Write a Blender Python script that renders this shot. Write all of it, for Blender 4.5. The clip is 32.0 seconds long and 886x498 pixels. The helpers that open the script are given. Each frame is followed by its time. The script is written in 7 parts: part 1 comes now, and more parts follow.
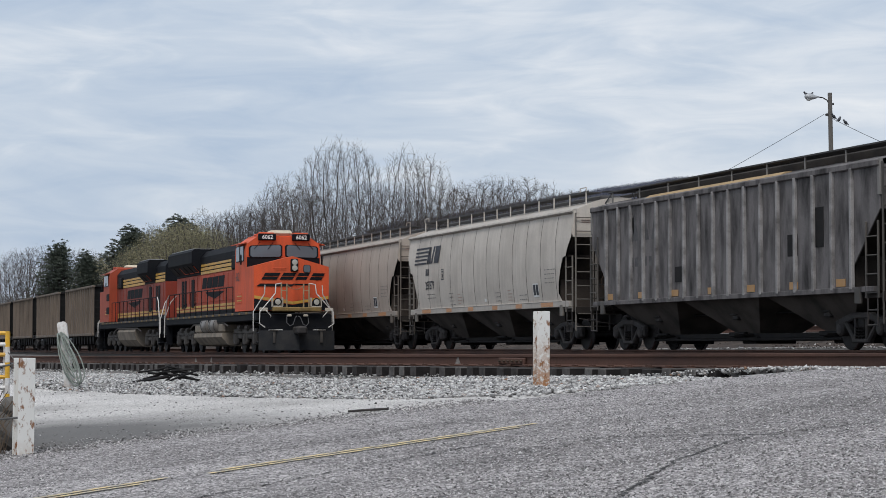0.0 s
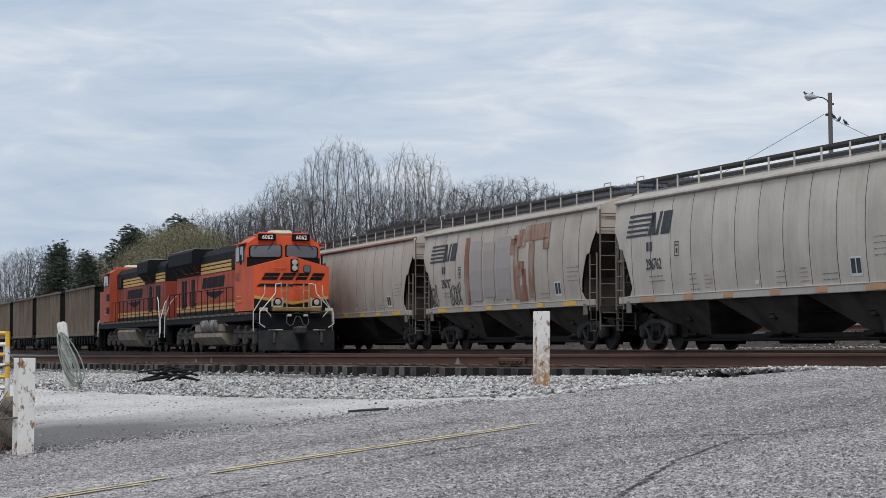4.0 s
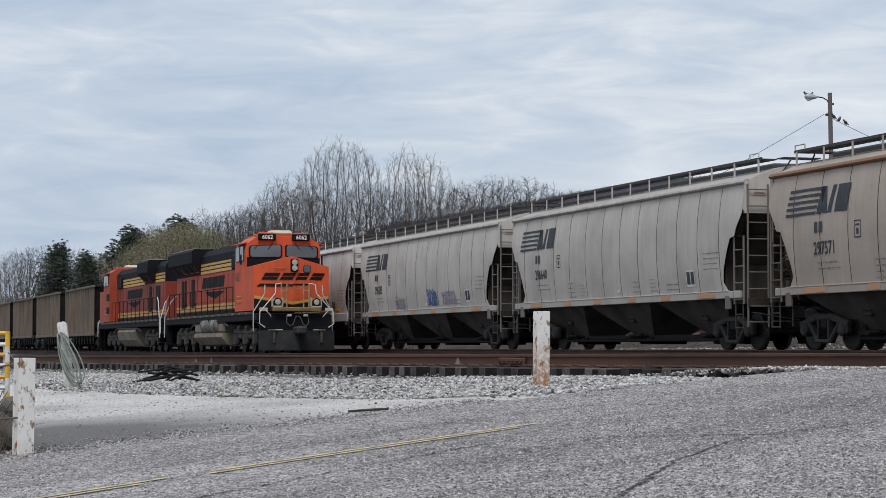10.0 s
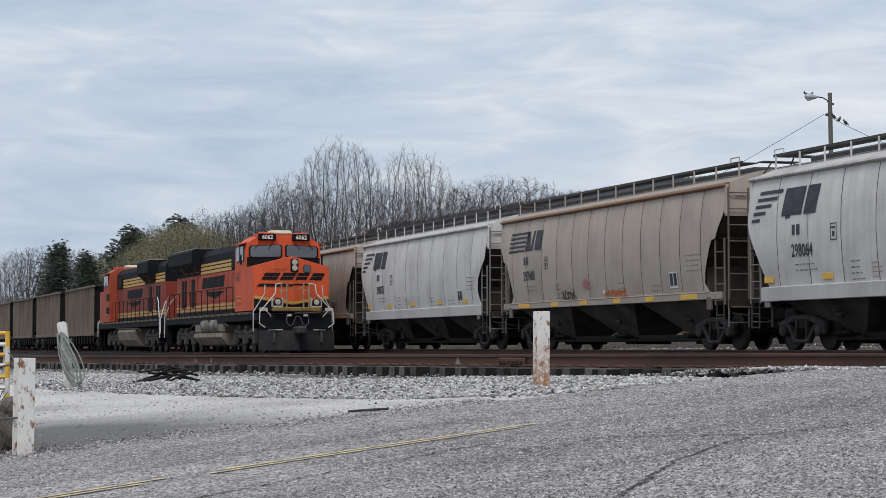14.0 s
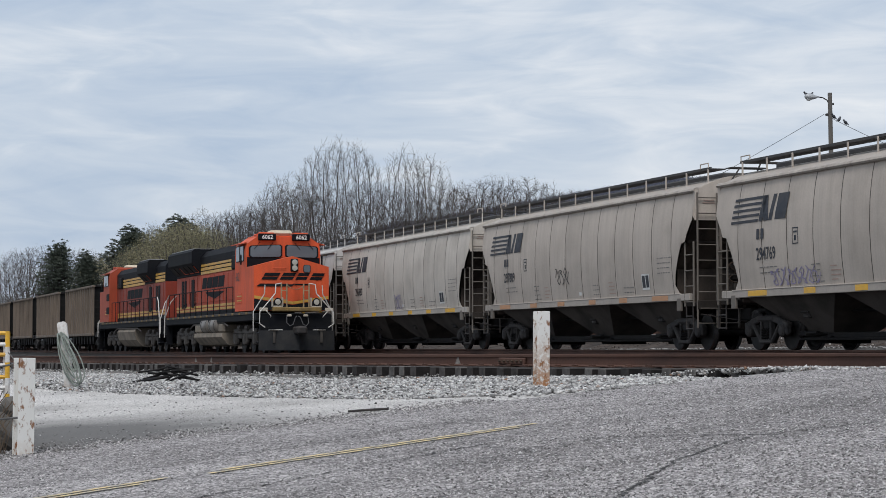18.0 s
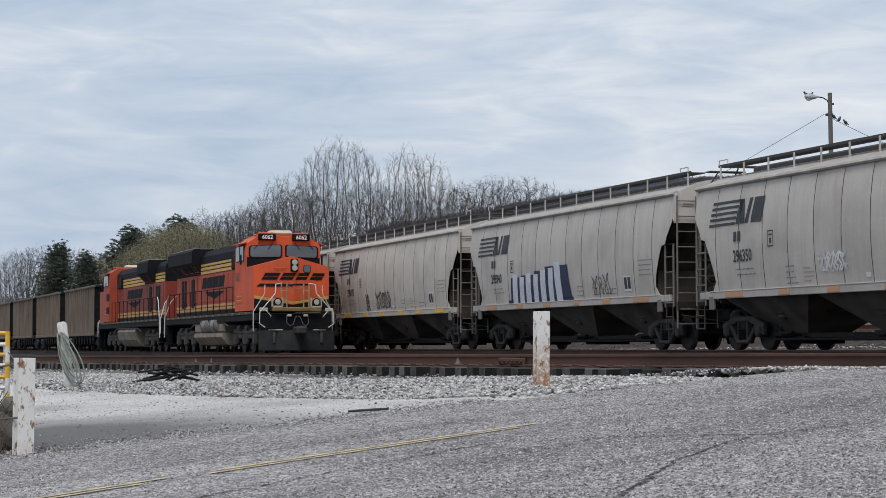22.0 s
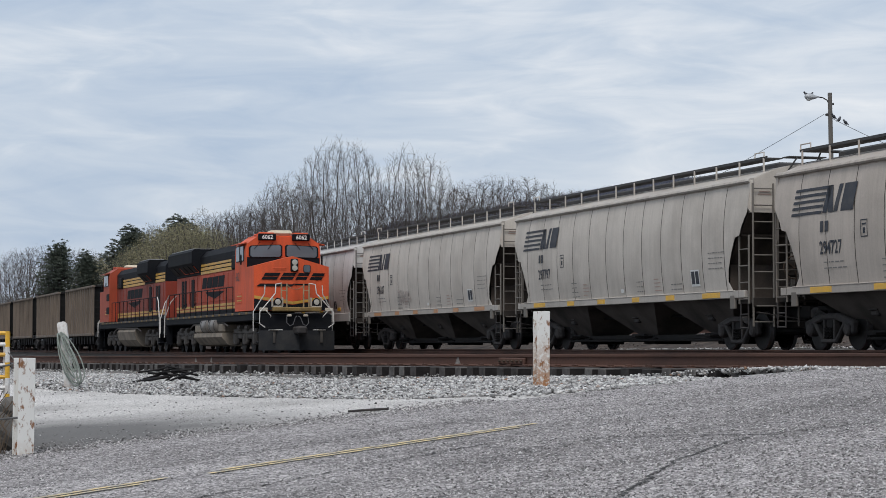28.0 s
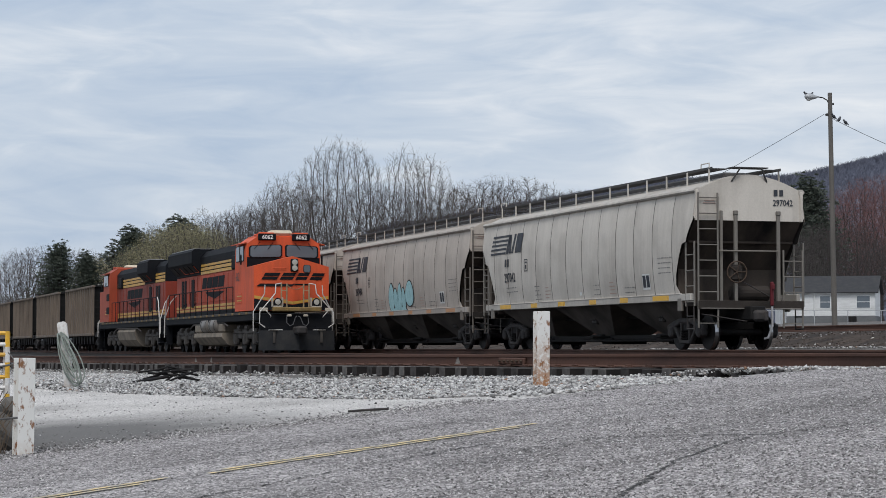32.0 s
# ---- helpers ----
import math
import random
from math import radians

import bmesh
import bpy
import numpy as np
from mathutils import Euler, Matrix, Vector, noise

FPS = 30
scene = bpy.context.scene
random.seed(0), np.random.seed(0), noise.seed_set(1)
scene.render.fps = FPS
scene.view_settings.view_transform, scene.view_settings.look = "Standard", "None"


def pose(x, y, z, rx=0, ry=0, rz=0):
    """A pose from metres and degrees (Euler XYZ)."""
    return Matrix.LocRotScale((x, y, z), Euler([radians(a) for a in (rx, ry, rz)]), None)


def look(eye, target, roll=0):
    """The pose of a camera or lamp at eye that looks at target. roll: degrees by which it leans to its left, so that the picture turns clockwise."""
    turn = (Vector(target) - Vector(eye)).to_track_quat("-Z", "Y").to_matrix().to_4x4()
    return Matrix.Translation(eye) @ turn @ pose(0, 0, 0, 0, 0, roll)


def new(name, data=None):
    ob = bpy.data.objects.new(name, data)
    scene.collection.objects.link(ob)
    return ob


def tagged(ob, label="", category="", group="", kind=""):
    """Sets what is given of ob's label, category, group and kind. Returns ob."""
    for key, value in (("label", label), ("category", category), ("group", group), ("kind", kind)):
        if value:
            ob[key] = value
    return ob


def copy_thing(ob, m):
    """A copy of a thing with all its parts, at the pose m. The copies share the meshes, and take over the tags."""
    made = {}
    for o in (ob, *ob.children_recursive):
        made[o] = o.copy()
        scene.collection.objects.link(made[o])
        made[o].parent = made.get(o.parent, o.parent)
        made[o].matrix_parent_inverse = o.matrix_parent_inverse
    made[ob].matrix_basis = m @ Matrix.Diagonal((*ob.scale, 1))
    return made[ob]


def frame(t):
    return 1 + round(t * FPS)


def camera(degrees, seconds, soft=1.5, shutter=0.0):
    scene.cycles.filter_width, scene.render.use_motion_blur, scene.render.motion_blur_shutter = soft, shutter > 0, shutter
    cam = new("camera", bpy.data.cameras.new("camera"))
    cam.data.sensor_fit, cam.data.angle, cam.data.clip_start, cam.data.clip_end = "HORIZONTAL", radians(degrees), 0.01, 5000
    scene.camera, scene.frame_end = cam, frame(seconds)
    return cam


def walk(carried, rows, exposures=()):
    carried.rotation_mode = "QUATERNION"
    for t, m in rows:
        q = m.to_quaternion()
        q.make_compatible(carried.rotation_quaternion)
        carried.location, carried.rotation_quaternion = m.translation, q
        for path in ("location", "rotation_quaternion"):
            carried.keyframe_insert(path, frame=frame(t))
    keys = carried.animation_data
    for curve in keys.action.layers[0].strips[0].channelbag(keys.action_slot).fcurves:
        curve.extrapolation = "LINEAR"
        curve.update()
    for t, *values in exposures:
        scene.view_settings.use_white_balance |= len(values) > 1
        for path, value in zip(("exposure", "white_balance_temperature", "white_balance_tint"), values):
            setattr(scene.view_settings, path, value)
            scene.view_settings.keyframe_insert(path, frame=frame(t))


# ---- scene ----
# Plan: tracks run along +Y, away from the viewer; X grows across them.
# z = 0 is the top of rail of the grain train's track.
YAW, TILT, EYE_Z = 17.41, 2.674, 0.05
cam = camera(23.66, 32.0, soft=0.45)
walk(cam, [(0.0, pose(0, 0, EYE_Z, 90 + TILT, 0, -YAW)), (32.0, pose(0, 0, EYE_Z, 90 + TILT, 0, -YAW))],
     exposures=[(0.0, 0.0), (32.0, 0.0)])

CY, SY = math.cos(radians(YAW)), math.sin(radians(YAW))


def plan(right, ahead):
    """The plan's x, y of a place so many metres right and ahead of the viewer."""
    return right * CY + ahead * SY, -right * SY + ahead * CY


# ---- light: a bright overcast sky with a soft sun behind the viewer ----
SUN_EL, SUN_AZ = 56.0, 206.0     # azimuth clockwise from +Y
world = bpy.data.worlds.new("overcast_sky")
scene.world = world
world.use_nodes = True
wn, wl = world.node_tree.nodes, world.node_tree.links
wn.clear()
w_out = wn.new("ShaderNodeOutputWorld")
w_sky = wn.new("ShaderNodeTexSky")
w_sky.sky_type, w_sky.sun_disc = "NISHITA", False
w_sky.sun_elevation, w_sky.sun_rotation = radians(SUN_EL), radians(SUN_AZ)
w_sky.dust_density = 3.0
w_dim = wn.new("ShaderNodeMixRGB")
w_dim.blend_type, w_dim.inputs[0].default_value = "MULTIPLY", 1.0
w_dim.inputs[2].default_value = (0.09, 0.09, 0.09, 1)
wl.new(w_sky.outputs[0], w_dim.inputs[1])
w_co = wn.new("ShaderNodeTexCoord")


def cloud_noise(scale, rot, size, detail, rough, distort):
    m = wn.new("ShaderNodeMapping")
    m.inputs["Scale"].default_value, m.inputs["Rotation"].default_value = scale, [radians(a) for a in rot]
    n = wn.new("ShaderNodeTexNoise")
    n.inputs["Scale"].default_value, n.inputs["Detail"].default_value = size, detail
    n.inputs["Roughness"].default_value, n.inputs["Distortion"].default_value = rough, distort
    wl.new(w_co.outputs["Generated"], m.inputs["Vector"])
    wl.new(m.outputs[0], n.inputs["Vector"])
    return n


w_big = cloud_noise((1, 1, 3.6), (3, -5, 20), 4.2, 6, 0.56, 0.5)
w_fine = cloud_noise((1.2, 1, 5.5), (-2, 6, 10), 13, 5, 0.55, 0.9)
w_mix = wn.new("ShaderNodeMixRGB")
w_mix.inputs[0].default_value = 0.33
wl.new(w_big.outputs[0], w_mix.inputs[1])
wl.new(w_fine.outputs[0], w_mix.inputs[2])
w_ramp = wn.new("ShaderNodeValToRGB")
els = w_ramp.color_ramp.elements
els[0].position, els[0].color = 0.36, (0.455, 0.56, 0.715, 1)
els[1].position, els[1].color = 0.68, (0.88, 0.905, 0.94, 1)
mid = els.new(0.50)
mid.color = (0.60, 0.68, 0.79, 1)
wl.new(w_mix.outputs[0], w_ramp.inputs[0])
w_over = wn.new("ShaderNodeMixRGB")
w_over.inputs[0].default_value = 0.9
wl.new(w_dim.outputs[0], w_over.inputs[1])
wl.new(w_ramp.outputs[0], w_over.inputs[2])
w_bg = wn.new("ShaderNodeBackground")
w_bg.inputs["Strength"].default_value = 1.0
wl.new(w_over.outputs[0], w_bg.inputs["Color"])
wl.new(w_bg.outputs[0], w_out.inputs["Surface"])

sun = new("sun", bpy.data.lights.new("sun", "SUN"))
sun.data.energy, sun.data.angle, sun.data.color = 1.8, radians(24), (1.0, 0.97, 0.935)
sun_from = Vector((math.sin(radians(SUN_AZ)) * math.cos(radians(SUN_EL)), math.cos(radians(SUN_AZ)) * math.cos(radians(SUN_EL)), math.sin(radians(SUN_EL))))
sun.matrix_world = look(sun_from * 50, (0, 0, 0))


# ---- materials ----
def material(name, rough=0.7, metal=0.0):
    m = bpy.data.materials.new(name)
    m.use_nodes = True
    bsdf = m.node_tree.nodes["Principled BSDF"]
    bsdf.inputs["Roughness"].default_value, bsdf.inputs["Metallic"].default_value = rough, metal
    bsdf.inputs["Specular IOR Level"].default_value = 0.5 if rough < 0.6 else 0.2
    return m, m.node_tree.nodes, m.node_tree.links, bsdf


def tex_noise(nodes, links, size, detail=4, scale=(1, 1, 1), coord="Object", rough=0.55, seed=0.0, vec=None):
    """A noise over object space (metres), with a seed that differs from object to object when seed is set."""
    co = nodes.new("ShaderNodeTexCoord")
    mp = nodes.new("ShaderNodeMapping")
    mp.inputs["Scale"].default_value = scale
    links.new(vec if vec is not None else co.outputs[coord], mp.inputs["Vector"])
    n = nodes.new("ShaderNodeTexNoise")
    n.inputs["Scale"].default_value, n.inputs["Detail"].default_value, n.inputs["Roughness"].default_value = size, detail, rough
    if seed:
        n.noise_dimensions = "4D"
        info = nodes.new("ShaderNodeObjectInfo")
        mul = nodes.new("ShaderNodeMath")
        mul.operation = "MULTIPLY"
        mul.inputs[1].default_value = seed
        links.new(info.outputs["Random"], mul.inputs[0])
        links.new(mul.outputs[0], n.inputs["W"])
    links.new(mp.outputs[0], n.inputs["Vector"])
    return n.outputs[0]


def ramp(nodes, links, fac, stops):
    r = nodes.new("ShaderNodeValToRGB")
    e = r.color_ramp.elements
    e[0].position, e[0].color = stops[0][0], (*stops[0][1], 1)
    e[1].position, e[1].color = stops[-1][0], (*stops[-1][1], 1)
    for p, c in stops[1:-1]:
        e.new(p).color = (*c, 1)
    links.new(fac, r.inputs[0])
    return r.outputs[0]


def mixed(nodes, links, fac, a, b, mode="MIX"):
    m = nodes.new("ShaderNodeMixRGB")
    m.blend_type = mode
    for i, v in enumerate((fac, a, b)):
        if isinstance(v, (int, float)):
            m.inputs[i].default_value = v
        elif isinstance(v, tuple):
            m.inputs[i].default_value = (*v, 1)
        else:
            links.new(v, m.inputs[i])
    return m.outputs[0]


def bumped(nodes, links, bsdf, height, strength, dist):
    b = nodes.new("ShaderNodeBump")
    b.inputs["Strength"].default_value, b.inputs["Distance"].default_value = strength, dist
    links.new(height, b.inputs["Height"])
    links.new(b.outputs[0], bsdf.inputs["Normal"])


def grey(v):
    return (v, v, v)


def worn(name, base, dirt=(0.09, 0.075, 0.06), amount=0.5, size=3.0, rough=0.7, metal=0.0, grain=40.0, seed=9.0, vary=0.12, bump=0.15, stretch=(1, 1, 1)):
    """A painted or raw surface with blotches of dirt and a fine grain."""
    m, n, l, b = material(name, rough, metal)
    blot = tex_noise(n, l, size, 6, stretch, seed=seed)
    fine = tex_noise(n, l, grain, 3, seed=seed)
    mask = ramp(n, l, blot, [(0.42, grey(0)), (0.72, grey(amount))])
    tone = ramp(n, l, fine, [(0.3, grey(1 - vary)), (0.7, grey(1 + vary))])
    col = mixed(n, l, mask, base, dirt)
    col = mixed(n, l, 1.0, col, tone, "MULTIPLY")
    l.new(col, b.inputs["Base Color"])
    bumped(n, l, b, fine, bump, 0.01)
    return m


def car_paint(name, streak=0.5, rust=0.35):
    """Weathered car paint: the car's own colour with grime that ran down the sides, and rust."""
    m, n, l, b = material(name, 0.62)
    info = n.new("ShaderNodeObjectInfo")
    run = tex_noise(n, l, 2.2, 5, (1, 2.4, 0.16), seed=31)
    run2 = tex_noise(n, l, 7.0, 4, (1, 2.0, 0.1), seed=17)
    blot = tex_noise(n, l, 0.7, 5, seed=23)
    fine = tex_noise(n, l, 30, 3, seed=3)
    a = ramp(n, l, run, [(0.40, grey(0)), (0.75, grey(streak))])
    c = ramp(n, l, run2, [(0.50, grey(0)), (0.78, grey(streak * 0.8))])
    d = ramp(n, l, blot, [(0.45, grey(0)), (0.75, grey(0.45))])
    col = mixed(n, l, d, info.outputs["Color"], (0.23, 0.20, 0.17))
    col = mixed(n, l, a, col, (0.15, 0.125, 0.10))
    col = mixed(n, l, c, col, (0.10, 0.075, 0.055))
    col = mixed(n, l, 1.0, col, ramp(n, l, fine, [(0.3, grey(0.93)), (0.7, grey(1.05))]), "MULTIPLY")
    l.new(col, b.inputs["Base Color"])
    bumped(n, l, b, blot, 0.25, 0.03)
    return m


PAINT = car_paint("weathered_car_paint", 0.16)
# dark backing behind the panel gaps; groove shade is put into its colour
SEAM = worn("seam_shade", (0.085, 0.077, 0.07), amount=0.3)
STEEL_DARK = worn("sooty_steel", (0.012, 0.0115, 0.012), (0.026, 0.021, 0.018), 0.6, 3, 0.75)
STEEL_GRIME = worn("grimy_cast_steel", (0.04, 0.037, 0.037), (0.075, 0.064, 0.056), 0.7, 5, 0.7)
WHEEL = worn("wheel_steel", (0.018, 0.017, 0.017), (0.035, 0.028, 0.024), 0.6, 5, 0.6, 0.3)
TREAD = worn("polished_tread", (0.45, 0.45, 0.46), (0.25, 0.24, 0.23), 0.4, 6, 0.3, 1.0)
GRATE = worn("grating_steel", (0.06, 0.06, 0.062), (0.1, 0.085, 0.07), 0.5, 2, 0.7)
MARK = worn("marking_paint", (0.045, 0.05, 0.062), (0.12, 0.11, 0.1), 0.4, 4, 0.6)
MARK_RED = worn("red_marking_paint", (0.42, 0.30, 0.255), (0.4, 0.3, 0.26), 0.5, 6, 0.6)
MARK_WHITE = worn("white_marking_paint", (0.72, 0.72, 0.70), (0.4, 0.38, 0.35), 0.4, 4, 0.6)
RAIL_RUST = worn("rusty_rail", (0.105, 0.056, 0.042), (0.035, 0.026, 0.024), 0.75, 1.1, 0.8, 0.0, stretch=(1, .4, 1))
TIE_WOOD, tn_, tl_, tb_ = material("weathered_tie", 0.95)
t_info = tn_.new("ShaderNodeObjectInfo")
t_col = ramp(tn_, tl_, t_info.outputs["Random"], [(0.0, (0.03, 0.027, 0.026)), (0.45, (0.08, 0.073, 0.07)), (0.8, (0.10, 0.092, 0.088)), (1.0, (0.15, 0.142, 0.135))])
tl_.new(mixed(tn_, tl_, 1.0, t_col, ramp(tn_, tl_, tex_noise(tn_, tl_, 9, 5, (0.25, 1, 1), seed=5), [(0.3, grey(0.55)), (0.7, grey(1.3))]), "MULTIPLY"), tb_.inputs["Base Color"])


# ---- mesh tools ----
class Shape:
    """Collects points and faces, then becomes one mesh."""

    def __init__(self):
        self.v, self.f = [], []

    def add(self, verts, faces, m=None):
        k = len(self.v)
        self.v += [tuple(m @ Vector(p)) if m else tuple(p) for p in verts]
        self.f += [tuple(i + k for i in f) for f in faces]
        return self

    def box(self, cx, cy, cz, sx, sy, sz, bev=0.008, m=None):
        """A box with chamfered edges."""
        h, e = (sx / 2, sy / 2, sz / 2), min(bev, sx * 0.45, sy * 0.45, sz * 0.45)
        vs, idx = [], {}
        for ix in (-1, 1):
            for iy in (-1, 1):
                for iz in (-1, 1):
                    s = (ix, iy, iz)
                    for ax in range(3):
                        p = [s[k] * (h[k] - (0 if k == ax else e)) for k in range(3)]
                        idx[(s, ax)] = len(vs)
                        vs.append((cx + p[0], cy + p[1], cz + p[2]))
        fs = []
        for ax in range(3):
            u, w = (ax + 1) % 3, (ax + 2) % 3
            for sg in (-1, 1):
                loop = []
                for a, b in ((-1, -1), (1, -1), (1, 1), (-1, 1)):
                    s = [0, 0, 0]
                    s[ax], s[u], s[w] = sg, a, b
                    loop.append(idx[(tuple(s), ax)])
                fs.append(loop if sg > 0 else loop[::-1])
            for a in (-1, 1):
                for b in (-1, 1):
                    s0, s1 = [0, 0, 0], [0, 0, 0]
                    s0[ax], s1[ax] = -1, 1
                    s0[u] = s1[u] = a
                    s0[w] = s1[w] = b
                    q = [idx[(tuple(s0), u)], idx[(tuple(s1), u)], idx[(tuple(s1), w)], idx[(tuple(s0), w)]]
                    fs.append(q if a * b < 0 else q[::-1])
        for ix in (-1, 1):
            for iy in (-1, 1):
                for iz in (-1, 1):
                    s = (ix, iy, iz)
                    t = [idx[(s, 0)], idx[(s, 1)], idx[(s, 2)]]
                    fs.append(t if ix * iy * iz > 0 else t[::-1])
        return self.add(vs, fs, m)

    def rod(self, a, b, r, n=6, r2=None, caps=True):
        a, b = Vector(a), Vector(b)
        d = (b - a).normalized()
        u = d.orthogonal().normalized()
        w = d.cross(u)
        r2 = r if r2 is None else r2
        vs = []
        for p, q in ((a, r), (b, r2)):
            vs += [tuple(p + (u * math.cos(2 * math.pi * i / n) + w * math.sin(2 * math.pi * i / n)) * q) for i in range(n)]
        fs = [(i, (i + 1) % n, n + (i + 1) % n, n + i) for i in range(n)]
        if caps:
            fs += [tuple(range(n))[::-1], tuple(range(n, 2 * n))]
        return self.add(vs, fs)

    def pipe(self, pts, r, n=6):
        """One bent tube along a line of points."""
        pts = [Vector(p) for p in pts]
        vs, u = [], None
        for k, p in enumerate(pts):
            d = (pts[min(k + 1, len(pts) - 1)] - pts[max(k - 1, 0)]).normalized()
            u = d.orthogonal().normalized() if u is None else (u - d * u.dot(d)).normalized()
            w = d.cross(u)
            vs += [tuple(p + (u * math.cos(2 * math.pi * i / n) + w * math.sin(2 * math.pi * i / n)) * r) for i in range(n)]
        fs = [(k * n + i, k * n + (i + 1) % n, (k + 1) * n + (i + 1) % n, (k + 1) * n + i) for k in range(len(pts) - 1) for i in range(n)]
        fs += [tuple(range(n))[::-1], tuple(range((len(pts) - 1) * n, len(pts) * n))]
        return self.add(vs, fs)

    def prism(self, poly, axis, a, b, m=None):
        """A flat outline pushed from a to b along an axis; the outline lies in the two other axes, in xyz order."""
        n = len(poly)

        def put(p, t):
            q = list(p)
            q.insert(axis, t)
            return q
        vs = [put(p, a) for p in poly] + [put(p, b) for p in poly]
        fs = [(i, (i + 1) % n, n + (i + 1) % n, n + i) for i in range(n)] + [tuple(range(n))[::-1], tuple(range(n, 2 * n))]
        return self.add(vs, fs, m)

    def lathe(self, prof, axis_x0=0.0, n=20, m=None):
        """Rings of (place along x, radius), joined."""
        vs, fs = [], []
        for px, r in prof:
            vs += [(px + axis_x0, r * math.cos(2 * math.pi * i / n), r * math.sin(2 * math.pi * i / n)) for i in range(n)]
        for k in range(len(prof) - 1):
            fs += [(k * n + i, k * n + (i + 1) % n, (k + 1) * n + (i + 1) % n, (k + 1) * n + i) for i in range(n)]
        fs += [tuple(range(n))[::-1], tuple(range((len(prof) - 1) * n, len(prof) * n))]
        return self.add(vs, fs, m)

    def mesh(self, name, mat, smooth=False):
        me = bpy.data.meshes.new(name)
        me.from_pydata(self.v, [], self.f)
        me.materials.append(mat)
        fixed = bmesh.new()
        fixed.from_mesh(me)
        bmesh.ops.recalc_face_normals(fixed, faces=fixed.faces)
        fixed.to_mesh(me)
        fixed.free()
        if smooth:
            me.shade_smooth()
        return me


def part(name, shape, mat, parent=None, label="", m=None, smooth=False, color=None):
    """Links a shape (or a ready mesh) as one mesh object under a thing."""
    me = shape.mesh(name, mat, smooth) if isinstance(shape, Shape) else shape
    ob = new(name, me)
    if parent:
        ob.parent = parent
    if m is not None:
        ob.matrix_basis = m
    if color:
        ob.color = (*color, 1)
    return tagged(ob, label)


def thing(name, m, label, category, group=""):
    ob = new(name)
    ob.empty_display_size = 0.2
    ob.matrix_basis = m
    return tagged(ob, label, category, group)


def letters(text, size, aspect=0.8):
    """The outline of some figures as flat triangles: points (along, up) and faces."""
    cu = bpy.data.curves.new("figures", "FONT")
    cu.body, cu.size, cu.align_x, cu.resolution_u = text, size, "LEFT", 2
    cu.offset = size * 0.02
    ob = bpy.data.objects.new("figures", cu)
    scene.collection.objects.link(ob)
    me = bpy.data.meshes.new_from_object(ob.evaluated_get(bpy.context.evaluated_depsgraph_get()))
    pts = [(p.co.x * aspect, p.co.y) for p in me.vertices]
    faces = [tuple(p.vertices) for p in me.polygons]
    bpy.data.objects.remove(ob)
    bpy.data.meshes.remove(me)
    return pts, faces
# ---- ground ----
def near_rail_x(y):
    """The nearest rail of the empty siding, which slants across the view."""
    return 15.2 - 0.115 * y


def near_rail_z(y):
    return -0.0045 * max(0.0, y - 20)


def step(v, a, b):
    t = min(1.0, max(0.0, (v - a) / (b - a)))
    return t * t * (3 - 2 * t)


def paved_z(x, y):
    """The height of the road and the lot, which climb to the crossing."""
    r, d = x * CY - y * SY, x * SY + y * CY
    r, d = max(-14, min(9.5, r)), max(6, min(36, d))
    return -0.705 + 0.0843 * r + 0.0229 * (d - 17) - 0.00235 * r * (d - 17)


def ground_z(x, y):
    n = near_rail_x(y) - x                       # metres on the viewer's side of the nearest rail
    bed = -0.36 - 0.13 * step(n, 0.40, 0.70) * step(y, 28, 34) + near_rail_z(min(y, 150))
    z = bed + (min(bed, paved_z(x, y) - 0.03) - bed) * step(n, 0.5, 3.2)
    far = max(0.0, x - 29 - max(0, y - 60) * 0.01)
    z += 0.53 * step(x, 25.7, 26.5) + 0.57 * step(far, 1.6, 5) + 0.038 * min(70, max(0, far - 8))
    if n > 8:
        z -= 0.9 * step(n, 8, 24) * step(y, 18, 26)
    return z


def sheet(name, xs, ys, zf, keep=None):
    idx, vs, fs = {}, [], []
    for j, y in enumerate(ys):
        for i, x in enumerate(xs):
            idx[i, j] = len(vs)
            vs.append((x, y, zf(x, y)))
    for j in range(len(ys) - 1):
        for i in range(len(xs) - 1):
            if keep is None or keep((xs[i] + xs[i + 1]) / 2, (ys[j] + ys[j + 1]) / 2):
                fs.append((idx[i, j], idx[i + 1, j], idx[i + 1, j + 1], idx[i, j + 1]))
    me = bpy.data.meshes.new(name)
    me.from_pydata(vs, [], fs)
    me.shade_smooth()
    return me


def spread(a, b, s0, grow):
    out, s = [a], s0
    while out[-1] < b:
        out.append(out[-1] + s)
        s *= grow
    return out


GRAVEL = worn("grey_gravel_bed", (0.145, 0.135, 0.127), (0.06, 0.054, 0.05), 0.7, 1.2, 0.95, grain=14, vary=0.5, bump=0.8)
near_x = [-i for i in spread(0, 900, 0.5, 1.25)][::-1] + [0.5 * i for i in range(1, 72)] + [36 + q for q in spread(0, 2500, 0.8, 1.2)]
near_y = [-i for i in spread(0, 900, 0.6, 1.25)][::-1] + [0.6 * i for i in range(1, 110)] + [66 + q for q in spread(0, 3600, 1.0, 1.15)]
g_me = sheet("ground", near_x, near_y, ground_z)
g_me.materials.append(GRAVEL)
tagged(new("ground", g_me), "grey gravel and dirt ground around the railway tracks", "ground", kind="structure")

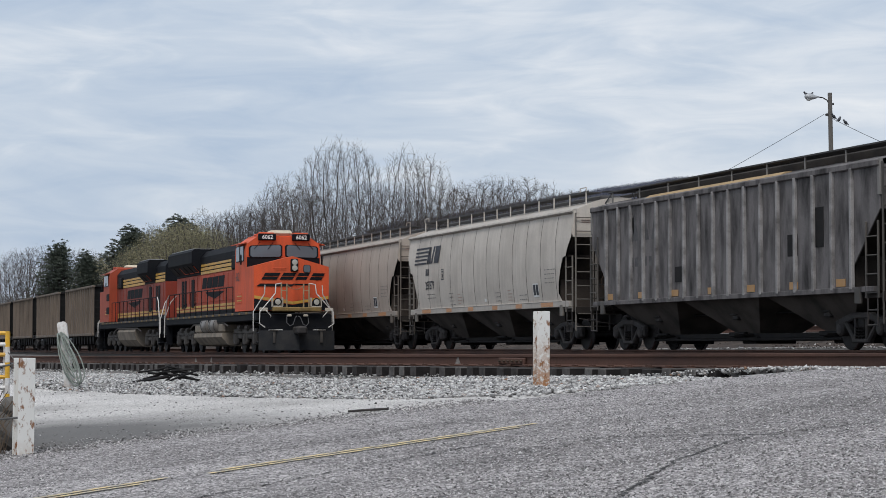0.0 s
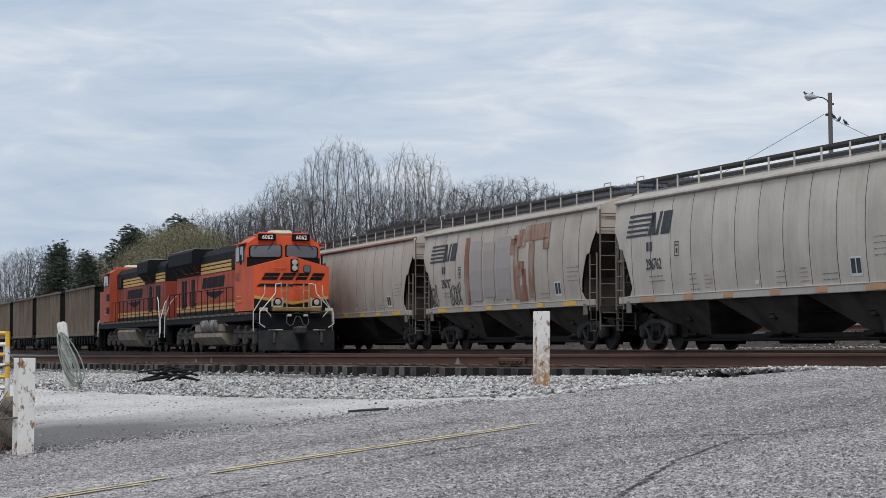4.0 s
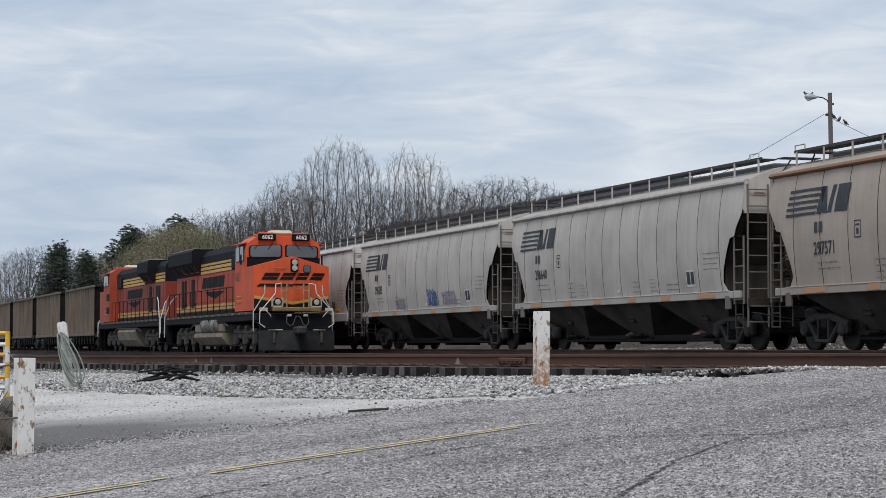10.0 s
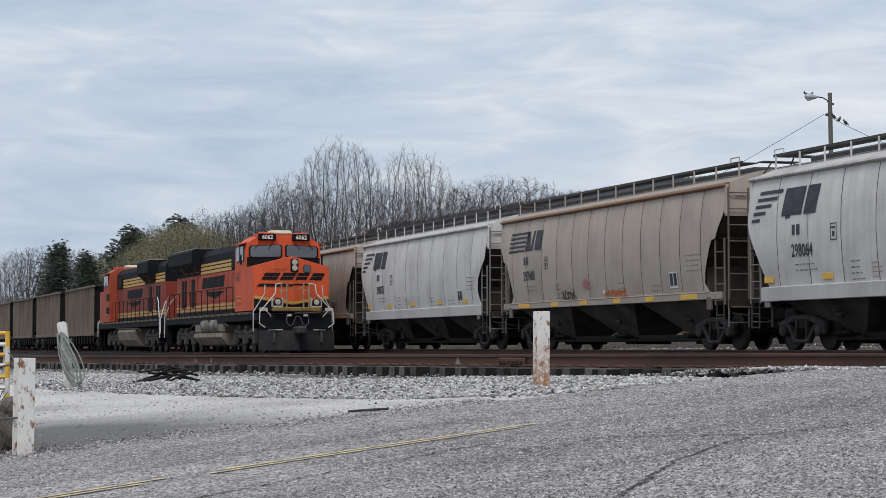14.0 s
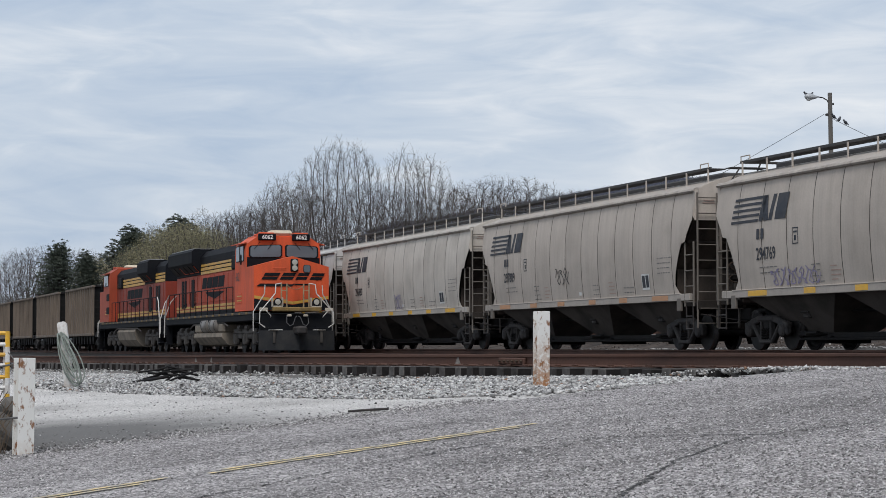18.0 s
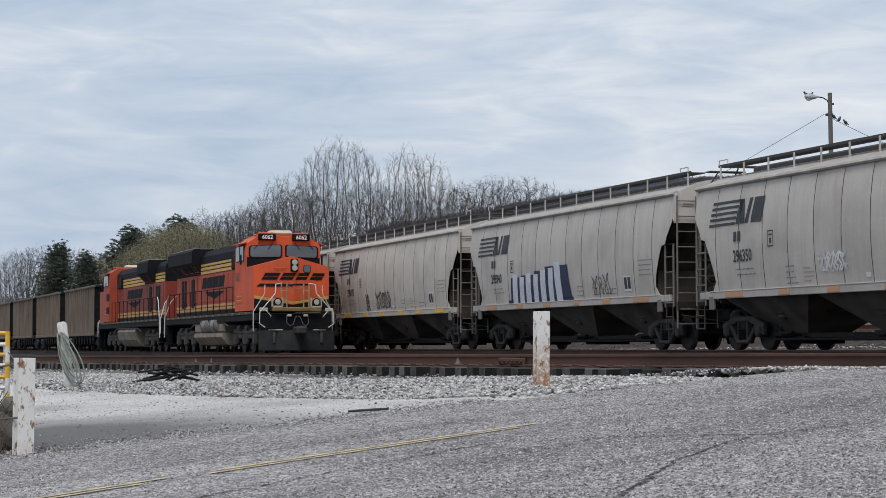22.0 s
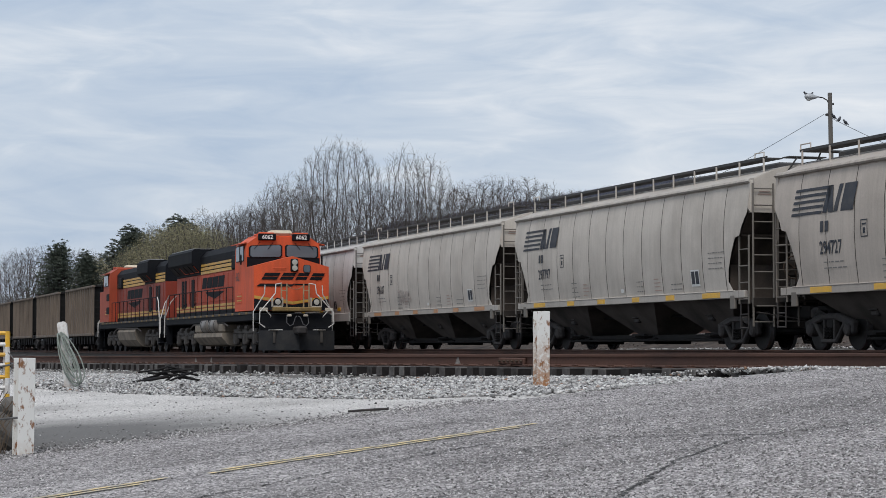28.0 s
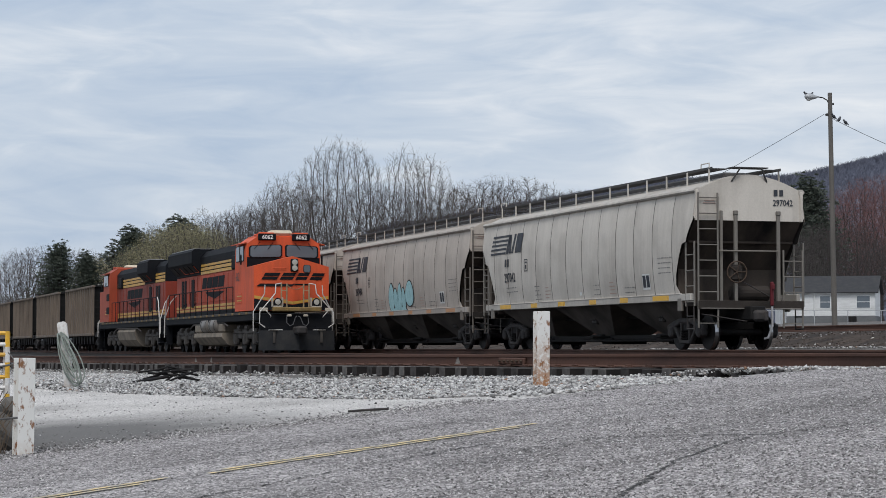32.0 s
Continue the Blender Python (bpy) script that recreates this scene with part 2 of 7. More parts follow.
ASPHALT, an, al, ab = material("old_asphalt", 0.9)
a_co = an.new("ShaderNodeTexCoord")
stone = an.new("ShaderNodeTexVoronoi")
stone.inputs["Scale"].default_value = 55
al.new(a_co.outputs["Object"], stone.inputs["Vector"])
coarse = an.new("ShaderNodeTexVoronoi")
coarse.inputs["Scale"].default_value = 16
al.new(a_co.outputs["Object"], coarse.inputs["Vector"])
speck = mixed(an, al, 1.0, ramp(an, al, stone.outputs["Color"], [(0.12, grey(0.3)), (0.5, grey(0.95)), (0.9, grey(1.95))]), ramp(an, al, coarse.outputs["Color"], [(0.15, grey(0.65)), (0.5, grey(1.0)), (0.9, grey(1.25))]), "MULTIPLY")
patch = tex_noise(an, al, 0.35, 5)
tint = ramp(an, al, patch, [(0.35, (0.238, 0.222, 0.219)), (0.65, (0.328, 0.308, 0.304))])
lanes = an.new("ShaderNodeMapping")
lanes.inputs["Rotation"].default_value = (0, 0, radians(-26))
al.new(a_co.outputs["Object"], lanes.inputs["Vector"])
tracks = ramp(an, al, tex_noise(an, al, 1.0, 5, (0.10, 1.4, 1), vec=lanes.outputs[0], rough=0.6), [(0.36, grey(0.72)), (0.5, grey(1.0)), (0.68, grey(1.14))])
tint = mixed(an, al, 1.0, tint, tracks, "MULTIPLY")
al.new(mixed(an, al, 1.0, tint, speck, "MULTIPLY"), ab.inputs["Base Color"])
bumped(an, al, ab, stone.outputs["Distance"], 0.7, 0.012)


def road_edge(x):
    """The far edge of the road across the plan."""
    return 19.1 + 0.355 * x - 0.0005 * x * x


r_me = sheet("road", [-30 + 0.35 * i for i in range(122)], [-8 + 0.35 * i for i in range(92)], paved_z, lambda x, y: y < road_edge(x) and x < near_rail_x(y) - 0.2)
r_me.materials.append(ASPHALT)
tagged(new("road", r_me), "worn grey asphalt road climbing to the level crossing", "road", kind="structure")


# dark sheet under the two trains, added to keep bounced light off their undersides
DARK_BED = worn("dark_bed", (0.022, 0.02, 0.019), (0.042, 0.038, 0.035), 0.6, 2, 0.95, grain=14, vary=0.4, bump=0.8)
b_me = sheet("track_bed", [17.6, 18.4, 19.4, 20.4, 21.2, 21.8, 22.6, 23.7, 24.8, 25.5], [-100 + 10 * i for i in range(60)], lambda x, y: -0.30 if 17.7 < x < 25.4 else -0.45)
b_me.materials.append(DARK_BED)
tagged(new("track_bed", b_me), "added dark bed under the trains", "railway bed", kind="structure")


# ---- tracks ----
# tie sides: creosote, darkened further for the shade in the gaps between ties
CREOSOTE_SHADE = worn("creosote_shade", (0.016, 0.014, 0.014), (0.035, 0.03, 0.028), 0.5, 6, 0.9)
def rail_profile():
    return [(-0.07, 0), (0.07, 0), (0.07, 0.012), (0.012, 0.03), (0.01, 0.14), (0.037, 0.15), (0.037, 0.184), (0.03, 0.19), (-0.03, 0.19), (-0.037, 0.184), (-0.037, 0.15), (-0.01, 0.14), (-0.012, 0.03), (-0.07, 0.012)]


def railway(name, x_of, z_of, y0, y1, label, tie_from, tie_to):
    """Two rails on ties; x_of gives the rail on the viewer's side, z_of the top of rail."""
    track = thing(name, pose(0, 0, 0), label, "railway track")
    ys = [y0 + (y1 - y0) * i / 40 for i in range(41)]
    for side in (0.0, 1.51):
        s, prof = Shape(), rail_profile()
        n = len(prof)
        vs = [(x_of(y) + side + px, y, z_of(y) - 0.19 + pz) for y in ys for px, pz in prof]
        fs = [(k * n + i, k * n + (i + 1) % n, (k + 1) * n + (i + 1) % n, (k + 1) * n + i) for k in range(len(ys) - 1) for i in range(n)]
        s.add(vs, fs)
        part("rail", s, RAIL_RUST, track, "rusty brown steel rail")
    plate = Shape().box(0, 0, 0, 0.30, 0.19, 0.02, 0.005).box(-0.09, 0.05, 0.02, 0.05, 0.04, 0.03, 0.008).box(-0.09, -0.05, 0.02, 0.05, 0.04, 0.03, 0.008).mesh("tie_plate", RAIL_RUST)
    tie = Shape().box(0, 0, -0.09, 2.6, 0.23, 0.18, 0.015).mesh("tie", TIE_WOOD)
    tie.materials.append(CREOSOTE_SHADE)
    for face in tie.polygons:
        if abs(face.normal.y) > 0.8:
            face.material_index = 1
    y = tie_from
    while y < tie_to:
        turn = math.degrees(math.atan2(x_of(y) - x_of(y + 1), 1.0))
        part("tie", tie, TIE_WOOD, track, m=pose(x_of(y) + 0.755 + random.uniform(-0.06, 0.06), y, z_of(y) - 0.2 + random.uniform(-0.012, 0.008), 0, 0, turn + random.uniform(-1.5, 1.5)))
        part("tie_plate", plate, RAIL_RUST, track, m=pose(x_of(y), y, z_of(y) - 0.192, 0, 0, turn))
        y += 0.56 + random.uniform(-0.05, 0.05)
    return track


HOPPER_X, COAL_X, COAL_Z = 23.68, 19.4, -0.15
railway("siding_track", near_rail_x, lambda y: near_rail_z(y), -40, 150, "empty siding with rusty rails on worn wooden ties", 14, 75)
railway("loaded_track", lambda y: COAL_X - 0.755, lambda y: COAL_Z, -60, 420, "railway track under the standing coal train", 55, 70)
railway("main_track", lambda y: HOPPER_X - 0.755, lambda y: 0.0, -120, 700, "railway track under the moving grain train", 30, 46)
# ---- grain hopper cars ----


def half_width(z):
    pts = ((1.2, 1.46), (1.46, 1.505), (2.0, 1.57), (2.6, 1.60), (3.2, 1.585), (3.7, 1.53), (4.02, 1.46))
    for (z0, w0), (z1, w1) in zip(pts, pts[1:]):
        if z <= z1:
            return w0 + (w1 - w0) * (z - z0) / (z1 - z0)
    return pts[-1][1]


CURVED = ((1.4, 0.90), (1.5, 1.0), (1.67, 1.17), (1.95, 1.09), (2.35, 0.89), (2.72, 0.65), (2.76, 0.42), (2.95, 0.32), (3.28, 0.04), (3.31, 0.0), (4.1, 0.0))
STRAIGHT = ((1.4, 0.98), (1.5, 0.95), (2.8, 0.06), (2.9, 0.0), (4.1, 0.0))
ROUNDED = ((1.4, 0.55), (1.6, 0.76), (1.9, 0.92), (2.3, 0.84), (2.7, 0.46), (2.95, 0.13), (3.05, 0.08), (4.1, 0.0))


def side_end(z, reach, cut):
    """How far a side sheet reaches towards the end of the car at a height."""
    for (z0, y0), (z1, y1) in zip(cut, cut[1:]):
        if z <= z1:
            return reach - (y0 + (y1 - y0) * (z - z0) / (z1 - z0))
    return reach


SIDE_Z = (1.44, 1.5, 1.58, 1.67, 1.8, 1.95, 2.15, 2.35, 2.55, 2.72, 2.76, 2.95, 3.12, 3.28, 3.31, 3.5, 3.75, 4.02)


def panel(y0, y1, side, reach, cut, inset=0.0):
    """One welded panel of the curved side, cut to the car's end outline."""
    s, vs, fs, cols = Shape(), [], [], 5
    for z in SIDE_Z:
        rear, fore = side_end(z, reach, cut[1]) - inset, side_end(z, reach, cut[0]) - inset
        a, b = max(y0, -rear), min(y1, fore)
        for i in range(cols):
            t = i / (cols - 1)
            bow = 0.0 if inset else 0.014 * math.sin(math.pi * t)
            vs.append((side * (half_width(z) + bow - inset * 0.5), a + (b - a) * t if b > a else (a if y0 < 0 else b), z))
    for k in range(len(SIDE_Z) - 1):
        for i in range(cols - 1):
            fs.append((k * cols + i, k * cols + i + 1, (k + 1) * cols + i + 1, (k + 1) * cols + i))
    return s.add(vs, fs)


def on_side(pts, faces, y_at, z_at, lift=0.022):
    """Lays flat figures on the curved side that faces the viewer; reading runs from front to back."""
    s = Shape()
    return s.add([(-half_width(z_at + v) - lift, y_at - u, z_at + v) for u, v in pts], faces)


def bar(u0, v0, u1, v1, slant=0.0, rows=4):
    """A slanted flat bar, in rows so that it can follow the side."""
    pts, fs = [], []
    for k in range(rows + 1):
        v = v0 + (v1 - v0) * k / rows
        pts += [(u0 + slant * (v - v0), v), (u1 + slant * (v - v0), v)]
    for k in range(rows):
        fs.append((2 * k, 2 * k + 1, 2 * k + 3, 2 * k + 2))
    return pts, fs


def wheelset(parent, y, gear):
    """Two wheels on an axle, under a truck; the pose of its own stays free for its turning."""
    ax = new("wheelset", WHEELSET)
    ax.parent = parent
    ax.matrix_parent_inverse = pose(0, y, 0.457)
    gear.append(ax)
    return ax


def wheel_mesh():
    s = Shape()
    for sg in (-1, 1):
        prof = [(-0.075, 0.40), (-0.068, 0.457), (0.03, 0.46), (0.045, 0.485), (0.062, 0.485), (0.065, 0.40), (0.03, 0.36), (0.02, 0.2), (0.05, 0.15), (0.05, 0.1)]
        s.lathe([(-sg * p, r) for p, r in prof], sg * 0.75, 28)
        s.lathe([(sg * 0.70, 0.13), (sg * 0.78, 0.13), (sg * 1.02, 0.10), (sg * 1.03, 0.06)], 0, 12)
    s.lathe([(-0.75, 0.085), (0.75, 0.085)], 0, 10)
    me = s.mesh("wheelset", WHEEL)
    me.materials.append(TREAD)
    for p in me.polygons:
        r = math.hypot(p.center.y, p.center.z)
        if 0.44 < r < 0.47 and abs(p.normal.x) < 0.3:
            p.material_index = 1
    return me


WHEELSET = wheel_mesh()


def truck(parent, y, gear):
    """A two-axle truck: bolster, two cast side frames with springs, two wheelsets."""
    t = part("truck", TRUCK_BOLSTER, STEEL_DARK, parent, m=pose(0, y, 0))
    for sg in (-1, 1):
        part("side_frame", SIDE_FRAME, STEEL_GRIME, t, m=pose(sg * 1.0, 0, 0))
        part("spring_nest", SPRINGS, STEEL_DARK, t, m=pose(sg * 1.0, 0, 0))
    for dy in (-0.89, 0.89):
        wheelset(t, dy, gear)
    return t


def frame_mesh():
    s = Shape()
    # the frame as beams round its openings
    for sg in (-1, 1):
        for a, b, r in (((0.40, 0.74), (0.80, 0.66), 0.085), ((0.76, 0.67), (1.12, 0.58), 0.075), ((0.72, 0.62), (0.30, 0.20), 0.058)):
            dy, dz = sg * (b[0] - a[0]), b[1] - a[1]
            s.box(0, 0, 0, 0.15, math.hypot(dy, dz) + 0.06, r * 2, 0.03, pose(0, sg * (a[0] + b[0]) / 2, (a[1] + b[1]) / 2, math.degrees(math.atan2(dz, dy))))
        s.box(0, sg * 0.25, 0.46, 0.15, 0.075, 0.5, 0.02)
        s.box(0, sg * 1.08, 0.47, 0.16, 0.10, 0.24, 0.04)
    s.box(0, 0, 0.75, 0.17, 0.92, 0.15, 0.04)
    s.box(0, 0, 0.20, 0.19, 0.70, 0.10, 0.03)
    for dy in (-0.89, 0.89):
        s.box(0, dy, 0.56, 0.2, 0.30, 0.16, 0.05)
        s.lathe([(-0.1, 0.15), (0.08, 0.15), (0.12, 0.11), (0.13, 0.04)], 0, 16, pose(0, dy, 0.457, 0, 0, 180))
    return s.mesh("side_frame", STEEL_GRIME)


def spring_mesh():
    s = Shape()
    for dx in (-0.06, 0.06):
        for dy in (-0.13, 0.0, 0.13):
            pts = [(dx + 0.05 * math.cos(k * 1.05), dy + 0.05 * math.sin(k * 1.05), 0.26 + 0.011 * k) for k in range(25)]
            s.pipe(pts, 0.014, 4)
    return s.mesh("spring_nest", STEEL_DARK)


SIDE_FRAME, SPRINGS = frame_mesh(), spring_mesh()
TRUCK_BOLSTER = Shape().box(0, 0, 0.6, 2.1, 0.34, 0.26, 0.04).box(0, 0, 0.78, 0.7, 0.5, 0.1, 0.03).box(0, -0.45, 0.45, 1.7, 0.12, 0.16, 0.03).box(0, 0.45, 0.45, 1.7, 0.12, 0.16, 0.03).mesh("truck", STEEL_DARK)


def ladder(x0, x1, ya, yb, z0, z1, gap=0.40, r=0.016):
    """A ladder of two stiles and rungs between two upright lines."""
    s = Shape()
    for x, y in ((x0, ya), (x1, yb)):
        s.box(x, y, (z0 + z1) / 2, 0.042, 0.042, z1 - z0, 0.008)
    z = z0 + 0.12
    while z < z1:
        s.rod((x0, ya, z), (x1, yb, z), r)
        z += gap
    return s


def end_gear(car, e, reach, brake):
    """Platform, ladders, braces and coupler of one end; brake: the end with the brake wheel."""
    part("end_platform", Shape().box(0, e * (reach - 0.42), 1.16, 2.9, 1.0, 0.10, 0.01).box(0, e * (reach + 0.06), 1.14, 2.95, 0.10, 0.22, 0.01), END_SOOT_SHADE, car)
    part("draft_sill", Shape().box(0, e * (reach - 0.8), 0.93, 0.42, 2.6, 0.36, 0.03).box(0, e * (reach + 0.3), 0.86, 0.26, 0.6, 0.24, 0.04), STEEL_DARK, car)
    part("coupler", Shape().box(0, e * (reach + 0.57), 0.86, 0.36, 0.24, 0.30, 0.07).box(0.12, e * (reach + 0.66), 0.86, 0.12, 0.16, 0.28, 0.04), STEEL_GRIME, car)
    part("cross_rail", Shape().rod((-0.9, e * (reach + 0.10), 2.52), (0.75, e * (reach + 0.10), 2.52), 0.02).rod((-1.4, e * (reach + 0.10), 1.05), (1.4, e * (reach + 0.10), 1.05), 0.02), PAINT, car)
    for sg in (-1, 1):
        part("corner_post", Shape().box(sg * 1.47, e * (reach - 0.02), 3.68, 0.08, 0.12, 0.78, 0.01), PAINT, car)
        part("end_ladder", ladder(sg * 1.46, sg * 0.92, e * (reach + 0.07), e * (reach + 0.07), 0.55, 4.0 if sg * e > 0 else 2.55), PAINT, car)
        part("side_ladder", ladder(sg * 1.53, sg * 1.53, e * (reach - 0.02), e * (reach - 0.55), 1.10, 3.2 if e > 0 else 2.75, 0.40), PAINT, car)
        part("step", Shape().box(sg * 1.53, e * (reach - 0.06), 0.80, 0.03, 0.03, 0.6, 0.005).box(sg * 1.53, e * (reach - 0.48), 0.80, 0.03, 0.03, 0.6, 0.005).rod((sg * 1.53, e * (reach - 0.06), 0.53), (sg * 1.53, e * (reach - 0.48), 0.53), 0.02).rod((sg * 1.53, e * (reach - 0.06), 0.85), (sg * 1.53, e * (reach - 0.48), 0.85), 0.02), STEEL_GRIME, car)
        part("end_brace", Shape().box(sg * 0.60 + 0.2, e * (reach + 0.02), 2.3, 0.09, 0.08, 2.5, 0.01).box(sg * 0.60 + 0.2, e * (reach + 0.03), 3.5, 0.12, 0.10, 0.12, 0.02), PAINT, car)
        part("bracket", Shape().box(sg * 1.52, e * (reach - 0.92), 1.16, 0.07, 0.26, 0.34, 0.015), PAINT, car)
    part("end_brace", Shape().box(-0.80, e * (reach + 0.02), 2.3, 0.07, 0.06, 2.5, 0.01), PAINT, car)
    if brake:
        y = e * (reach + 0.14)
        wheel = Shape()
        ring = [(-0.42 + 0.27 * math.cos(k * math.pi / 10), y, 1.98 + 0.27 * math.sin(k * math.pi / 10)) for k in range(21)]
        wheel.pipe(ring, 0.018, 5)
        for k in range(0, 20, 4):
            wheel.rod((-0.42, y, 1.98), ring[k], 0.012, 5)
        part("brake_wheel", wheel, RUST_IRON, car, "rusty hand brake wheel")
        part("brake_box", Shape().box(-0.42, e * (reach + 0.06), 1.96, 0.36, 0.12, 0.42, 0.05).box(-0.42, e * (reach + 0.02), 1.5, 0.05, 0.05, 0.7, 0.01), END_SOOT_SHADE, car)
        part("air_reservoir", Shape().lathe([(-0.55, 0.1), (-0.5, 0.2), (0.5, 0.2), (0.55, 0.1)], 0.15, 14, pose(0, e * (reach - 0.35), 1.45)), END_SOOT_SHADE, car)
        part("brake_chain", Shape().rod((-0.3, y, 1.75), (0.9, e * (reach - 0.2), 1.25), 0.015, 5), STEEL_GRIME, car)
        part("uncoupling_lever", Shape().pipe([(-1.4, e * (reach + 0.16), 0.9), (-0.2, e * (reach + 0.22), 0.72), (0.0, e * (reach + 0.4), 0.95)], 0.016, 5), STEEL_GRIME, car)
    else:
        part("air_hose", Shape().pipe([(0.3, e * (reach + 0.2), 0.85), (0.33, e * (reach + 0.4), 0.6), (0.3, e * (reach + 0.6), 0.5)], 0.025, 6), STEEL_DARK, car)


def under_gear(car, reach, gear, trucks=1.68):
    """The three discharge bays, the centre sill and the two trucks."""
    for y in (-4.9, 0.0, 4.9):
        y *= reach / 8.43
        tw, bw, zt, zb = 2.3, 0.52, 1.3, 0.34
        vs = [(-1.40, y - tw, zt), (1.40, y - tw, zt), (1.40, y + tw, zt), (-1.40, y + tw, zt), (-0.50, y - bw, zb), (0.50, y - bw, zb), (0.50, y + bw, zb), (-0.50, y + bw, zb)]
        part("hopper_bay", Shape().add(vs, [(0, 1, 2, 3), (4, 5, 6, 7), (0, 1, 5, 4), (1, 2, 6, 5), (2, 3, 7, 6), (3, 0, 4, 7)]), UNDER, car, "sooty sloping discharge bay, darkened for shade")
        part("bay_handle", Shape().rod((-1.02, y - 0.3, 0.88), (-1.02, y + 0.1, 0.88), 0.018, 5).box(-0.93, y - 0.1, 0.80, 0.14, 0.3, 0.12, 0.03), STEEL_GRIME, car)
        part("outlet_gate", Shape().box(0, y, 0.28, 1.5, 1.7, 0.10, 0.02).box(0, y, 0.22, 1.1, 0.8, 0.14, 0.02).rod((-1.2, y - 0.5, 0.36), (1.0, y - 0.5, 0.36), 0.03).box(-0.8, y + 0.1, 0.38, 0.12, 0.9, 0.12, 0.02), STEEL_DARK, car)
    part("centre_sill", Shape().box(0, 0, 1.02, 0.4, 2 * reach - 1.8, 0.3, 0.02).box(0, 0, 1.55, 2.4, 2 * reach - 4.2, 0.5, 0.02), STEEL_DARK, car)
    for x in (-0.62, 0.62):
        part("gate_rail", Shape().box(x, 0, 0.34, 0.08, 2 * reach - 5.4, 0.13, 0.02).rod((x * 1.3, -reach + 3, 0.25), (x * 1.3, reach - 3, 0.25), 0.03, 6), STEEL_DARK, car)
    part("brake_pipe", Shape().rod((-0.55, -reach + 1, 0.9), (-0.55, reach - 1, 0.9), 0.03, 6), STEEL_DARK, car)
    for y in (-(reach - trucks), reach - trucks):
        truck(car, y, gear)


def grain_car(reach, n, pale, label):
    """A curved-side covered hopper; the front is +Y, the origin at the rail under its middle."""
    car = thing("grain_hopper_car", pose(0, 0, 0), label, "railway car", "grain hopper cars")
    gear, ln, cut = [], 2 * reach, (STRAIGHT, ROUNDED) if pale else (CURVED, CURVED)
    for side in (-1, 1):
        if side < 0:
            for i in range(n):
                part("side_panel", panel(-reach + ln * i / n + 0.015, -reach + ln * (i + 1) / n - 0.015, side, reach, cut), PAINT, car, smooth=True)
        else:
            part("far_side", panel(-reach, reach, side, reach, cut), PAINT, car, smooth=True)
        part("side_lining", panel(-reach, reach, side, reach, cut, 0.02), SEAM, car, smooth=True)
        if pale:
            part("side_sill", Shape().box(side * 1.52, 0, 1.30, 0.10, ln - 1.3, 0.34, 0.015), PAINT, car)
        else:
            part("side_sill", Shape().box(side * 1.50, 0, 1.345, 0.10, ln - 0.5, 0.18, 0.012).box(side * 1.53, 0, 1.435, 0.06, ln - 1.7, 0.03, 0.008), PAINT, car)
        eave = [(0.0, 0.0), (0.07, 0.01), (0.10, 0.05), (0.07, 0.10), (0.0, 0.13), (-0.06, 0.13), (-0.06, 0.0)]
        part("eave", Shape().prism([(side * (1.46 + a), 4.0 + b) for a, b in eave], 1, -reach - 0.03, reach + 0.03), EAVE, car)
    roof = [(-1.47 + 2.94 * i / 12, 4.50 - 0.42 * (abs(-1.47 + 2.94 * i / 12) / 1.47) ** 1.8) for i in range(13)]
    part("roof", Shape().prism(roof + [(1.40, 4.02), (-1.40, 4.02)], 1, -reach + 0.05, reach - 0.05), PAINT, car)
    part("hatch_trough", Shape().box(0, 0, 4.51, 0.66, ln - 1.6, 0.19, 0.04), GRATE, car)
    for sg in (-1, 1):
        boards = Shape().box(sg * 0.75, 0, 4.63, 0.40, ln - 0.3, 0.03, 0.005).box(sg * 0.965, 0, 4.645, 0.03, ln - 0.3, 0.07, 0.005)
        part("running_board", boards, GRATE, car, "dark steel grating walkway")
        posts = 12
        for i in range(posts + 1):
            part("board_post", BOARD_POST, PAINT, car, m=pose(sg * 0.985, -reach + 0.3 + (ln - 0.6) * i / posts, 4.25))
    for e in (-1, 1):
        part("end_wall", Shape().prism([(-1.5, 3.3), (-1.56, 3.4), (-1.47, 4.05)] + [(x, z - 0.01) for x, z in roof] + [(1.47, 4.05), (1.56, 3.4), (1.5, 3.3)], 1, e * (reach - 0.06), e * reach), PAINT, car)
        part("end_walkway", Shape().box(0, e * (reach - 0.1), 4.66, 1.0, 0.4, 0.03, 0.005).rod((-0.5, e * reach, 4.3), (-0.3, e * (reach + 0.12), 4.64), 0.02).rod((0.5, e * reach, 4.3), (0.3, e * (reach + 0.12), 4.64), 0.02), GRATE, car)
        part("roof_grab", Shape().pipe([(-1.0, e * (reach - 0.25), 4.66), (-1.0, e * (reach - 0.25), 4.78), (-1.0, e * (reach - 0.75), 4.78), (-1.0, e * (reach - 0.75), 4.66)], 0.016, 5), PAINT, car)
        q = [(-1.5, e * (reach - 0.06), 3.32), (1.5, e * (reach - 0.06), 3.32), (1.5, e * (reach - 1.28), 2.08), (-1.5, e * (reach - 1.28), 2.08)]
        part("slope_sheet", Shape().add(q + [(x, y - e * 0.06, z + 0.05) for x, y, z in q], [(0, 1, 2, 3), (4, 5, 6, 7), (0, 1, 5, 4), (2, 3, 7, 6), (1, 2, 6, 5), (0, 3, 7, 4)]), END_BROWN_SHADE, car, "soot-stained sloping end sheet, darkened for shade")
        part("slope_stiffener", Shape().box(0, e * (reach - 0.55), 2.77, 2.95, 0.12, 0.06, 0.01), END_BROWN_SHADE, car)
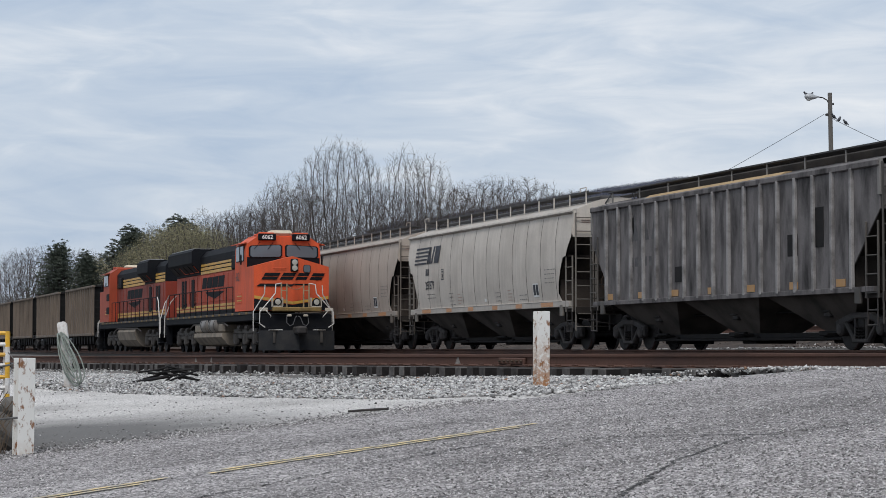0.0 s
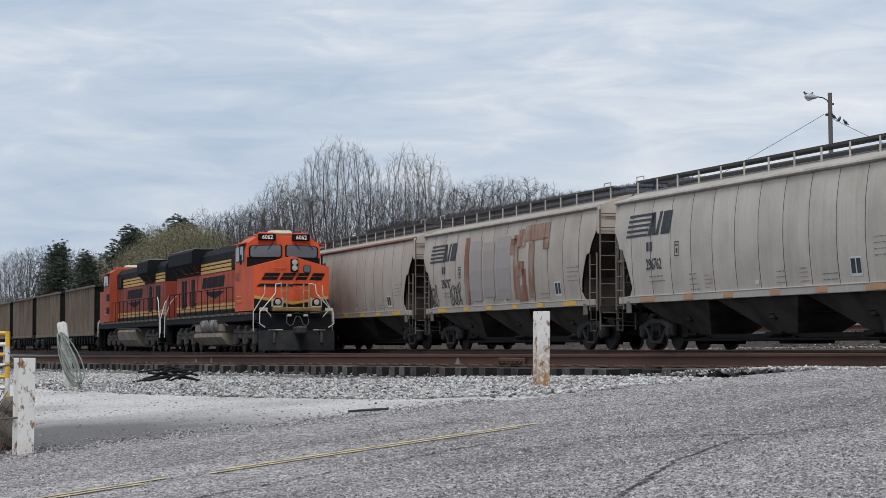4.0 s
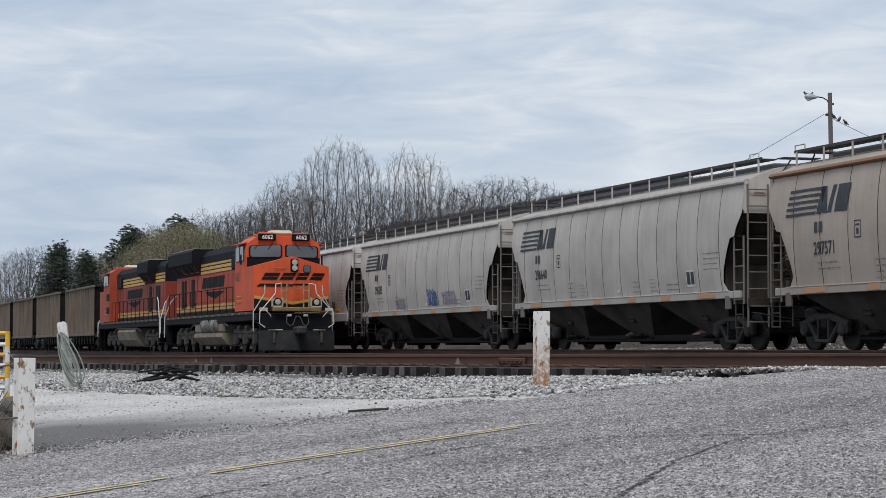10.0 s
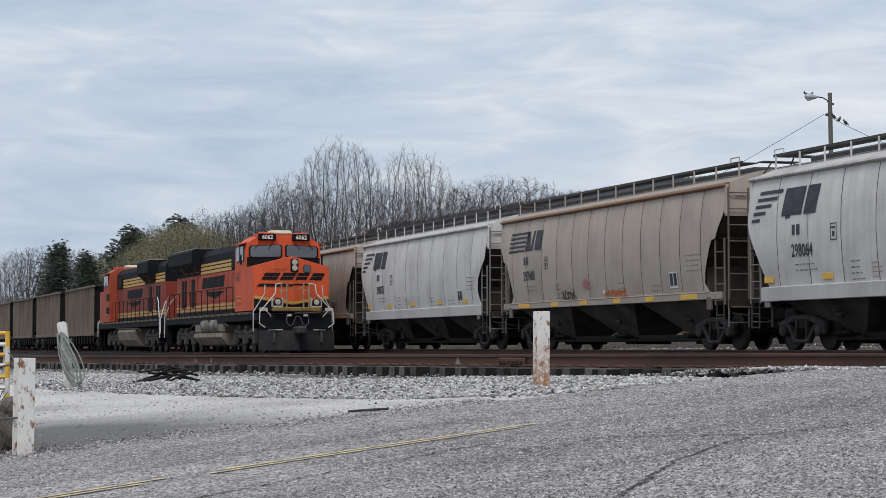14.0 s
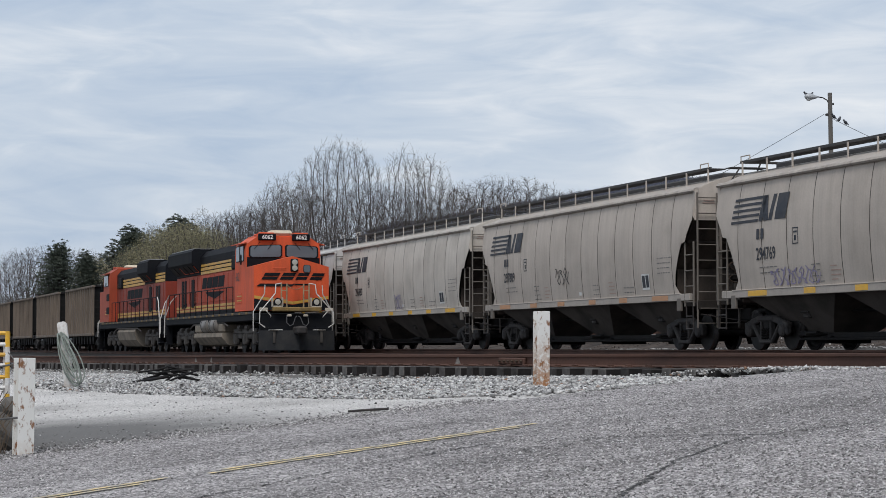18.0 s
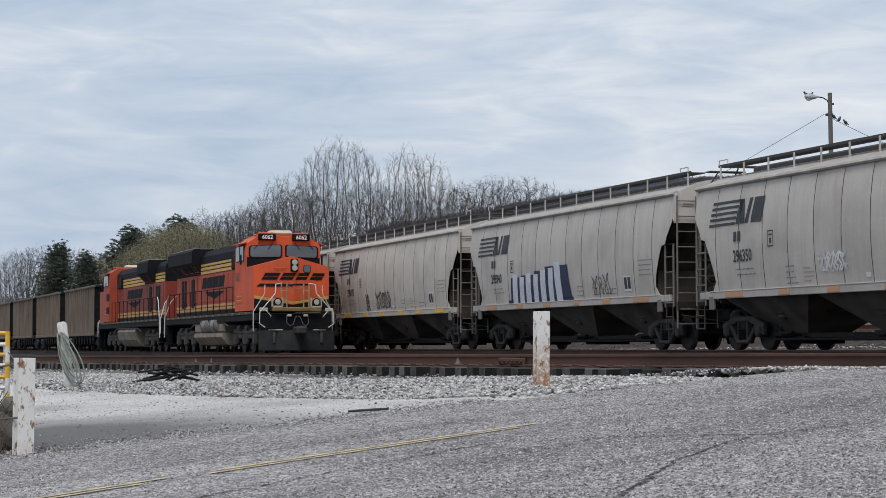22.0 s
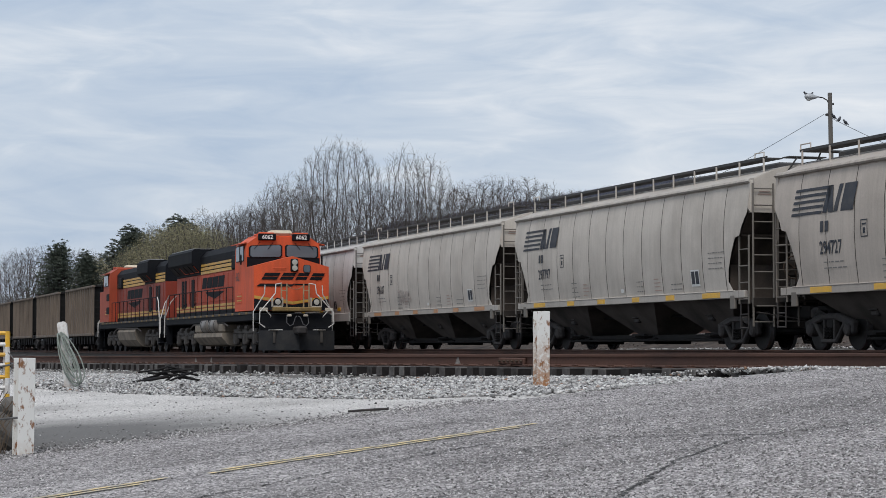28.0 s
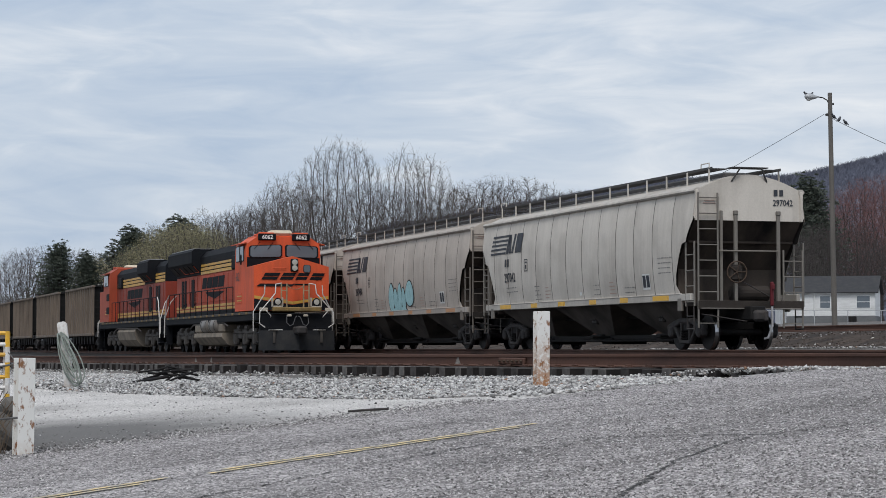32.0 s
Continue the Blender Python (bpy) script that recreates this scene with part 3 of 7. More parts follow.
        part("bulkhead", Shape().box(0, e * (reach - 1.25), 1.62, 2.9, 0.06, 0.95, 0.01), END_BROWN_SHADE, car, "soot-stained tan end bulkhead, darkened for shade")
        end_gear(car, e, reach, e < 0)
    under_gear(car, reach, gear)
    # markings that all cars of the kind carry
    f = reach - 0.05
    if pale:
        bars = Shape()
        for i in range(5):
            pts, fs = bar(0.55 - 0.09 * i, 3.65 - 0.16 * i, 1.75 - 0.28 * i, 3.73 - 0.16 * i, 0.3, 1)
            bars.add([(-half_width(v) - 0.02, f - u, v) for u, v in pts], fs)
        for u0, u1, v0, v1 in ((1.95, 2.20, 3.02, 3.10), (1.75, 2.75, 3.08, 3.72), (2.86, 3.45, 3.08, 3.72)):
            pts, fs = bar(u0, v0, u1, v1, 0.28, 6)
            bars.add([(-half_width(v) - 0.02, f - u, v) for u, v in pts], fs)
        part("emblem", bars, MARK, car, "dark emblem of slanted bars and blocks")
        for u in (0.75, 3.9, 7.0, 10.2, 13.2):
            part("reflector", REFLECTOR_TALL, REFLECT, car, m=pose(-half_width(1.66) - 0.02, f - u - (0.25 if u < 1 else 0), 1.64))
    else:
        bars = Shape()
        for i in range(5):
            pts, fs = bar(1.05 - 0.04 * i, 3.575 - 0.135 * i, 2.60 - 0.06 * i, 3.64 - 0.135 * i, 0.3, 1)
            bars.add([(-half_width(v) - 0.02, f - u, v) for u, v in pts], fs)
        for u0, v0, u1, v1, slant in ((2.40, 3.04, 2.60, 3.64, 0.36), (2.66, 3.04, 2.92, 3.64, -0.12), (2.92, 3.04, 3.10, 3.64, 0.36), (3.24, 3.04, 3.80, 3.64, 0.26)):
            pts, fs = bar(u0, v0, u1, v1, slant, 4)
            bars.add([(-half_width(v) - 0.02, f - u, v) for u, v in pts], fs)
        part("emblem", bars, MARK, car, "dark emblem of slanted bars and blocks")
        for u0, u1 in ((1.7, 2.7), (4.6, 5.15), (7.0, 7.55), (9.55, 10.05), (11.85, 12.4), (14.15, 15.2)):
            part("reflector", Shape().box(-1.556, f - (u0 + u1) / 2, 1.345, 0.012, u1 - u0, 0.13, 0.003), REFLECT, car)
    mk = Shape()
    for u0, v0, u1, v1 in ((2.3, 2.62, 2.45, 2.86), (2.52, 2.62, 2.68, 2.86)):
        pts, fs = bar(u0, v0, u1, v1, 0, 2)
        mk.add([(-half_width(v) - 0.02, f - u, v) for u, v in pts], fs)
    part("owner_mark", mk, MARK, car, "small dark bars")
    small = Shape()
    rnd = random.Random(5)
    for u, z, rows, w in ((2.4, 1.80, 2, 0.95), (14.6 * reach / 8.43, 2.0, 4, 0.75), (5.0, 1.52, 4, 0.4), (9.9 * reach / 8.43, 1.55, 3, 0.45), (12.2 * reach / 8.43, 1.55, 2, 0.6)):
        for k in range(rows):
            uu = u
            while uu < u + w:
                wl_ = rnd.uniform(0.06, 0.2)
                pts, fs = bar(uu, z + 0.13 * k, uu + wl_, z + 0.13 * k + 0.026, 0, 1)
                small.add([(-half_width(v) - 0.02, f - q, v) for q, v in pts], fs)
                uu += wl_ + 0.05
    tagged(part("small_print", small, PRINT, car, "rows of small dark print"), kind="stuff")
    red = Shape()
    for u in (5.9, 11.1 * reach / 8.43):
        for k in range(4):
            pts, fs = bar(u, 1.55 + 0.1 * k, u + rnd.uniform(0.3, 0.5), 1.575 + 0.1 * k, 0, 1)
            red.add([(-half_width(v) - 0.02, f - q, v) for q, v in pts], fs)
    for k in range(2):
        red.box(-1.12, -reach - 0.012, 3.74 + 0.06 * k, 0.34 - 0.06 * k, 0.01, 0.022, 0.002)
    tagged(part("warning_print", red, MARK_RED, car, "faded red print"), kind="stuff")
    plate = Shape()
    for u, z, w, h in ((4.15, 2.42, 0.3, 0.38),):
        for a, b, c, d in ((u, z, u + w, z + 0.025), (u, z + h - 0.025, u + w, z + h), (u, z, u + 0.025, z + h), (u + w - 0.025, z, u + w, z + h), (u + 0.1, z + 0.08, u + 0.2, z + 0.2), (u + 0.06, z + 0.26, u + 0.24, z + 0.3)):
            pts, fs = bar(a, b, c, d, 0, 2)
            plate.add([(-half_width(v) - 0.02, f - q, v) for q, v in pts], fs)
    part("plate_mark", plate, MARK, car)
    label_y = f - 13.75 * reach / 8.43
    wh = Shape()
    pts, fs = bar(-0.26, 1.6, 0.26, 2.02, 0, 3)
    wh.add([(-half_width(v) - 0.019, label_y - q, v) for q, v in pts], fs)
    pts, fs = bar(-0.15, 1.56, 0.05, 1.66, 0, 1)
    wh.add([(-half_width(v) - 0.019, f - 8.9 * reach / 8.43 - q, v) for q, v in pts], fs)
    part("label_ground", wh, MARK_WHITE, car)
    bl = Shape()
    for a, b in ((-0.22, -0.02), (0.03, 0.22)):
        pts, fs = bar(a, 1.66, b, 1.98, 0, 3)
        bl.add([(-half_width(v) - 0.024, label_y - q, v) for q, v in pts], fs)
    part("label_block", bl, MARK, car)
    return car


def ribbed_car(label):
    """An older straight-sided hopper with outside stakes, dark with soot."""
    car = thing("ribbed_hopper_car", pose(0, 0, 0), label, "railway car", "grain hopper cars")
    reach, gear = 8.33, []
    outline = [(-reach, 4.0), (-reach, 3.0), (-reach + 1.25, 1.75), (-reach + 1.25, 1.32), (reach - 1.25, 1.32), (reach - 1.25, 1.75), (reach, 3.0), (reach, 4.0)]
    for sg in (-1, 1):
        part("side_sheet", Shape().prism(outline, 0, sg * 1.46, sg * 1.49), SOOT_PAINT, car, "soot-streaked grey side sheet")
        part("side_sill", Shape().box(sg * 1.50, 0, 1.30, 0.10, 2 * reach - 0.4, 0.12, 0.01), SOOT_PAINT, car)
        part("eave", Shape().box(sg * 1.50, 0, 3.98, 0.10, 2 * reach, 0.14, 0.02), SOOT_PAINT, car)
        for i in range(17):
            y = -reach + 1.2 + (2 * reach - 2.4) * i / 16
            part("stake", STAKE, STAKE_PAINT, car, m=pose(sg * 1.52, y, 2.62), label="pale grey side stake")
        for i in range(7):
            part("reflector", Shape().box(sg * 1.50, -reach + 1.75 + 2.25 * i, 1.47, 0.012, 0.42, 0.17, 0.003), REFLECT, car)
    roof = [(-1.5 + 3.0 * i / 10, 4.34 - 0.30 * (abs(-1.5 + 0.3 * i) / 1.5) ** 1.6) for i in range(11)]
    part("roof", Shape().prism(roof + [(1.45, 3.95), (-1.45, 3.95)], 1, -reach, reach), SOOT_PAINT, car)
    part("grain_spill", Shape().prism([(-1.35, 4.06), (-1.1, 4.2), (-0.95, 4.22), (-0.9, 4.1)], 1, -3.2, 5.0), worn("spilled_grain", (0.42, 0.30, 0.17), (0.2, 0.15, 0.1), 0.6, 2, 0.95), car, "tan spilled grain along the roof edge")
    part("hatch_trough", Shape().box(0, 0, 4.40, 0.7, 2 * reach - 1.2, 0.26, 0.05), END_SOOT_SHADE, car)
    for sg in (-1, 1):
        part("running_board", Shape().box(sg * 0.8, 0, 4.49, 0.5, 2 * reach - 0.3, 0.04, 0.005), GRATE, car)
        for i in range(9):
            part("board_post", BOARD_POST, STEEL_GRIME, car, m=pose(sg * 1.0, -reach + 0.4 + (2 * reach - 0.8) * i / 8, 4.12))
    for e in (-1, 1):
        part("end_wall", Shape().prism([(-1.46, 3.0)] + [(x, z - 0.01) for x, z in roof] + [(1.46, 3.0)], 1, e * (reach - 0.05), e * reach), SOOT_PAINT, car)
        q = [(-1.45, e * (reach - 0.06), 3.02), (1.45, e * (reach - 0.06), 3.02), (1.45, e * (reach - 1.9), 1.7), (-1.45, e * (reach - 1.9), 1.7)]
        part("slope_sheet", Shape().add(q + [(x, y - e * 0.06, z + 0.05) for x, y, z in q], [(0, 1, 2, 3), (4, 5, 6, 7), (0, 1, 5, 4), (2, 3, 7, 6), (1, 2, 6, 5), (0, 3, 7, 4)]), END_SOOT_SHADE, car)
        part("bulkhead", Shape().box(0, e * (reach - 1.3), 1.6, 2.8, 0.06, 0.9, 0.01), END_SOOT_SHADE, car)
        end_gear(car, e, reach, e < 0)
    under_gear(car, reach, gear)
    dim = Shape()
    for u0, u1, v0, v1, sl in ((2.9, 3.15, 2.95, 3.6, 0), (3.2, 3.5, 2.95, 3.6, -0.4), (3.55, 3.8, 2.95, 3.6, 0), (3.95, 4.2, 2.95, 3.6, -0.35), (4.35, 4.6, 2.95, 3.6, 0.35)):
        pts, fs = bar(u0, v0, u1, v1, sl, 1)
        dim.add([(-1.496, reach - u, v) for u, v in pts], fs)
    for i in range(5):
        pts, fs = bar(2.9 + 0.32 * i, 2.25, 3.1 + 0.32 * i, 2.5, 0, 1)
        dim.add([(-1.496, reach - u, v) for u, v in pts], fs)
    part("faded_print", dim, FADED, car, "faded dark lettering bars under soot")
    for u, z, w, h in ((12.6, 2.15, 0.5, 0.5), (13.9, 2.3, 0.45, 0.9), (6.2, 1.75, 0.6, 0.4)):
        part("paint_patch", Shape().box(-1.496, reach - u, z + h / 2, 0.006, w, h, 0.002), STEEL_DARK, car, "dark repainted patch")
    return car


def tinted(name, amount=0.3):
    """A small marking in the object's own colour."""
    m, n, l, b = material(name, 0.5)
    info = n.new("ShaderNodeObjectInfo")
    dirt = ramp(n, l, tex_noise(n, l, 5, 4, seed=11), [(0.4, grey(0)), (0.75, grey(amount))])
    l.new(mixed(n, l, dirt, info.outputs["Color"], (0.25, 0.2, 0.15)), b.inputs["Base Color"])
    return m


PRINT = worn("small_print_paint", (0.20, 0.195, 0.19), (0.34, 0.325, 0.30), 0.6, 9)
REFLECT = tinted("reflector_sheet")
EAVE = car_paint("eave_paint", 0.5)
# soot on the bays, with the underside's shade added to the colour
UNDER = worn("underside_soot_shade", (0.105, 0.09, 0.08), (0.02, 0.018, 0.018), 0.85, 1.1, 0.85)
# the two end colours hold soot and also the shade between cars
END_SOOT_SHADE = worn("end_soot_shade", (0.045, 0.037, 0.032), (0.012, 0.011, 0.01), 0.9, 1.1, 0.8)
END_BROWN_SHADE = worn("end_brown_soot_shade", (0.085, 0.067, 0.055), (0.010, 0.0095, 0.0105), 0.95, 1.0, 0.8, stretch=(1.5, 1, 0.5))
RUST_IRON = worn("rusty_iron", (0.085, 0.058, 0.042), (0.035, 0.028, 0.024), 0.6, 8, 0.85)
SOOT_PAINT = worn("sooty_grey_paint", (0.165, 0.152, 0.15), (0.018, 0.016, 0.016), 0.97, 2.6, 0.75, stretch=(1, 1.2, 0.35))
STAKE_PAINT = worn("stake_paint", (0.31, 0.297, 0.292), (0.05, 0.045, 0.043), 0.9, 2.0, 0.75)
FADED = worn("faded_black", (0.09, 0.088, 0.09), (0.18, 0.175, 0.17), 0.6, 4, 0.8)
BOARD_POST = Shape().box(0, 0, 0.2, 0.03, 0.06, 0.38, 0.006).mesh("board_post", PAINT)
STAKE = Shape().box(0, 0, 0, 0.09, 0.11, 2.64, 0.015).mesh("stake", STAKE_PAINT)
REFLECTOR_TALL = Shape().box(0, 0, 0.0, 0.012, 0.50, 0.145, 0.003).mesh("reflector", REFLECT)

# the cars, first to last: number, colour of the paint, colour of the reflectors, what sets each apart
BEIGE, PALE, BROWN, WARM, GREYISH = (0.585, 0.532, 0.472), (0.66, 0.635, 0.612), (0.455, 0.385, 0.328), (0.515, 0.453, 0.397), (0.545, 0.505, 0.465)
AMBER, DULL = (0.75, 0.42, 0.04), (0.50, 0.25, 0.12)
CARS = [
    ("", BROWN, DULL, "dusty brown-grey"), ("", BROWN, DULL, "dusty brown-grey"), ("297579", BEIGE, DULL, "dusty beige"), ("ribbed", (0.22, 0.21, 0.2), (0.4, 0.22, 0.08), ""),
    ("294775", WARM, AMBER, "dusty beige rusty-eaved"), ("296797", WARM, AMBER, "beige, rust-brown patched"), ("296762", BEIGE, DULL, "dusty beige"),
    ("296249", GREYISH, DULL, "grey-beige"), ("298264", PALE, AMBER, "clean pale grey"), ("296335", GREYISH, DULL, "grey-beige, with blue spray tags,"),
    ("296640", GREYISH, DULL, "grey-beige"), ("297571", BROWN, DULL, "tan-grey, with a rusty eave,"), ("298075", PALE, AMBER, "clean pale grey"),
    ("297488", BROWN, AMBER, "tan-brown, orange-tagged"), ("298064", PALE, AMBER, "clean pale grey"), ("295930", BEIGE, AMBER, "light beige"),
    ("297809", WARM, DULL, "tan-grey, with a thin black scrawl,"), ("294769", WARM, AMBER, "tan-grey, with black scrawls,"), ("295070", BEIGE, AMBER, "beige, with black scrawls,"),
    ("296940", GREYISH, DULL, "grey-beige silver-and-navy sprayed"), ("296350", GREYISH, DULL, "grey-beige, with a small white tag,"),
    ("297364", GREYISH, AMBER, "grey-beige"), ("298233", PALE, AMBER, "clean pale grey, with a pink tag,"), ("296107", BEIGE, DULL, "dusty beige, with a faint scrawl,"),
    ("297797", BEIGE, AMBER, "dusty beige"), ("294727", WARM, AMBER, "tan-brown"), ("297486", WARM, DULL, "tan-grey, with a pale blue sprayed piece,"), ("297042", (0.62, 0.575, 0.515), AMBER, "light beige")]
LONG, SHORT, RIBBED = 18.29, 16.96, 18.08
TRAIN, LENGTHS = [], []
long_car = grain_car(8.43, 13, False, "covered hopper car")
short_car = grain_car(7.77, 10, True, "covered hopper car")
used = set()
# ladders and braces: paint darkened for grime and for the shade between cars
DARKENED_PARTS = ("end_ladder", "side_ladder", "cross_rail", "end_brace", "bracket")
for number, paint, glint, look_of in CARS:
    if number == "ribbed":
        car, span = ribbed_car("soot-black straight-sided hopper car with grey stakes"), RIBBED
        reach = 8.3
    else:
        first = short_car if number[:3] == "298" else long_car
        span, reach = (SHORT, 7.77) if first is short_car else (LONG, 8.43)
        car = first if first not in used else copy_thing(first, pose(0, 0, 0))
        used.add(first)
        tagged(car, look_of + " curved-side covered grain hopper car")
    for o in car.children_recursive:
        o.color = (*(glint if o.name.startswith("reflector") else paint), 1)
        if o.name.split(".")[0] in ("eave", "roof", "side_sill"):
            o.color = (*(0.72 * c + 0.05 for c in paint), 1)
        if o.name.split(".")[0] in DARKENED_PARTS:
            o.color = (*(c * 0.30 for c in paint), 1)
    TRAIN.append(car)
    LENGTHS.append(span)
RUSTY_EAVES = {"294775", "297571", "297488"}
for (number, paint, glint, look_of), car in zip(CARS, TRAIN):
    if number and number != "ribbed":
        reach = 7.77 if number[:3] == "298" else 8.43
        pts, fs = letters(number, 0.41, 0.84)
        part("car_number", on_side(pts, fs, reach - 2.3, 2.13), MARK, car, "dark stencilled number")
    if number in RUSTY_EAVES:
        for o in car.children:
            if o.name.startswith("eave"):
                o.color = (0.24, 0.12, 0.065, 1)


# ---- painted tags on some of the cars ----
def sprayed(name, colour, rough=0.6):
    return worn(name, colour, tuple(c * 0.6 for c in colour), 0.4, 6, rough)


SPRAY_BLACK, SPRAY_BLUE, SPRAY_TEAL = sprayed("black_spray", (0.04, 0.04, 0.045)), sprayed("blue_spray", (0.08, 0.16, 0.36)), sprayed("pale_blue_spray", (0.36, 0.58, 0.60))
SPRAY_NAVY, SPRAY_SILVER, SPRAY_RUST = sprayed("navy_spray", (0.035, 0.045, 0.085)), sprayed("silver_spray", (0.60, 0.62, 0.68)), worn("rust_brown_roller", (0.26, 0.12, 0.075), (0.42, 0.36, 0.31), 0.9, 2.2, 0.7, stretch=(1, 1.5, 0.5))
SPRAY_ORANGE, SPRAY_PINK, SPRAY_WHITE = sprayed("orange_spray", (0.62, 0.19, 0.07)), sprayed("pink_spray", (0.62, 0.25, 0.25)), sprayed("white_spray", (0.72, 0.72, 0.72))
SPRAY_LILAC, ROLLER_GREY = sprayed("lilac_spray", (0.30, 0.27, 0.40)), worn("grey_roller", (0.37, 0.345, 0.335), (0.40, 0.30, 0.25), 0.8, 1.6, 0.7, stretch=(1, 2, 0.4))


def number_of(number):
    for row, car in zip(CARS, TRAIN):
        if row[0] == number:
            return car


def scrawl(number, y0, z0, width, height, loops, mat, thick=0.03, seed=1, label="sprayed scrawl", reach=8.43):
    """A looping line along the side, as thin flat strokes."""
    rnd, s, n = random.Random(seed), Shape(), loops * 8
    path = []
    for k in range(n + 1):
        t = k / n
        path.append((width * t + 0.10 * math.sin(k * 2.1), height * (0.5 + 0.5 * math.sin(2 * math.pi * loops * t + rnd.uniform(-0.5, 0.5))) * rnd.uniform(0.75, 1)))
    for (u0, v0), (u1, v1) in zip(path, path[1:]):
        dx, dz = u1 - u0, v1 - v0
        ln = math.hypot(dx, dz) or 1
        nx, nz = -dz / ln * thick / 2, dx / ln * thick / 2
        s.add([(-half_width(z0 + v) - 0.026, reach - (y0 + u), z0 + v) for u, v in ((u0 + nx, v0 + nz), (u0 - nx, v0 - nz), (u1 - nx, v1 - nz), (u1 + nx, v1 + nz))], [(0, 1, 2, 3)])
    part("tag", s, mat, number_of(number), label)


def blocks(number, rows, mat, label, lift=0.024, reach=8.43, name="painted_patch"):
    """Flat painted blocks along the side: (from, to, low, high, slant)."""
    s = Shape()
    for u0, u1, z0, z1, slant in rows:
        pts, fs = bar(u0, z0, u1, z1, slant, 6)
        s.add([(-half_width(v) - lift, reach - u, v) for u, v in pts], fs)
    part(name, s, mat, number_of(number), label)


blocks("296797", [(4.9, 5.35, 1.5, 3.75, 0), (9.9, 10.3, 1.6, 3.6, 0), (10.3, 11.0, 3.2, 3.75, 0), (10.3, 10.9, 2.3, 2.75, 0), (10.3, 11.1, 1.5, 2.0, 0), (10.7, 11.05, 2.0, 2.5, 0), (11.25, 11.75, 1.6, 3.3, 0.05), (10.9, 13.1, 3.35, 3.85, 0), (12.6, 13.1, 3.05, 3.4, 0), (9.6, 10.2, 3.0, 3.5, 0)], SPRAY_RUST, "faded rust-brown painted blocks", 0.026)
blocks("296797", [(5.5, 6.7, 1.6, 3.6, 0), (6.9, 8.0, 1.7, 3.5, 0), (8.2, 9.6, 1.6, 3.6, 0)], ROLLER_GREY, "grey rolled-over paint", 0.024)
scrawl("296797", 0.9, 1.5, 0.9, 0.8, 4, SPRAY_BLACK, 0.035, 3)
scrawl("296797", 3.2, 1.5, 1.3, 0.8, 6, SPRAY_BLACK, 0.035, 4)
scrawl("296335", 9.2, 1.55, 1.1, 0.6, 7, SPRAY_BLUE, 0.05, 5, "blue sprayed tag")
scrawl("296335", 10.9, 1.55, 1.6, 0.5, 7, SPRAY_LILAC, 0.04, 6, "lilac sprayed tag")
scrawl("296335", 5.0, 1.5, 1.3, 0.4, 6, SPRAY_LILAC, 0.03, 7, "lilac sprayed tag")
scrawl("297488", 9.0, 1.38, 1.6, 0.3, 8, SPRAY_ORANGE, 0.05, 8, "orange sprayed tag")
scrawl("297488", 7.3, 1.75, 0.6, 0.3, 3, SPRAY_PINK, 0.04, 9, "pink sprayed tag")
scrawl("297488", 5.6, 1.4, 1.1, 0.35, 5, SPRAY_BLACK, 0.03, 10)
scrawl("297809", 7.0, 1.9, 1.1, 0.55, 3, SPRAY_BLACK, 0.03, 11)
scrawl("295930", 7.9, 1.5, 0.9, 0.6, 5, SPRAY_LILAC, 0.025, 12)
scrawl("294769", 8.6, 2.0, 1.1, 0.5, 6, SPRAY_BLACK, 0.04, 13)
scrawl("294769", 10.9, 1.5, 1.6, 0.6, 6, SPRAY_BLACK, 0.03, 14)
scrawl("294769", 3.0, 1.5, 2.4, 0.45, 8, SPRAY_LILAC, 0.03, 15)
scrawl("295070", 5.1, 1.5, 0.5, 0.7, 3, SPRAY_BLACK, 0.035, 16)
scrawl("295070", 6.6, 1.55, 2.0, 0.7, 9, SPRAY_BLACK, 0.04, 17)
blocks("296940", [(3.85, 9.6, 1.3, 1.55, 0), (4.1, 5.1, 1.5, 2.25, 0.2), (5.1, 6.3, 1.5, 2.3, 0.1), (6.3, 7.6, 1.5, 2.4, 0.1), (7.6, 9.5, 1.5, 2.5, -0.25)], SPRAY_NAVY, "navy ground of a sprayed piece")
blocks("296940", [(4.3, 4.75, 1.45, 2.35, 0.15), (4.95, 5.35, 1.42, 2.25, 0.15), (5.55, 6.0, 1.4, 2.35, 0.1), (6.25, 6.65, 1.4, 2.3, 0.1), (6.9, 7.35, 1.4, 2.4, 0.05), (7.6, 8.0, 1.4, 2.45, 0.05), (8.25, 8.75, 1.45, 2.6, -0.1)], SPRAY_SILVER, "silver slanted strokes of a sprayed piece", 0.028)
scrawl("296940", 11.2, 1.55, 1.4, 0.6, 5, SPRAY_BLACK, 0.025, 18)
scrawl("296350", 6.7, 1.75, 1.3, 0.45, 6, SPRAY_WHITE, 0.05, 19, "white sprayed tag")
scrawl("298233", 7.9, 1.95, 1.5, 0.3, 6, SPRAY_PINK, 0.05, 20, "pink sprayed tag", 7.77)
scrawl("298233", 2.4, 1.15, 2.4, 0.28, 10, SPRAY_BLUE, 0.05, 21, "blue tag on the sill", 7.77)
scrawl("296107", 5.2, 1.7, 1.6, 0.5, 7, ROLLER_GREY, 0.03, 24, "faint grey scrawl")
scrawl("294727", 7.0, 1.5, 0.9, 0.4, 4, SPRAY_WHITE, 0.03, 22, "white sprayed tag")
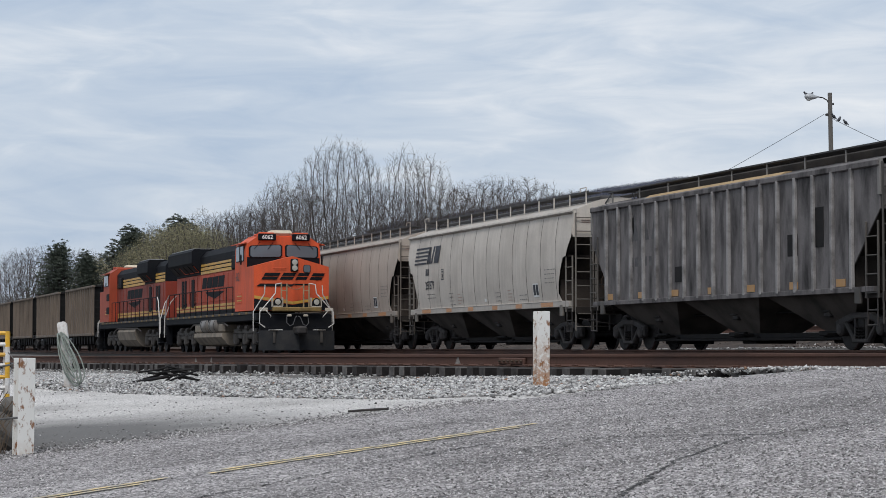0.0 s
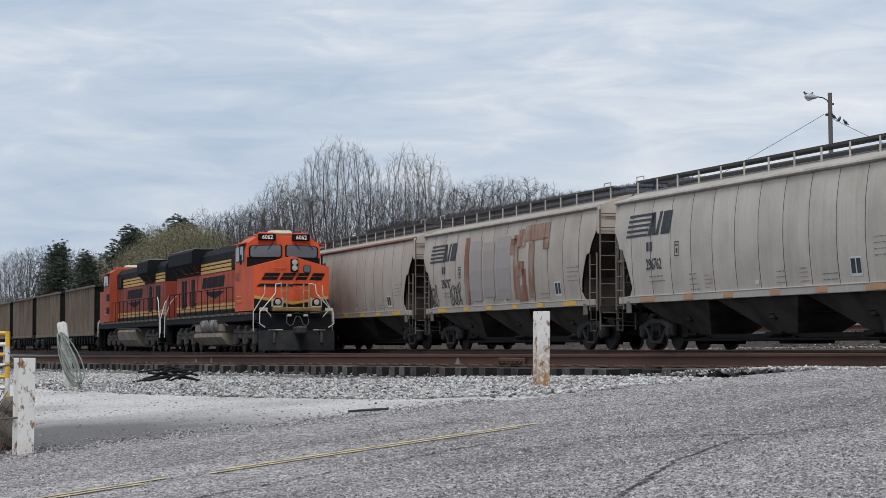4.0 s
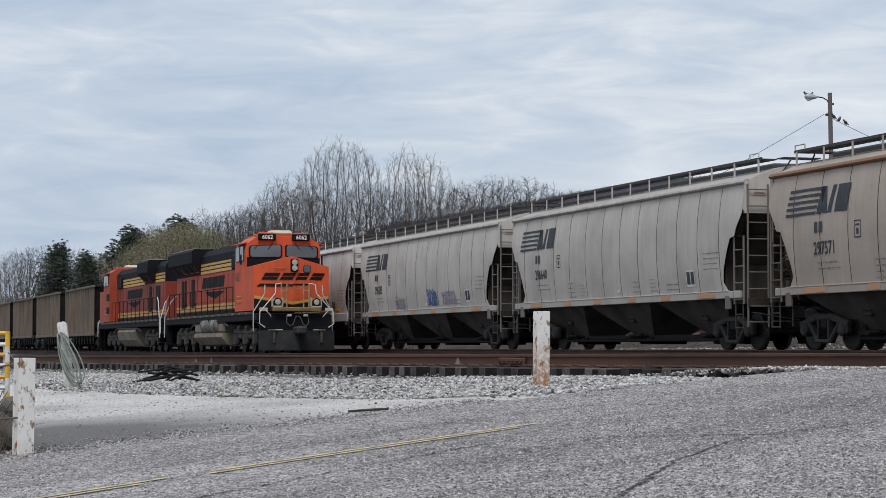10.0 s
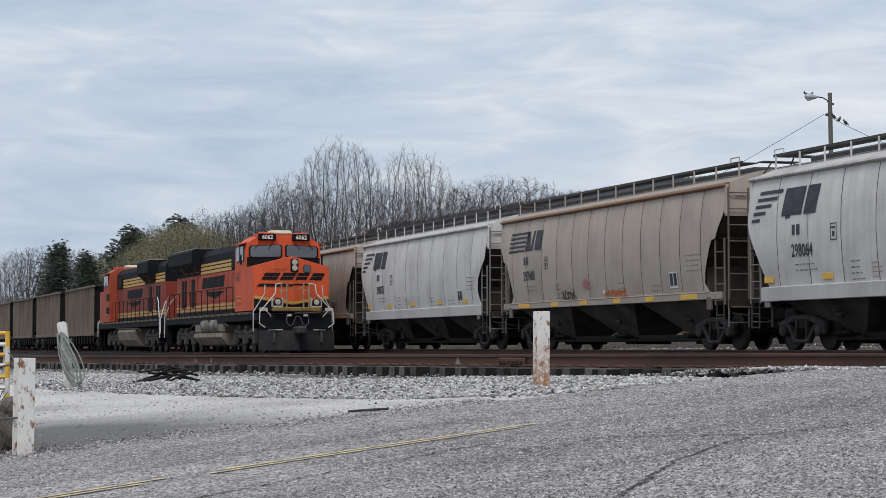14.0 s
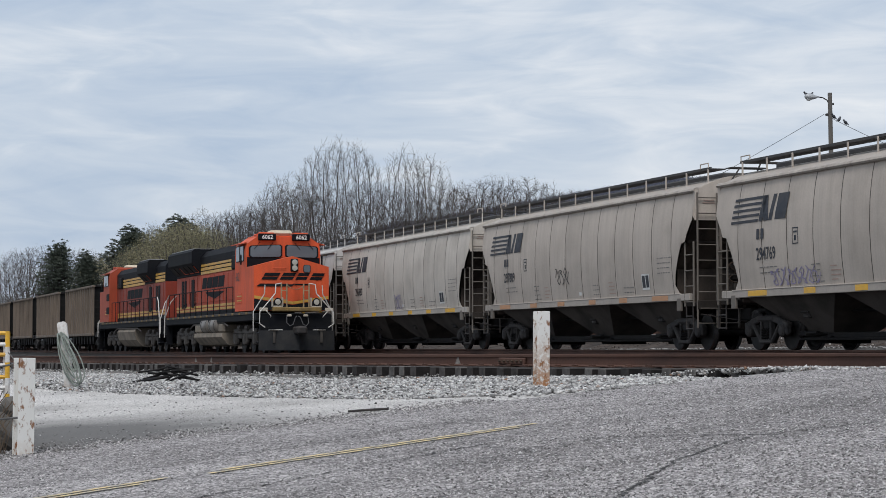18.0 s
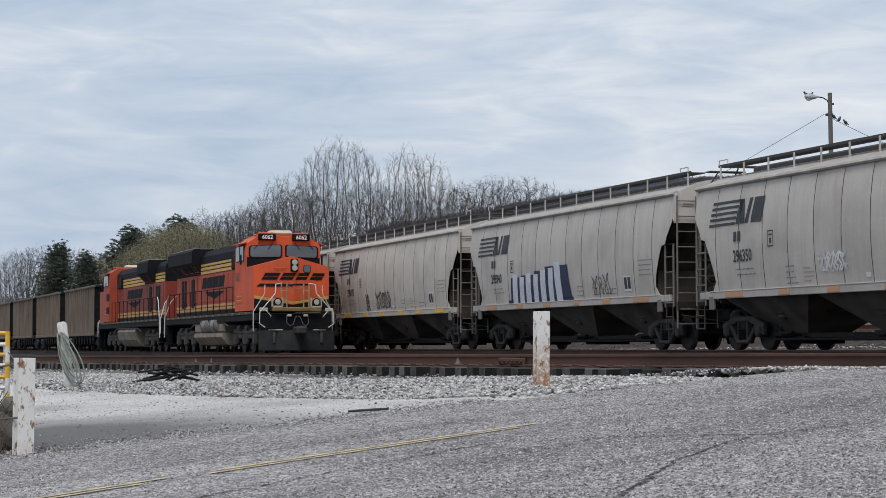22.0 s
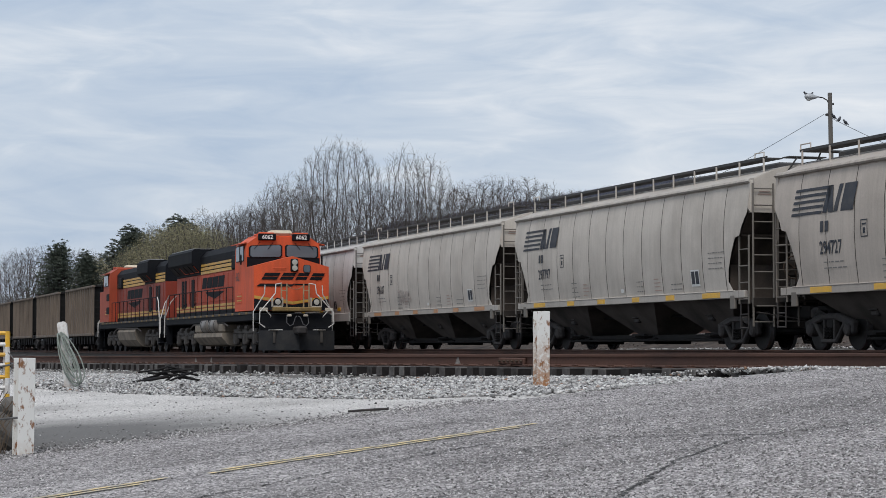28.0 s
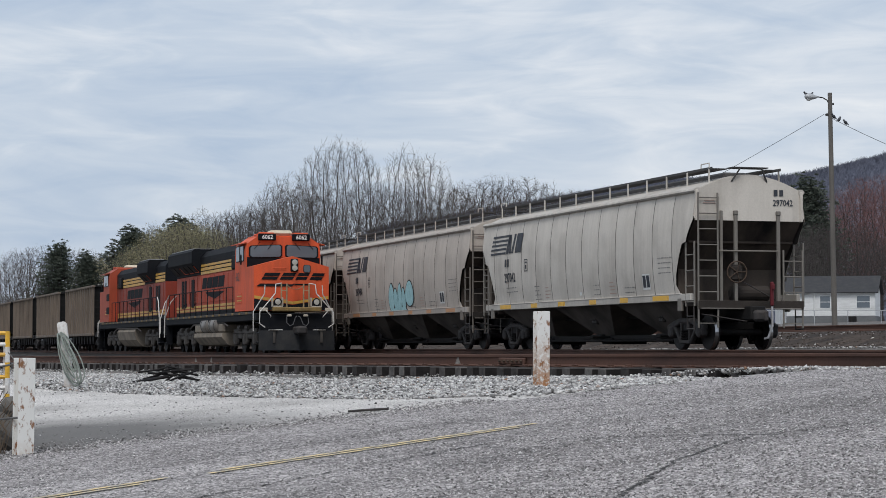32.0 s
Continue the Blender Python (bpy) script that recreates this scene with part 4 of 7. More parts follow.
def bubble(number, u, z, ru, rz, lean, rim, reach=8.43):
    """A rounded sprayed shape with a dark rim."""
    for name, mat, k, lift, lbl in (("spray_rim", SPRAY_BLACK, rim, 0.024, "dark outline of a sprayed piece"), ("spray_fill", SPRAY_TEAL, 0.0, 0.030, "pale blue sprayed bubble")):
        ring = []
        for i in range(18):
            a = 2 * math.pi * i / 18
            v = (rz + k) * math.sin(a)
            ring.append((u + (ru + k) * math.cos(a) * (1 - 0.18 * math.sin(a)) + lean * v, z + v))
        part(name, Shape().add([(-half_width(v) - lift, reach - q, v) for q, v in ring], [tuple(range(18))]), mat, number_of(number), lbl)


for u, z, ru, rz, lean in ((7.45, 1.95, 0.36, 0.52, 0.1), (8.05, 1.85, 0.30, 0.42, -0.1), (8.55, 1.95, 0.28, 0.50, 0.15), (9.05, 1.85, 0.26, 0.42, 0.0), (9.85, 2.05, 0.52, 0.46, 0.1), (8.4, 1.46, 1.0, 0.12, 0.0)):
    bubble("297486", u, z, ru, rz, lean, 0.045)

# marker box and number on the last car's end
tail = TRAIN[-1]
part("marker_box", Shape().box(0.42, -8.85, 1.42, 0.09, 0.10, 0.62, 0.03).box(0.42, -8.93, 1.6, 0.09, 0.05, 0.16, 0.03), sprayed("red_marker", (0.12, 0.02, 0.025)), tail, "red end-of-train marker on the coupler")
part("tail_hose", Shape().pipe([(0.42, -8.85, 1.1), (0.40, -8.9, 0.6), (0.3, -8.85, 0.3), (0.22, -8.8, 0.28)], 0.03, 6), sprayed("grey_hose", (0.35, 0.35, 0.36)), tail, "grey air hose")
pts, fs = letters("297042", 0.22, 0.86)
part("end_number", Shape().add([(0.66 + u, -8.445, 3.70 + v) for u, v in pts], fs), MARK, tail, "dark stencilled number")
for u in (0.68, 0.84):
    part("owner_mark", Shape().box(u + 0.06, -8.445, 4.03, 0.11, 0.006, 0.16, 0.002), MARK, tail)
GEAR = [o for car in TRAIN for o in car.children_recursive if o.data == WHEELSET]
# ---- standing coal train ----
def loco_paint(name):
    m, n, l, b = material(name, 0.55)
    b.inputs["Specular IOR Level"].default_value = 0.12
    info = n.new("ShaderNodeObjectInfo")
    soot = ramp(n, l, tex_noise(n, l, 1.3, 6, (1, 0.8, 0.5)), [(0.40, grey(0.03)), (0.78, grey(0.4))])
    run = ramp(n, l, tex_noise(n, l, 5, 4, (1, 1.6, 0.12)), [(0.45, grey(0)), (0.78, grey(0.28))])
    fine = tex_noise(n, l, 35, 3)
    col = mixed(n, l, soot, info.outputs["Color"], (0.16, 0.055, 0.03))
    col = mixed(n, l, run, col, (0.12, 0.06, 0.045))
    col = mixed(n, l, 1.0, col, ramp(n, l, fine, [(0.3, grey(0.92)), (0.7, grey(1.06))]), "MULTIPLY")
    l.new(col, b.inputs["Base Color"])
    return m


ORANGE = loco_paint("orange_loco_paint")
LOCO_BLACK = worn("black_loco_paint", (0.0085, 0.0095, 0.0125), (0.02, 0.019, 0.018), 0.5, 1.5, 0.7)
LOCO_BLACK.node_tree.nodes["Principled BSDF"].inputs["Specular IOR Level"].default_value = 0.1
STRIPE = worn("yellow_stripe", (0.60, 0.33, 0.05), (0.2, 0.12, 0.05), 0.6, 2, 0.5)
WORN_YELLOW = worn("worn_yellow_steel", (0.25, 0.165, 0.06), (0.09, 0.065, 0.045), 0.8, 4, 0.7)
TANK = worn("dusty_tank", (0.24, 0.205, 0.165), (0.07, 0.06, 0.05), 0.7, 1.5, 0.8)
WORN_CREAM = worn("worn_cream_steel", (0.36, 0.27, 0.16), (0.12, 0.09, 0.07), 0.7, 5, 0.6)
HOSE_GREY = worn("grey_hose_rubber", (0.11, 0.11, 0.115), (0.04, 0.04, 0.04), 0.5, 6, 0.6)
RESERVOIR = worn("dusty_reservoir", (0.17, 0.15, 0.13), (0.07, 0.06, 0.055), 0.6, 2, 0.45)
AHEAD = pose(0, -0.6, 0)
RAIL_WHITE = worn("white_handrail", (0.62, 0.60, 0.57), (0.3, 0.25, 0.2), 0.5, 5, 0.5)
PLOW = worn("scuffed_plow", (0.022, 0.023, 0.026), (0.05, 0.047, 0.044), 0.7, 2.5, 0.7)
DUST_FRAME = worn("dusty_loco_frame", (0.06, 0.054, 0.05), (0.13, 0.115, 0.10), 0.7, 3, 0.8)
LAMP_CASE = worn("lamp_case", (0.48, 0.43, 0.36), (0.2, 0.15, 0.1), 0.4, 6, 0.5)
ROOF_CREAM = worn("cream_cover", (0.60, 0.52, 0.40), (0.3, 0.25, 0.18), 0.5, 4, 0.6)
GLASS, gn, gl, gb = material("dark_cab_glass", 0.06)
# base colour lifted a little in place of sky reflected in the panes
gb.inputs["Base Color"].default_value = (0.10, 0.12, 0.14, 1)
gb.inputs["Specular IOR Level"].default_value = 0.9
LENS, en, el_, eb = material("lit_lamp", 0.2)
eb.inputs["Base Color"].default_value = (0.32, 0.31, 0.29, 1)
eb.inputs["Metallic"].default_value = 0.5
eb.inputs["Emission Color"].default_value, eb.inputs["Emission Strength"].default_value = (1, 0.93, 0.8, 1), 0.12


def loco_truck(parent, y):
    t = part("truck", Shape().box(0, 0, 0.75, 2.0, 3.9, 0.3, 0.05), STEEL_DARK, parent, m=pose(0, y, 0))
    for sg in (-1, 1):
        s = Shape().box(sg * 1.12, 0, 0.88, 0.18, 4.3, 0.22, 0.04)
        for dy in (-1.85, 0, 1.85):
            s.box(sg * 1.13, dy, 0.55, 0.22, 0.42, 0.5, 0.06)
            for q in (-0.36, 0.36):
                s.rod((sg * 1.14, dy + q, 0.42), (sg * 1.14, dy + q, 0.82), 0.085, 8)
        for dy in (-0.92, 0.92):
            s.box(sg * 1.12, dy, 0.68, 0.16, 0.9, 0.22, 0.05)
        part("side_frame", s, DUST_FRAME, t, "dusty cast side frame")
        part("brake_cylinder", Shape().rod((sg * 1.2, -0.95, 1.02), (sg * 1.2, -0.45, 1.02), 0.12, 10).rod((sg * 1.2, 0.5, 1.02), (sg * 1.2, 1.0, 1.02), 0.12, 10), DUST_FRAME, t)
    for dy in (-1.85, 0, 1.85):
        part("wheelset", LOCO_WHEEL, WHEEL, t, m=pose(0, dy, 0.53))


def big_wheel():
    s = Shape()
    for sg in (-1, 1):
        prof = [(-0.075, 0.46), (-0.068, 0.53), (0.03, 0.535), (0.045, 0.56), (0.062, 0.56), (0.065, 0.47), (0.03, 0.4), (0.02, 0.25), (0.05, 0.2)]
        s.lathe([(-sg * p, r) for p, r in prof], sg * 0.75, 24)
    s.lathe([(-1.1, 0.1), (1.1, 0.1)], 0, 10)
    return s.mesh("wheelset", WHEEL)


LOCO_WHEEL = big_wheel()


def window(parent, name, pts, out, label):
    """A pane with a rubber gasket; pts are the corners, out the way it faces."""
    o, c = Vector(out), sum((Vector(p) for p in pts), Vector()) / len(pts)
    gasket, glass = Shape(), Shape()
    grown = [c + (Vector(p) - c) * 1.10 for p in pts]
    n = len(pts)
    gasket.add([p + o * 0.004 for p in grown] + [p + o * 0.03 for p in grown], [tuple(range(n, 2 * n)), tuple(range(n))] + [(i, (i + 1) % n, n + (i + 1) % n, n + i) for i in range(n)])
    glass.add([Vector(p) + o * 0.02 for p in pts] + [Vector(p) + o * 0.036 for p in pts], [tuple(range(n, 2 * n)), tuple(range(n))] + [(i, (i + 1) % n, n + (i + 1) % n, n + i) for i in range(n)])
    w = part(name, gasket, LOCO_BLACK, parent, label)
    part("pane", glass, GLASS, w)


def stanchions(parent, x, y0, y1, n, mat, z0=1.62, z1=2.72):
    part("handrail", Shape().rod((x, y0, z1), (x, y1, z1), 0.022, 6), mat, parent)
    post = Shape().rod((0, 0, 0), (0, 0, z1 - z0), 0.02, 6).mesh("handrail_post", mat)
    for i in range(n):
        part("handrail_post", post, mat, parent, m=pose(x, y0 + (y1 - y0) * i / (n - 1), z0))


def locomotive(number, m, paint, label, front_lights, wing_y):
    lo = thing("locomotive", m, label, "locomotive", "locomotives")
    # frame and running gear
    part("frame", Shape().box(0, 11.1, 1.42, 3.0, 20.4, 0.30, 0.03), LOCO_BLACK, lo)
    part("walkway_edge", Shape().box(-1.52, 11.3, 1.58, 0.03, 19.4, 0.10, 0.01).box(1.52, 11.3, 1.58, 0.03, 19.4, 0.10, 0.01), DUST_FRAME, lo)
    if number:
        tank = [(-1.50, 0.84), (-1.54, 0.66), (-1.25, 0.34), (-0.9, 0.26), (0.9, 0.26), (1.25, 0.34), (1.54, 0.66), (1.50, 0.84)]
        part("fuel_tank", Shape().prism(tank, 1, 7.6, 13.9), TANK, lo, "dusty grey fuel tank")
        for y0, y1 in ((7.6, 8.6), (12.6, 13.9)):
            part("tank_shoulder", Shape().box(0, (y0 + y1) / 2, 1.05, 2.98, y1 - y0, 0.46, 0.10), TANK, lo)
    else:
        tank = [(-1.40, 1.24), (-1.52, 1.05), (-1.42, 0.62), (-1.12, 0.30), (-0.8, 0.24), (0.8, 0.24), (1.12, 0.30), (1.42, 0.62), (1.52, 1.05), (1.40, 1.24)]
        part("fuel_tank", Shape().prism(tank, 1, 7.9, 13.9), TANK, lo, "smooth dusty fuel tank with a rounded belly")
    for sg in (-1, 1):
        if number:
            for y in (9.6, 11.5):
                res = part("air_reservoir", Shape().lathe([(-0.88, 0.08), (-0.84, 0.26), (-0.74, 0.37), (0.74, 0.37), (0.84, 0.26), (0.88, 0.08)], 0, 18, pose(sg * 1.22, y, 1.16, 0, 0, 90)), RESERVOIR, lo, "round steel air reservoir", smooth=True)
                for q in (-0.5, 0.5):
                    part("strap", Shape().lathe([(q - 0.03, 0.38), (q + 0.03, 0.38)], 0, 18, pose(sg * 1.22, y, 1.16, 0, 0, 90)), STEEL_GRIME, res)
        part("piping", Shape().pipe([(sg * 1.45, 6.6, 1.1), (sg * 1.45, 7.5, 1.25), (sg * 1.45, 14.4, 1.22), (sg * 1.4, 15.4, 1.05)], 0.04, 6), DUST_FRAME, lo)
    for y in (4.5, 17.7):
        loco_truck(lo, y)
    # front: plow, coupler, anticlimber, steps
    part("snow_plow", Shape().prism([(-1.52, 0.95), (0, 0.55), (1.52, 0.95), (1.52, 1.02), (0, 0.63), (-1.52, 1.02)], 2, 0.10, 0.88), PLOW, lo, "scuffed black steel snow plow", m=AHEAD)
    for x in (-0.95, 0.95):
        part("plow_hinge", Shape().box(x, 0.76, 0.62, 0.10, 0.06, 0.46, 0.015).box(x, 0.72, 0.88, 0.30, 0.05, 0.05, 0.012), DUST_FRAME, lo, m=AHEAD)
        part("plow_step", Shape().box(x, 0.86, 0.99, 0.46, 0.16, 0.04, 0.012), LOCO_BLACK, lo, m=AHEAD)
    for i in range(14):
        for sg in (-1, 1):
            part("sill_reflector", SILL_MARK, WORN_YELLOW, lo, m=pose(sg * 1.54, 2.6 + 1.38 * i, 1.58))
    part("pilot", Shape().box(0, 1.15, 1.15, 2.9, 0.14, 0.75, 0.02), LOCO_BLACK, lo, m=AHEAD)
    part("coupler", Shape().box(0, 0.55, 0.88, 0.4, 0.7, 0.3, 0.06).box(0, 0.15, 0.88, 0.42, 0.34, 0.34, 0.08), STEEL_GRIME, lo, "grimy knuckle coupler", m=AHEAD)
    part("anticlimber", Shape().box(0, 0.98, 1.71, 1.95, 0.30, 0.17, 0.03).box(-0.42, 0.82, 1.71, 0.10, 0.05, 0.12, 0.01).box(0.42, 0.82, 1.71, 0.10, 0.05, 0.12, 0.01), WORN_YELLOW, lo, "worn yellow anticlimber", m=AHEAD)
    for sg in (-1, 1):
        part("hose_bundle", Shape().pipe([(sg * 0.42, 0.9, 1.48), (sg * 0.44, 0.8, 1.18), (sg * 0.33, 0.74, 1.06), (sg * 0.20, 0.74, 1.12), (sg * 0.10, 0.78, 1.40), (sg * 0.03, 0.85, 1.44)], 0.017, 6), HOSE_GREY, lo, m=AHEAD)
        steps = Shape()
        for z in (0.42, 0.80, 1.18):
            steps.box(sg * 1.35, 1.35, z, 0.34, 0.5, 0.04, 0.01)
        steps.box(sg * 1.18, 1.35, 0.8, 0.04, 0.5, 1.1, 0.01)
        part("steps", steps, LOCO_BLACK, lo, m=AHEAD)
        part("front_handrail", Shape().pipe([(sg * 0.55, 1.28, 2.74), (sg * 0.80, 1.2, 2.70), (sg * 0.83, 1.12, 2.34), (sg * 1.48, 0.98, 1.60), (sg * 1.50, 0.96, 1.15), (sg * 1.28, 0.96, 1.0)], 0.024, 6), RAIL_WHITE, lo, "white bent handrail", m=AHEAD)
        part("step_handrail", Shape().pipe([(sg * 1.16, 1.5, 2.68), (sg * 1.18, 1.5, 2.32), (sg * 1.60, 1.62, 1.62), (sg * 1.60, 1.62, 0.85)], 0.022, 6), RAIL_WHITE, lo, "white bent handrail", m=AHEAD)
        for x in (0.34, 0.56):
            part("gate_post", Shape().box(sg * x, 1.25, 2.20, 0.055, 0.04, 1.06, 0.01), WORN_CREAM, lo, "worn cream gate post", m=AHEAD)
        for z in (2.10, 2.45):
            part("gate_rung", Shape().rod((sg * 0.34, 1.25, z), (sg * 0.56, 1.25, z), 0.016, 5), WORN_CREAM, lo, m=AHEAD)
        lamp = part("ditch_light", Shape().lathe([(-0.12, 0.12), (0.1, 0.16), (0.12, 0.145)], 0, 16, pose(sg * 0.78, 1.0, 2.0, 0, 0, -90)), LOCO_BLACK, lo, m=AHEAD)
        part("lens", Shape().lathe([(0.09, 0.13), (0.125, 0.11), (0.13, 0.02)], 0, 14, pose(sg * 0.78, 1.0, 2.0, 0, 0, -90)), LENS if front_lights else LAMP_CASE, lamp)
        part("lamp_shelf", Shape().box(sg * 0.78, 1.02, 1.82, 0.40, 0.3, 0.05, 0.01).box(sg * 0.58, 1.0, 2.0, 0.03, 0.26, 0.34, 0.01).box(sg * 0.98, 1.0, 2.0, 0.03, 0.26, 0.34, 0.01), LAMP_CASE, lo, m=AHEAD)
        part("pilot_lamp", Shape().box(sg * 0.33, 0.85, 1.46, 0.18, 0.14, 0.10, 0.03), LAMP_CASE, lo, m=AHEAD)
        part("grab_iron", Shape().pipe([(sg * 0.62, 0.90, 0.86), (sg * 0.62, 0.78, 0.90), (sg * 1.15, 0.86, 0.90), (sg * 1.15, 0.97, 0.86)], 0.016, 5), RAIL_WHITE, lo, m=AHEAD)
    chain = [(x, 1.19, 2.66 - 0.16 * (1 - (x / 0.34) ** 2)) for x in (-0.34, -0.2, -0.08, 0.08, 0.2, 0.34)]
    part("safety_chain", Shape().pipe(chain, 0.014, 5), WORN_CREAM, lo, m=AHEAD)
    for sg in (-1, 1):
        part("step_lamp", Shape().box(sg * 1.32, 1.02, 1.70, 0.34, 0.06, 0.14, 0.02), LAMP_CASE, lo, m=AHEAD)
        part("pilot_grab", Shape().pipe([(sg * 1.05, 0.98, 1.40), (sg * 1.05, 0.90, 1.44), (sg * 1.22, 0.90, 1.62), (sg * 1.22, 0.98, 1.66)], 0.018, 5), RAIL_WHITE, lo, m=AHEAD)
    # nose
    top = [(-1.53, 1.32, 3.43), (0, 1.10, 3.83), (1.53, 1.32, 3.43)]
    bot = [(-1.53, 1.28, 1.68), (0, 1.06, 1.68), (1.53, 1.28, 1.68)]
    back = [(-1.53, 2.74, 3.43), (0, 2.74, 3.83), (1.53, 2.74, 3.43)]
    part("nose", Shape().add(bot + top + back + [(-1.53, 2.74, 1.68), (1.53, 2.74, 1.68)], [(0, 1, 4, 3), (1, 2, 5, 4), (3, 4, 7, 6), (4, 5, 8, 7), (0, 3, 6, 9), (2, 10, 8, 5), (0, 9, 10, 2, 1)]), ORANGE, lo, "bright orange nose")
    for sg in (-1, 1):
        part("antiglare_panel", Shape().box(sg * 0.77, 2.708, 3.62, 1.46, 0.02, 0.44, 0.006), LOCO_BLACK, lo, "matt black anti-glare panel")

    def on_nose(u, z, lift=0.012):
        return (u, 1.06 + 0.22 * abs(u) / 1.53 + 0.04 * (z - 1.68) / 1.8 - lift, z)

    def nose_patch(name, rows, mat, lbl, lift=0.012):
        """Flat paint on the nose: outlines of (across, up)."""
        s = Shape()
        for row in rows:
            s.add([on_nose(u, z, lift) for u, z in row], [tuple(range(len(row)))])
        part(name, s, mat, lo, lbl)

    def leaning(u0, u1, z0, z1, sl=0.62):
        cuts = [u0] + ([0.0] if u0 < 0 < u1 else []) + [u1]
        return [[(a, z0), (b, z0), (b + sl * (z1 - z0), z1), (a + sl * (z1 - z0), z1)] for a, b in zip(cuts, cuts[1:])]
    strokes = []
    for u0, w in ((-1.24, 0.60), (-0.52, 0.50), (0.10, 0.46), (0.70, 0.50)):
        strokes += leaning(u0, u0 + w, 2.90, 3.015) + leaning(u0 + 0.09, u0 + w + 0.09, 3.05, 3.17)
    strokes += leaning(-1.44, -0.04, 2.63, 2.74, 1.4) + leaning(0.06, 0.62, 2.68, 2.74)
    nose_patch("emblem", strokes, LOCO_BLACK, "black slanted blocks over a thin bar", 0.030)
    for sg in (-1, 1):
        nose_patch("nose_stripe", [[(0, 1.92), (sg * 1.51, 2.16), (sg * 1.51, 2.27), (0, 2.03)]], STRIPE, "yellow stripe dipping to the middle")
        nose_patch("nose_skirt", [[(0, 1.69), (sg * 1.52, 1.69), (sg * 1.52, 2.14), (0, 1.90)]], LOCO_BLACK, "black skirt")
    door_at = ((0.18, 2.08), (0.95, 2.2), (0.95, 3.44), (0.18, 3.66))
    part("nose_door", Shape().add([on_nose(u, z, 0.018) for u, z in door_at] + [on_nose(u, z, 0.0) for u, z in door_at], [(0, 1, 2, 3), (0, 1, 5, 4), (1, 2, 6, 5), (2, 3, 7, 6), (3, 0, 4, 7)]), ORANGE, lo)
    window(lo, "door_window", [on_nose(u, z, 0.02) for u, z in ((0.50, 3.20), (0.68, 3.20), (0.73, 3.25), (0.73, 3.43), (0.68, 3.48), (0.50, 3.48), (0.45, 3.43), (0.45, 3.25))], (0, -1, 0), "small dark nose door window")
    part("headlight_case", Shape().box(0.06, 1.07, 3.47, 0.30, 0.14, 0.50, 0.03), LOCO_BLACK, lo, "dark headlight case")
    for z in (3.36, 3.59):
        part("headlight", Shape().lathe([(0.0, 0.115), (0.05, 0.11), (0.055, 0.02)], 0, 16, pose(0.06, 1.0, z, 0, 0, -90)), LENS if front_lights else LAMP_CASE, lo, "round headlight")
    part("nose_grab", Shape().pipe([on_nose(-0.75, 3.36, 0.0), on_nose(-0.75, 3.36, 0.07), on_nose(-0.28, 3.36, 0.07), on_nose(-0.28, 3.36, 0.0)], 0.014, 5), ORANGE, lo)
    # cab
    sec = [(-1.53, 1.68), (-1.53, 4.12), (-1.48, 4.40), (-1.08, 4.68), (1.08, 4.68), (1.48, 4.40), (1.53, 4.12), (1.53, 1.68)]
    part("cab", Shape().prism(sec, 1, 2.72, 4.9), ORANGE, lo, "orange crew cab")
    part("cab_roof_cap", Shape().box(0, 3.85, 4.70, 2.1, 2.0, 0.08, 0.03), ORANGE, lo)
    for sg in (-1, 1):
        window(lo, "windshield", [(sg * x, 2.70, z) for x, z in ((0.19, 3.87), (1.30, 3.85), (1.37, 3.91), (1.37, 4.22), (1.30, 4.29), (0.19, 4.34), (0.12, 4.28), (0.12, 3.93))], (0, -1, 0), "dark windshield")
        for x in (0.45, 1.0):
            part("wiper", Shape().rod((sg * x, 2.64, 4.44), (sg * (x + 0.22), 2.63, 4.16), 0.012, 5), LOCO_BLACK, lo)
        nb = part("number_board", Shape().box(sg * 0.70, 2.64, 4.66, 0.72, 0.20, 0.27, 0.03), LOCO_BLACK, lo, "black number board")
        part("board_hood", Shape().box(sg * 0.70, 2.80, 4.72, 0.62, 0.30, 0.26, 0.03), ORANGE, lo)
        if number:
            pts, fs = letters(number, 0.23, 0.98)
            w = max(p[0] for p in pts)
            part("board_number", Shape().add([(sg * 0.70 - w / 2 + u, 2.535, 4.58 + v) for u, v in pts], fs), MARK_WHITE, nb, "white figures")
            pts, fs = letters(number, 0.50, 0.75)
            part("cab_number", Shape().add([(sg * 1.536, (4.75 - u) if sg < 0 else (3.4 + u), 2.92 + v) for u, v in pts], fs), FADED, lo, "black cab number")
        window(lo, "side_window", [(sg * 1.53, y, z) for y, z in ((3.15, 3.72), (3.75, 3.72), (3.75, 4.30), (3.15, 4.30))], (sg, 0, 0), "cab side window")
        window(lo, "side_window", [(sg * 1.53, y, z) for y, z in ((3.92, 3.72), (4.55, 3.72), (4.55, 4.30), (3.92, 4.30))], (sg, 0, 0), "cab side window")
        part("sunshade", Shape().box(0, 0, 0, 0.34, 1.8, 0.03, 0.01, pose(sg * 1.60, 3.8, 4.42, 0, sg * 16, 0)), ORANGE, lo)
        part("mirror", Shape().box(sg * 1.68, 3.05, 3.75, 0.05, 0.12, 0.42, 0.02), LOCO_BLACK, lo)
        if not number:
            for z in (3.05, 2.30):
                part("equipment_panel", Shape().box(sg * 1.54, 4.45, z, 0.03, 0.95, 0.40, 0.01), LOCO_BLACK, lo, "dark equipment panel")
        for i in range(5):
            part("louvre", Shape().box(sg * 1.54, 4.0, 2.02 + 0.09 * i, 0.02, 0.9, 0.05, 0.008), STRIPE if i % 2 else ORANGE, lo)
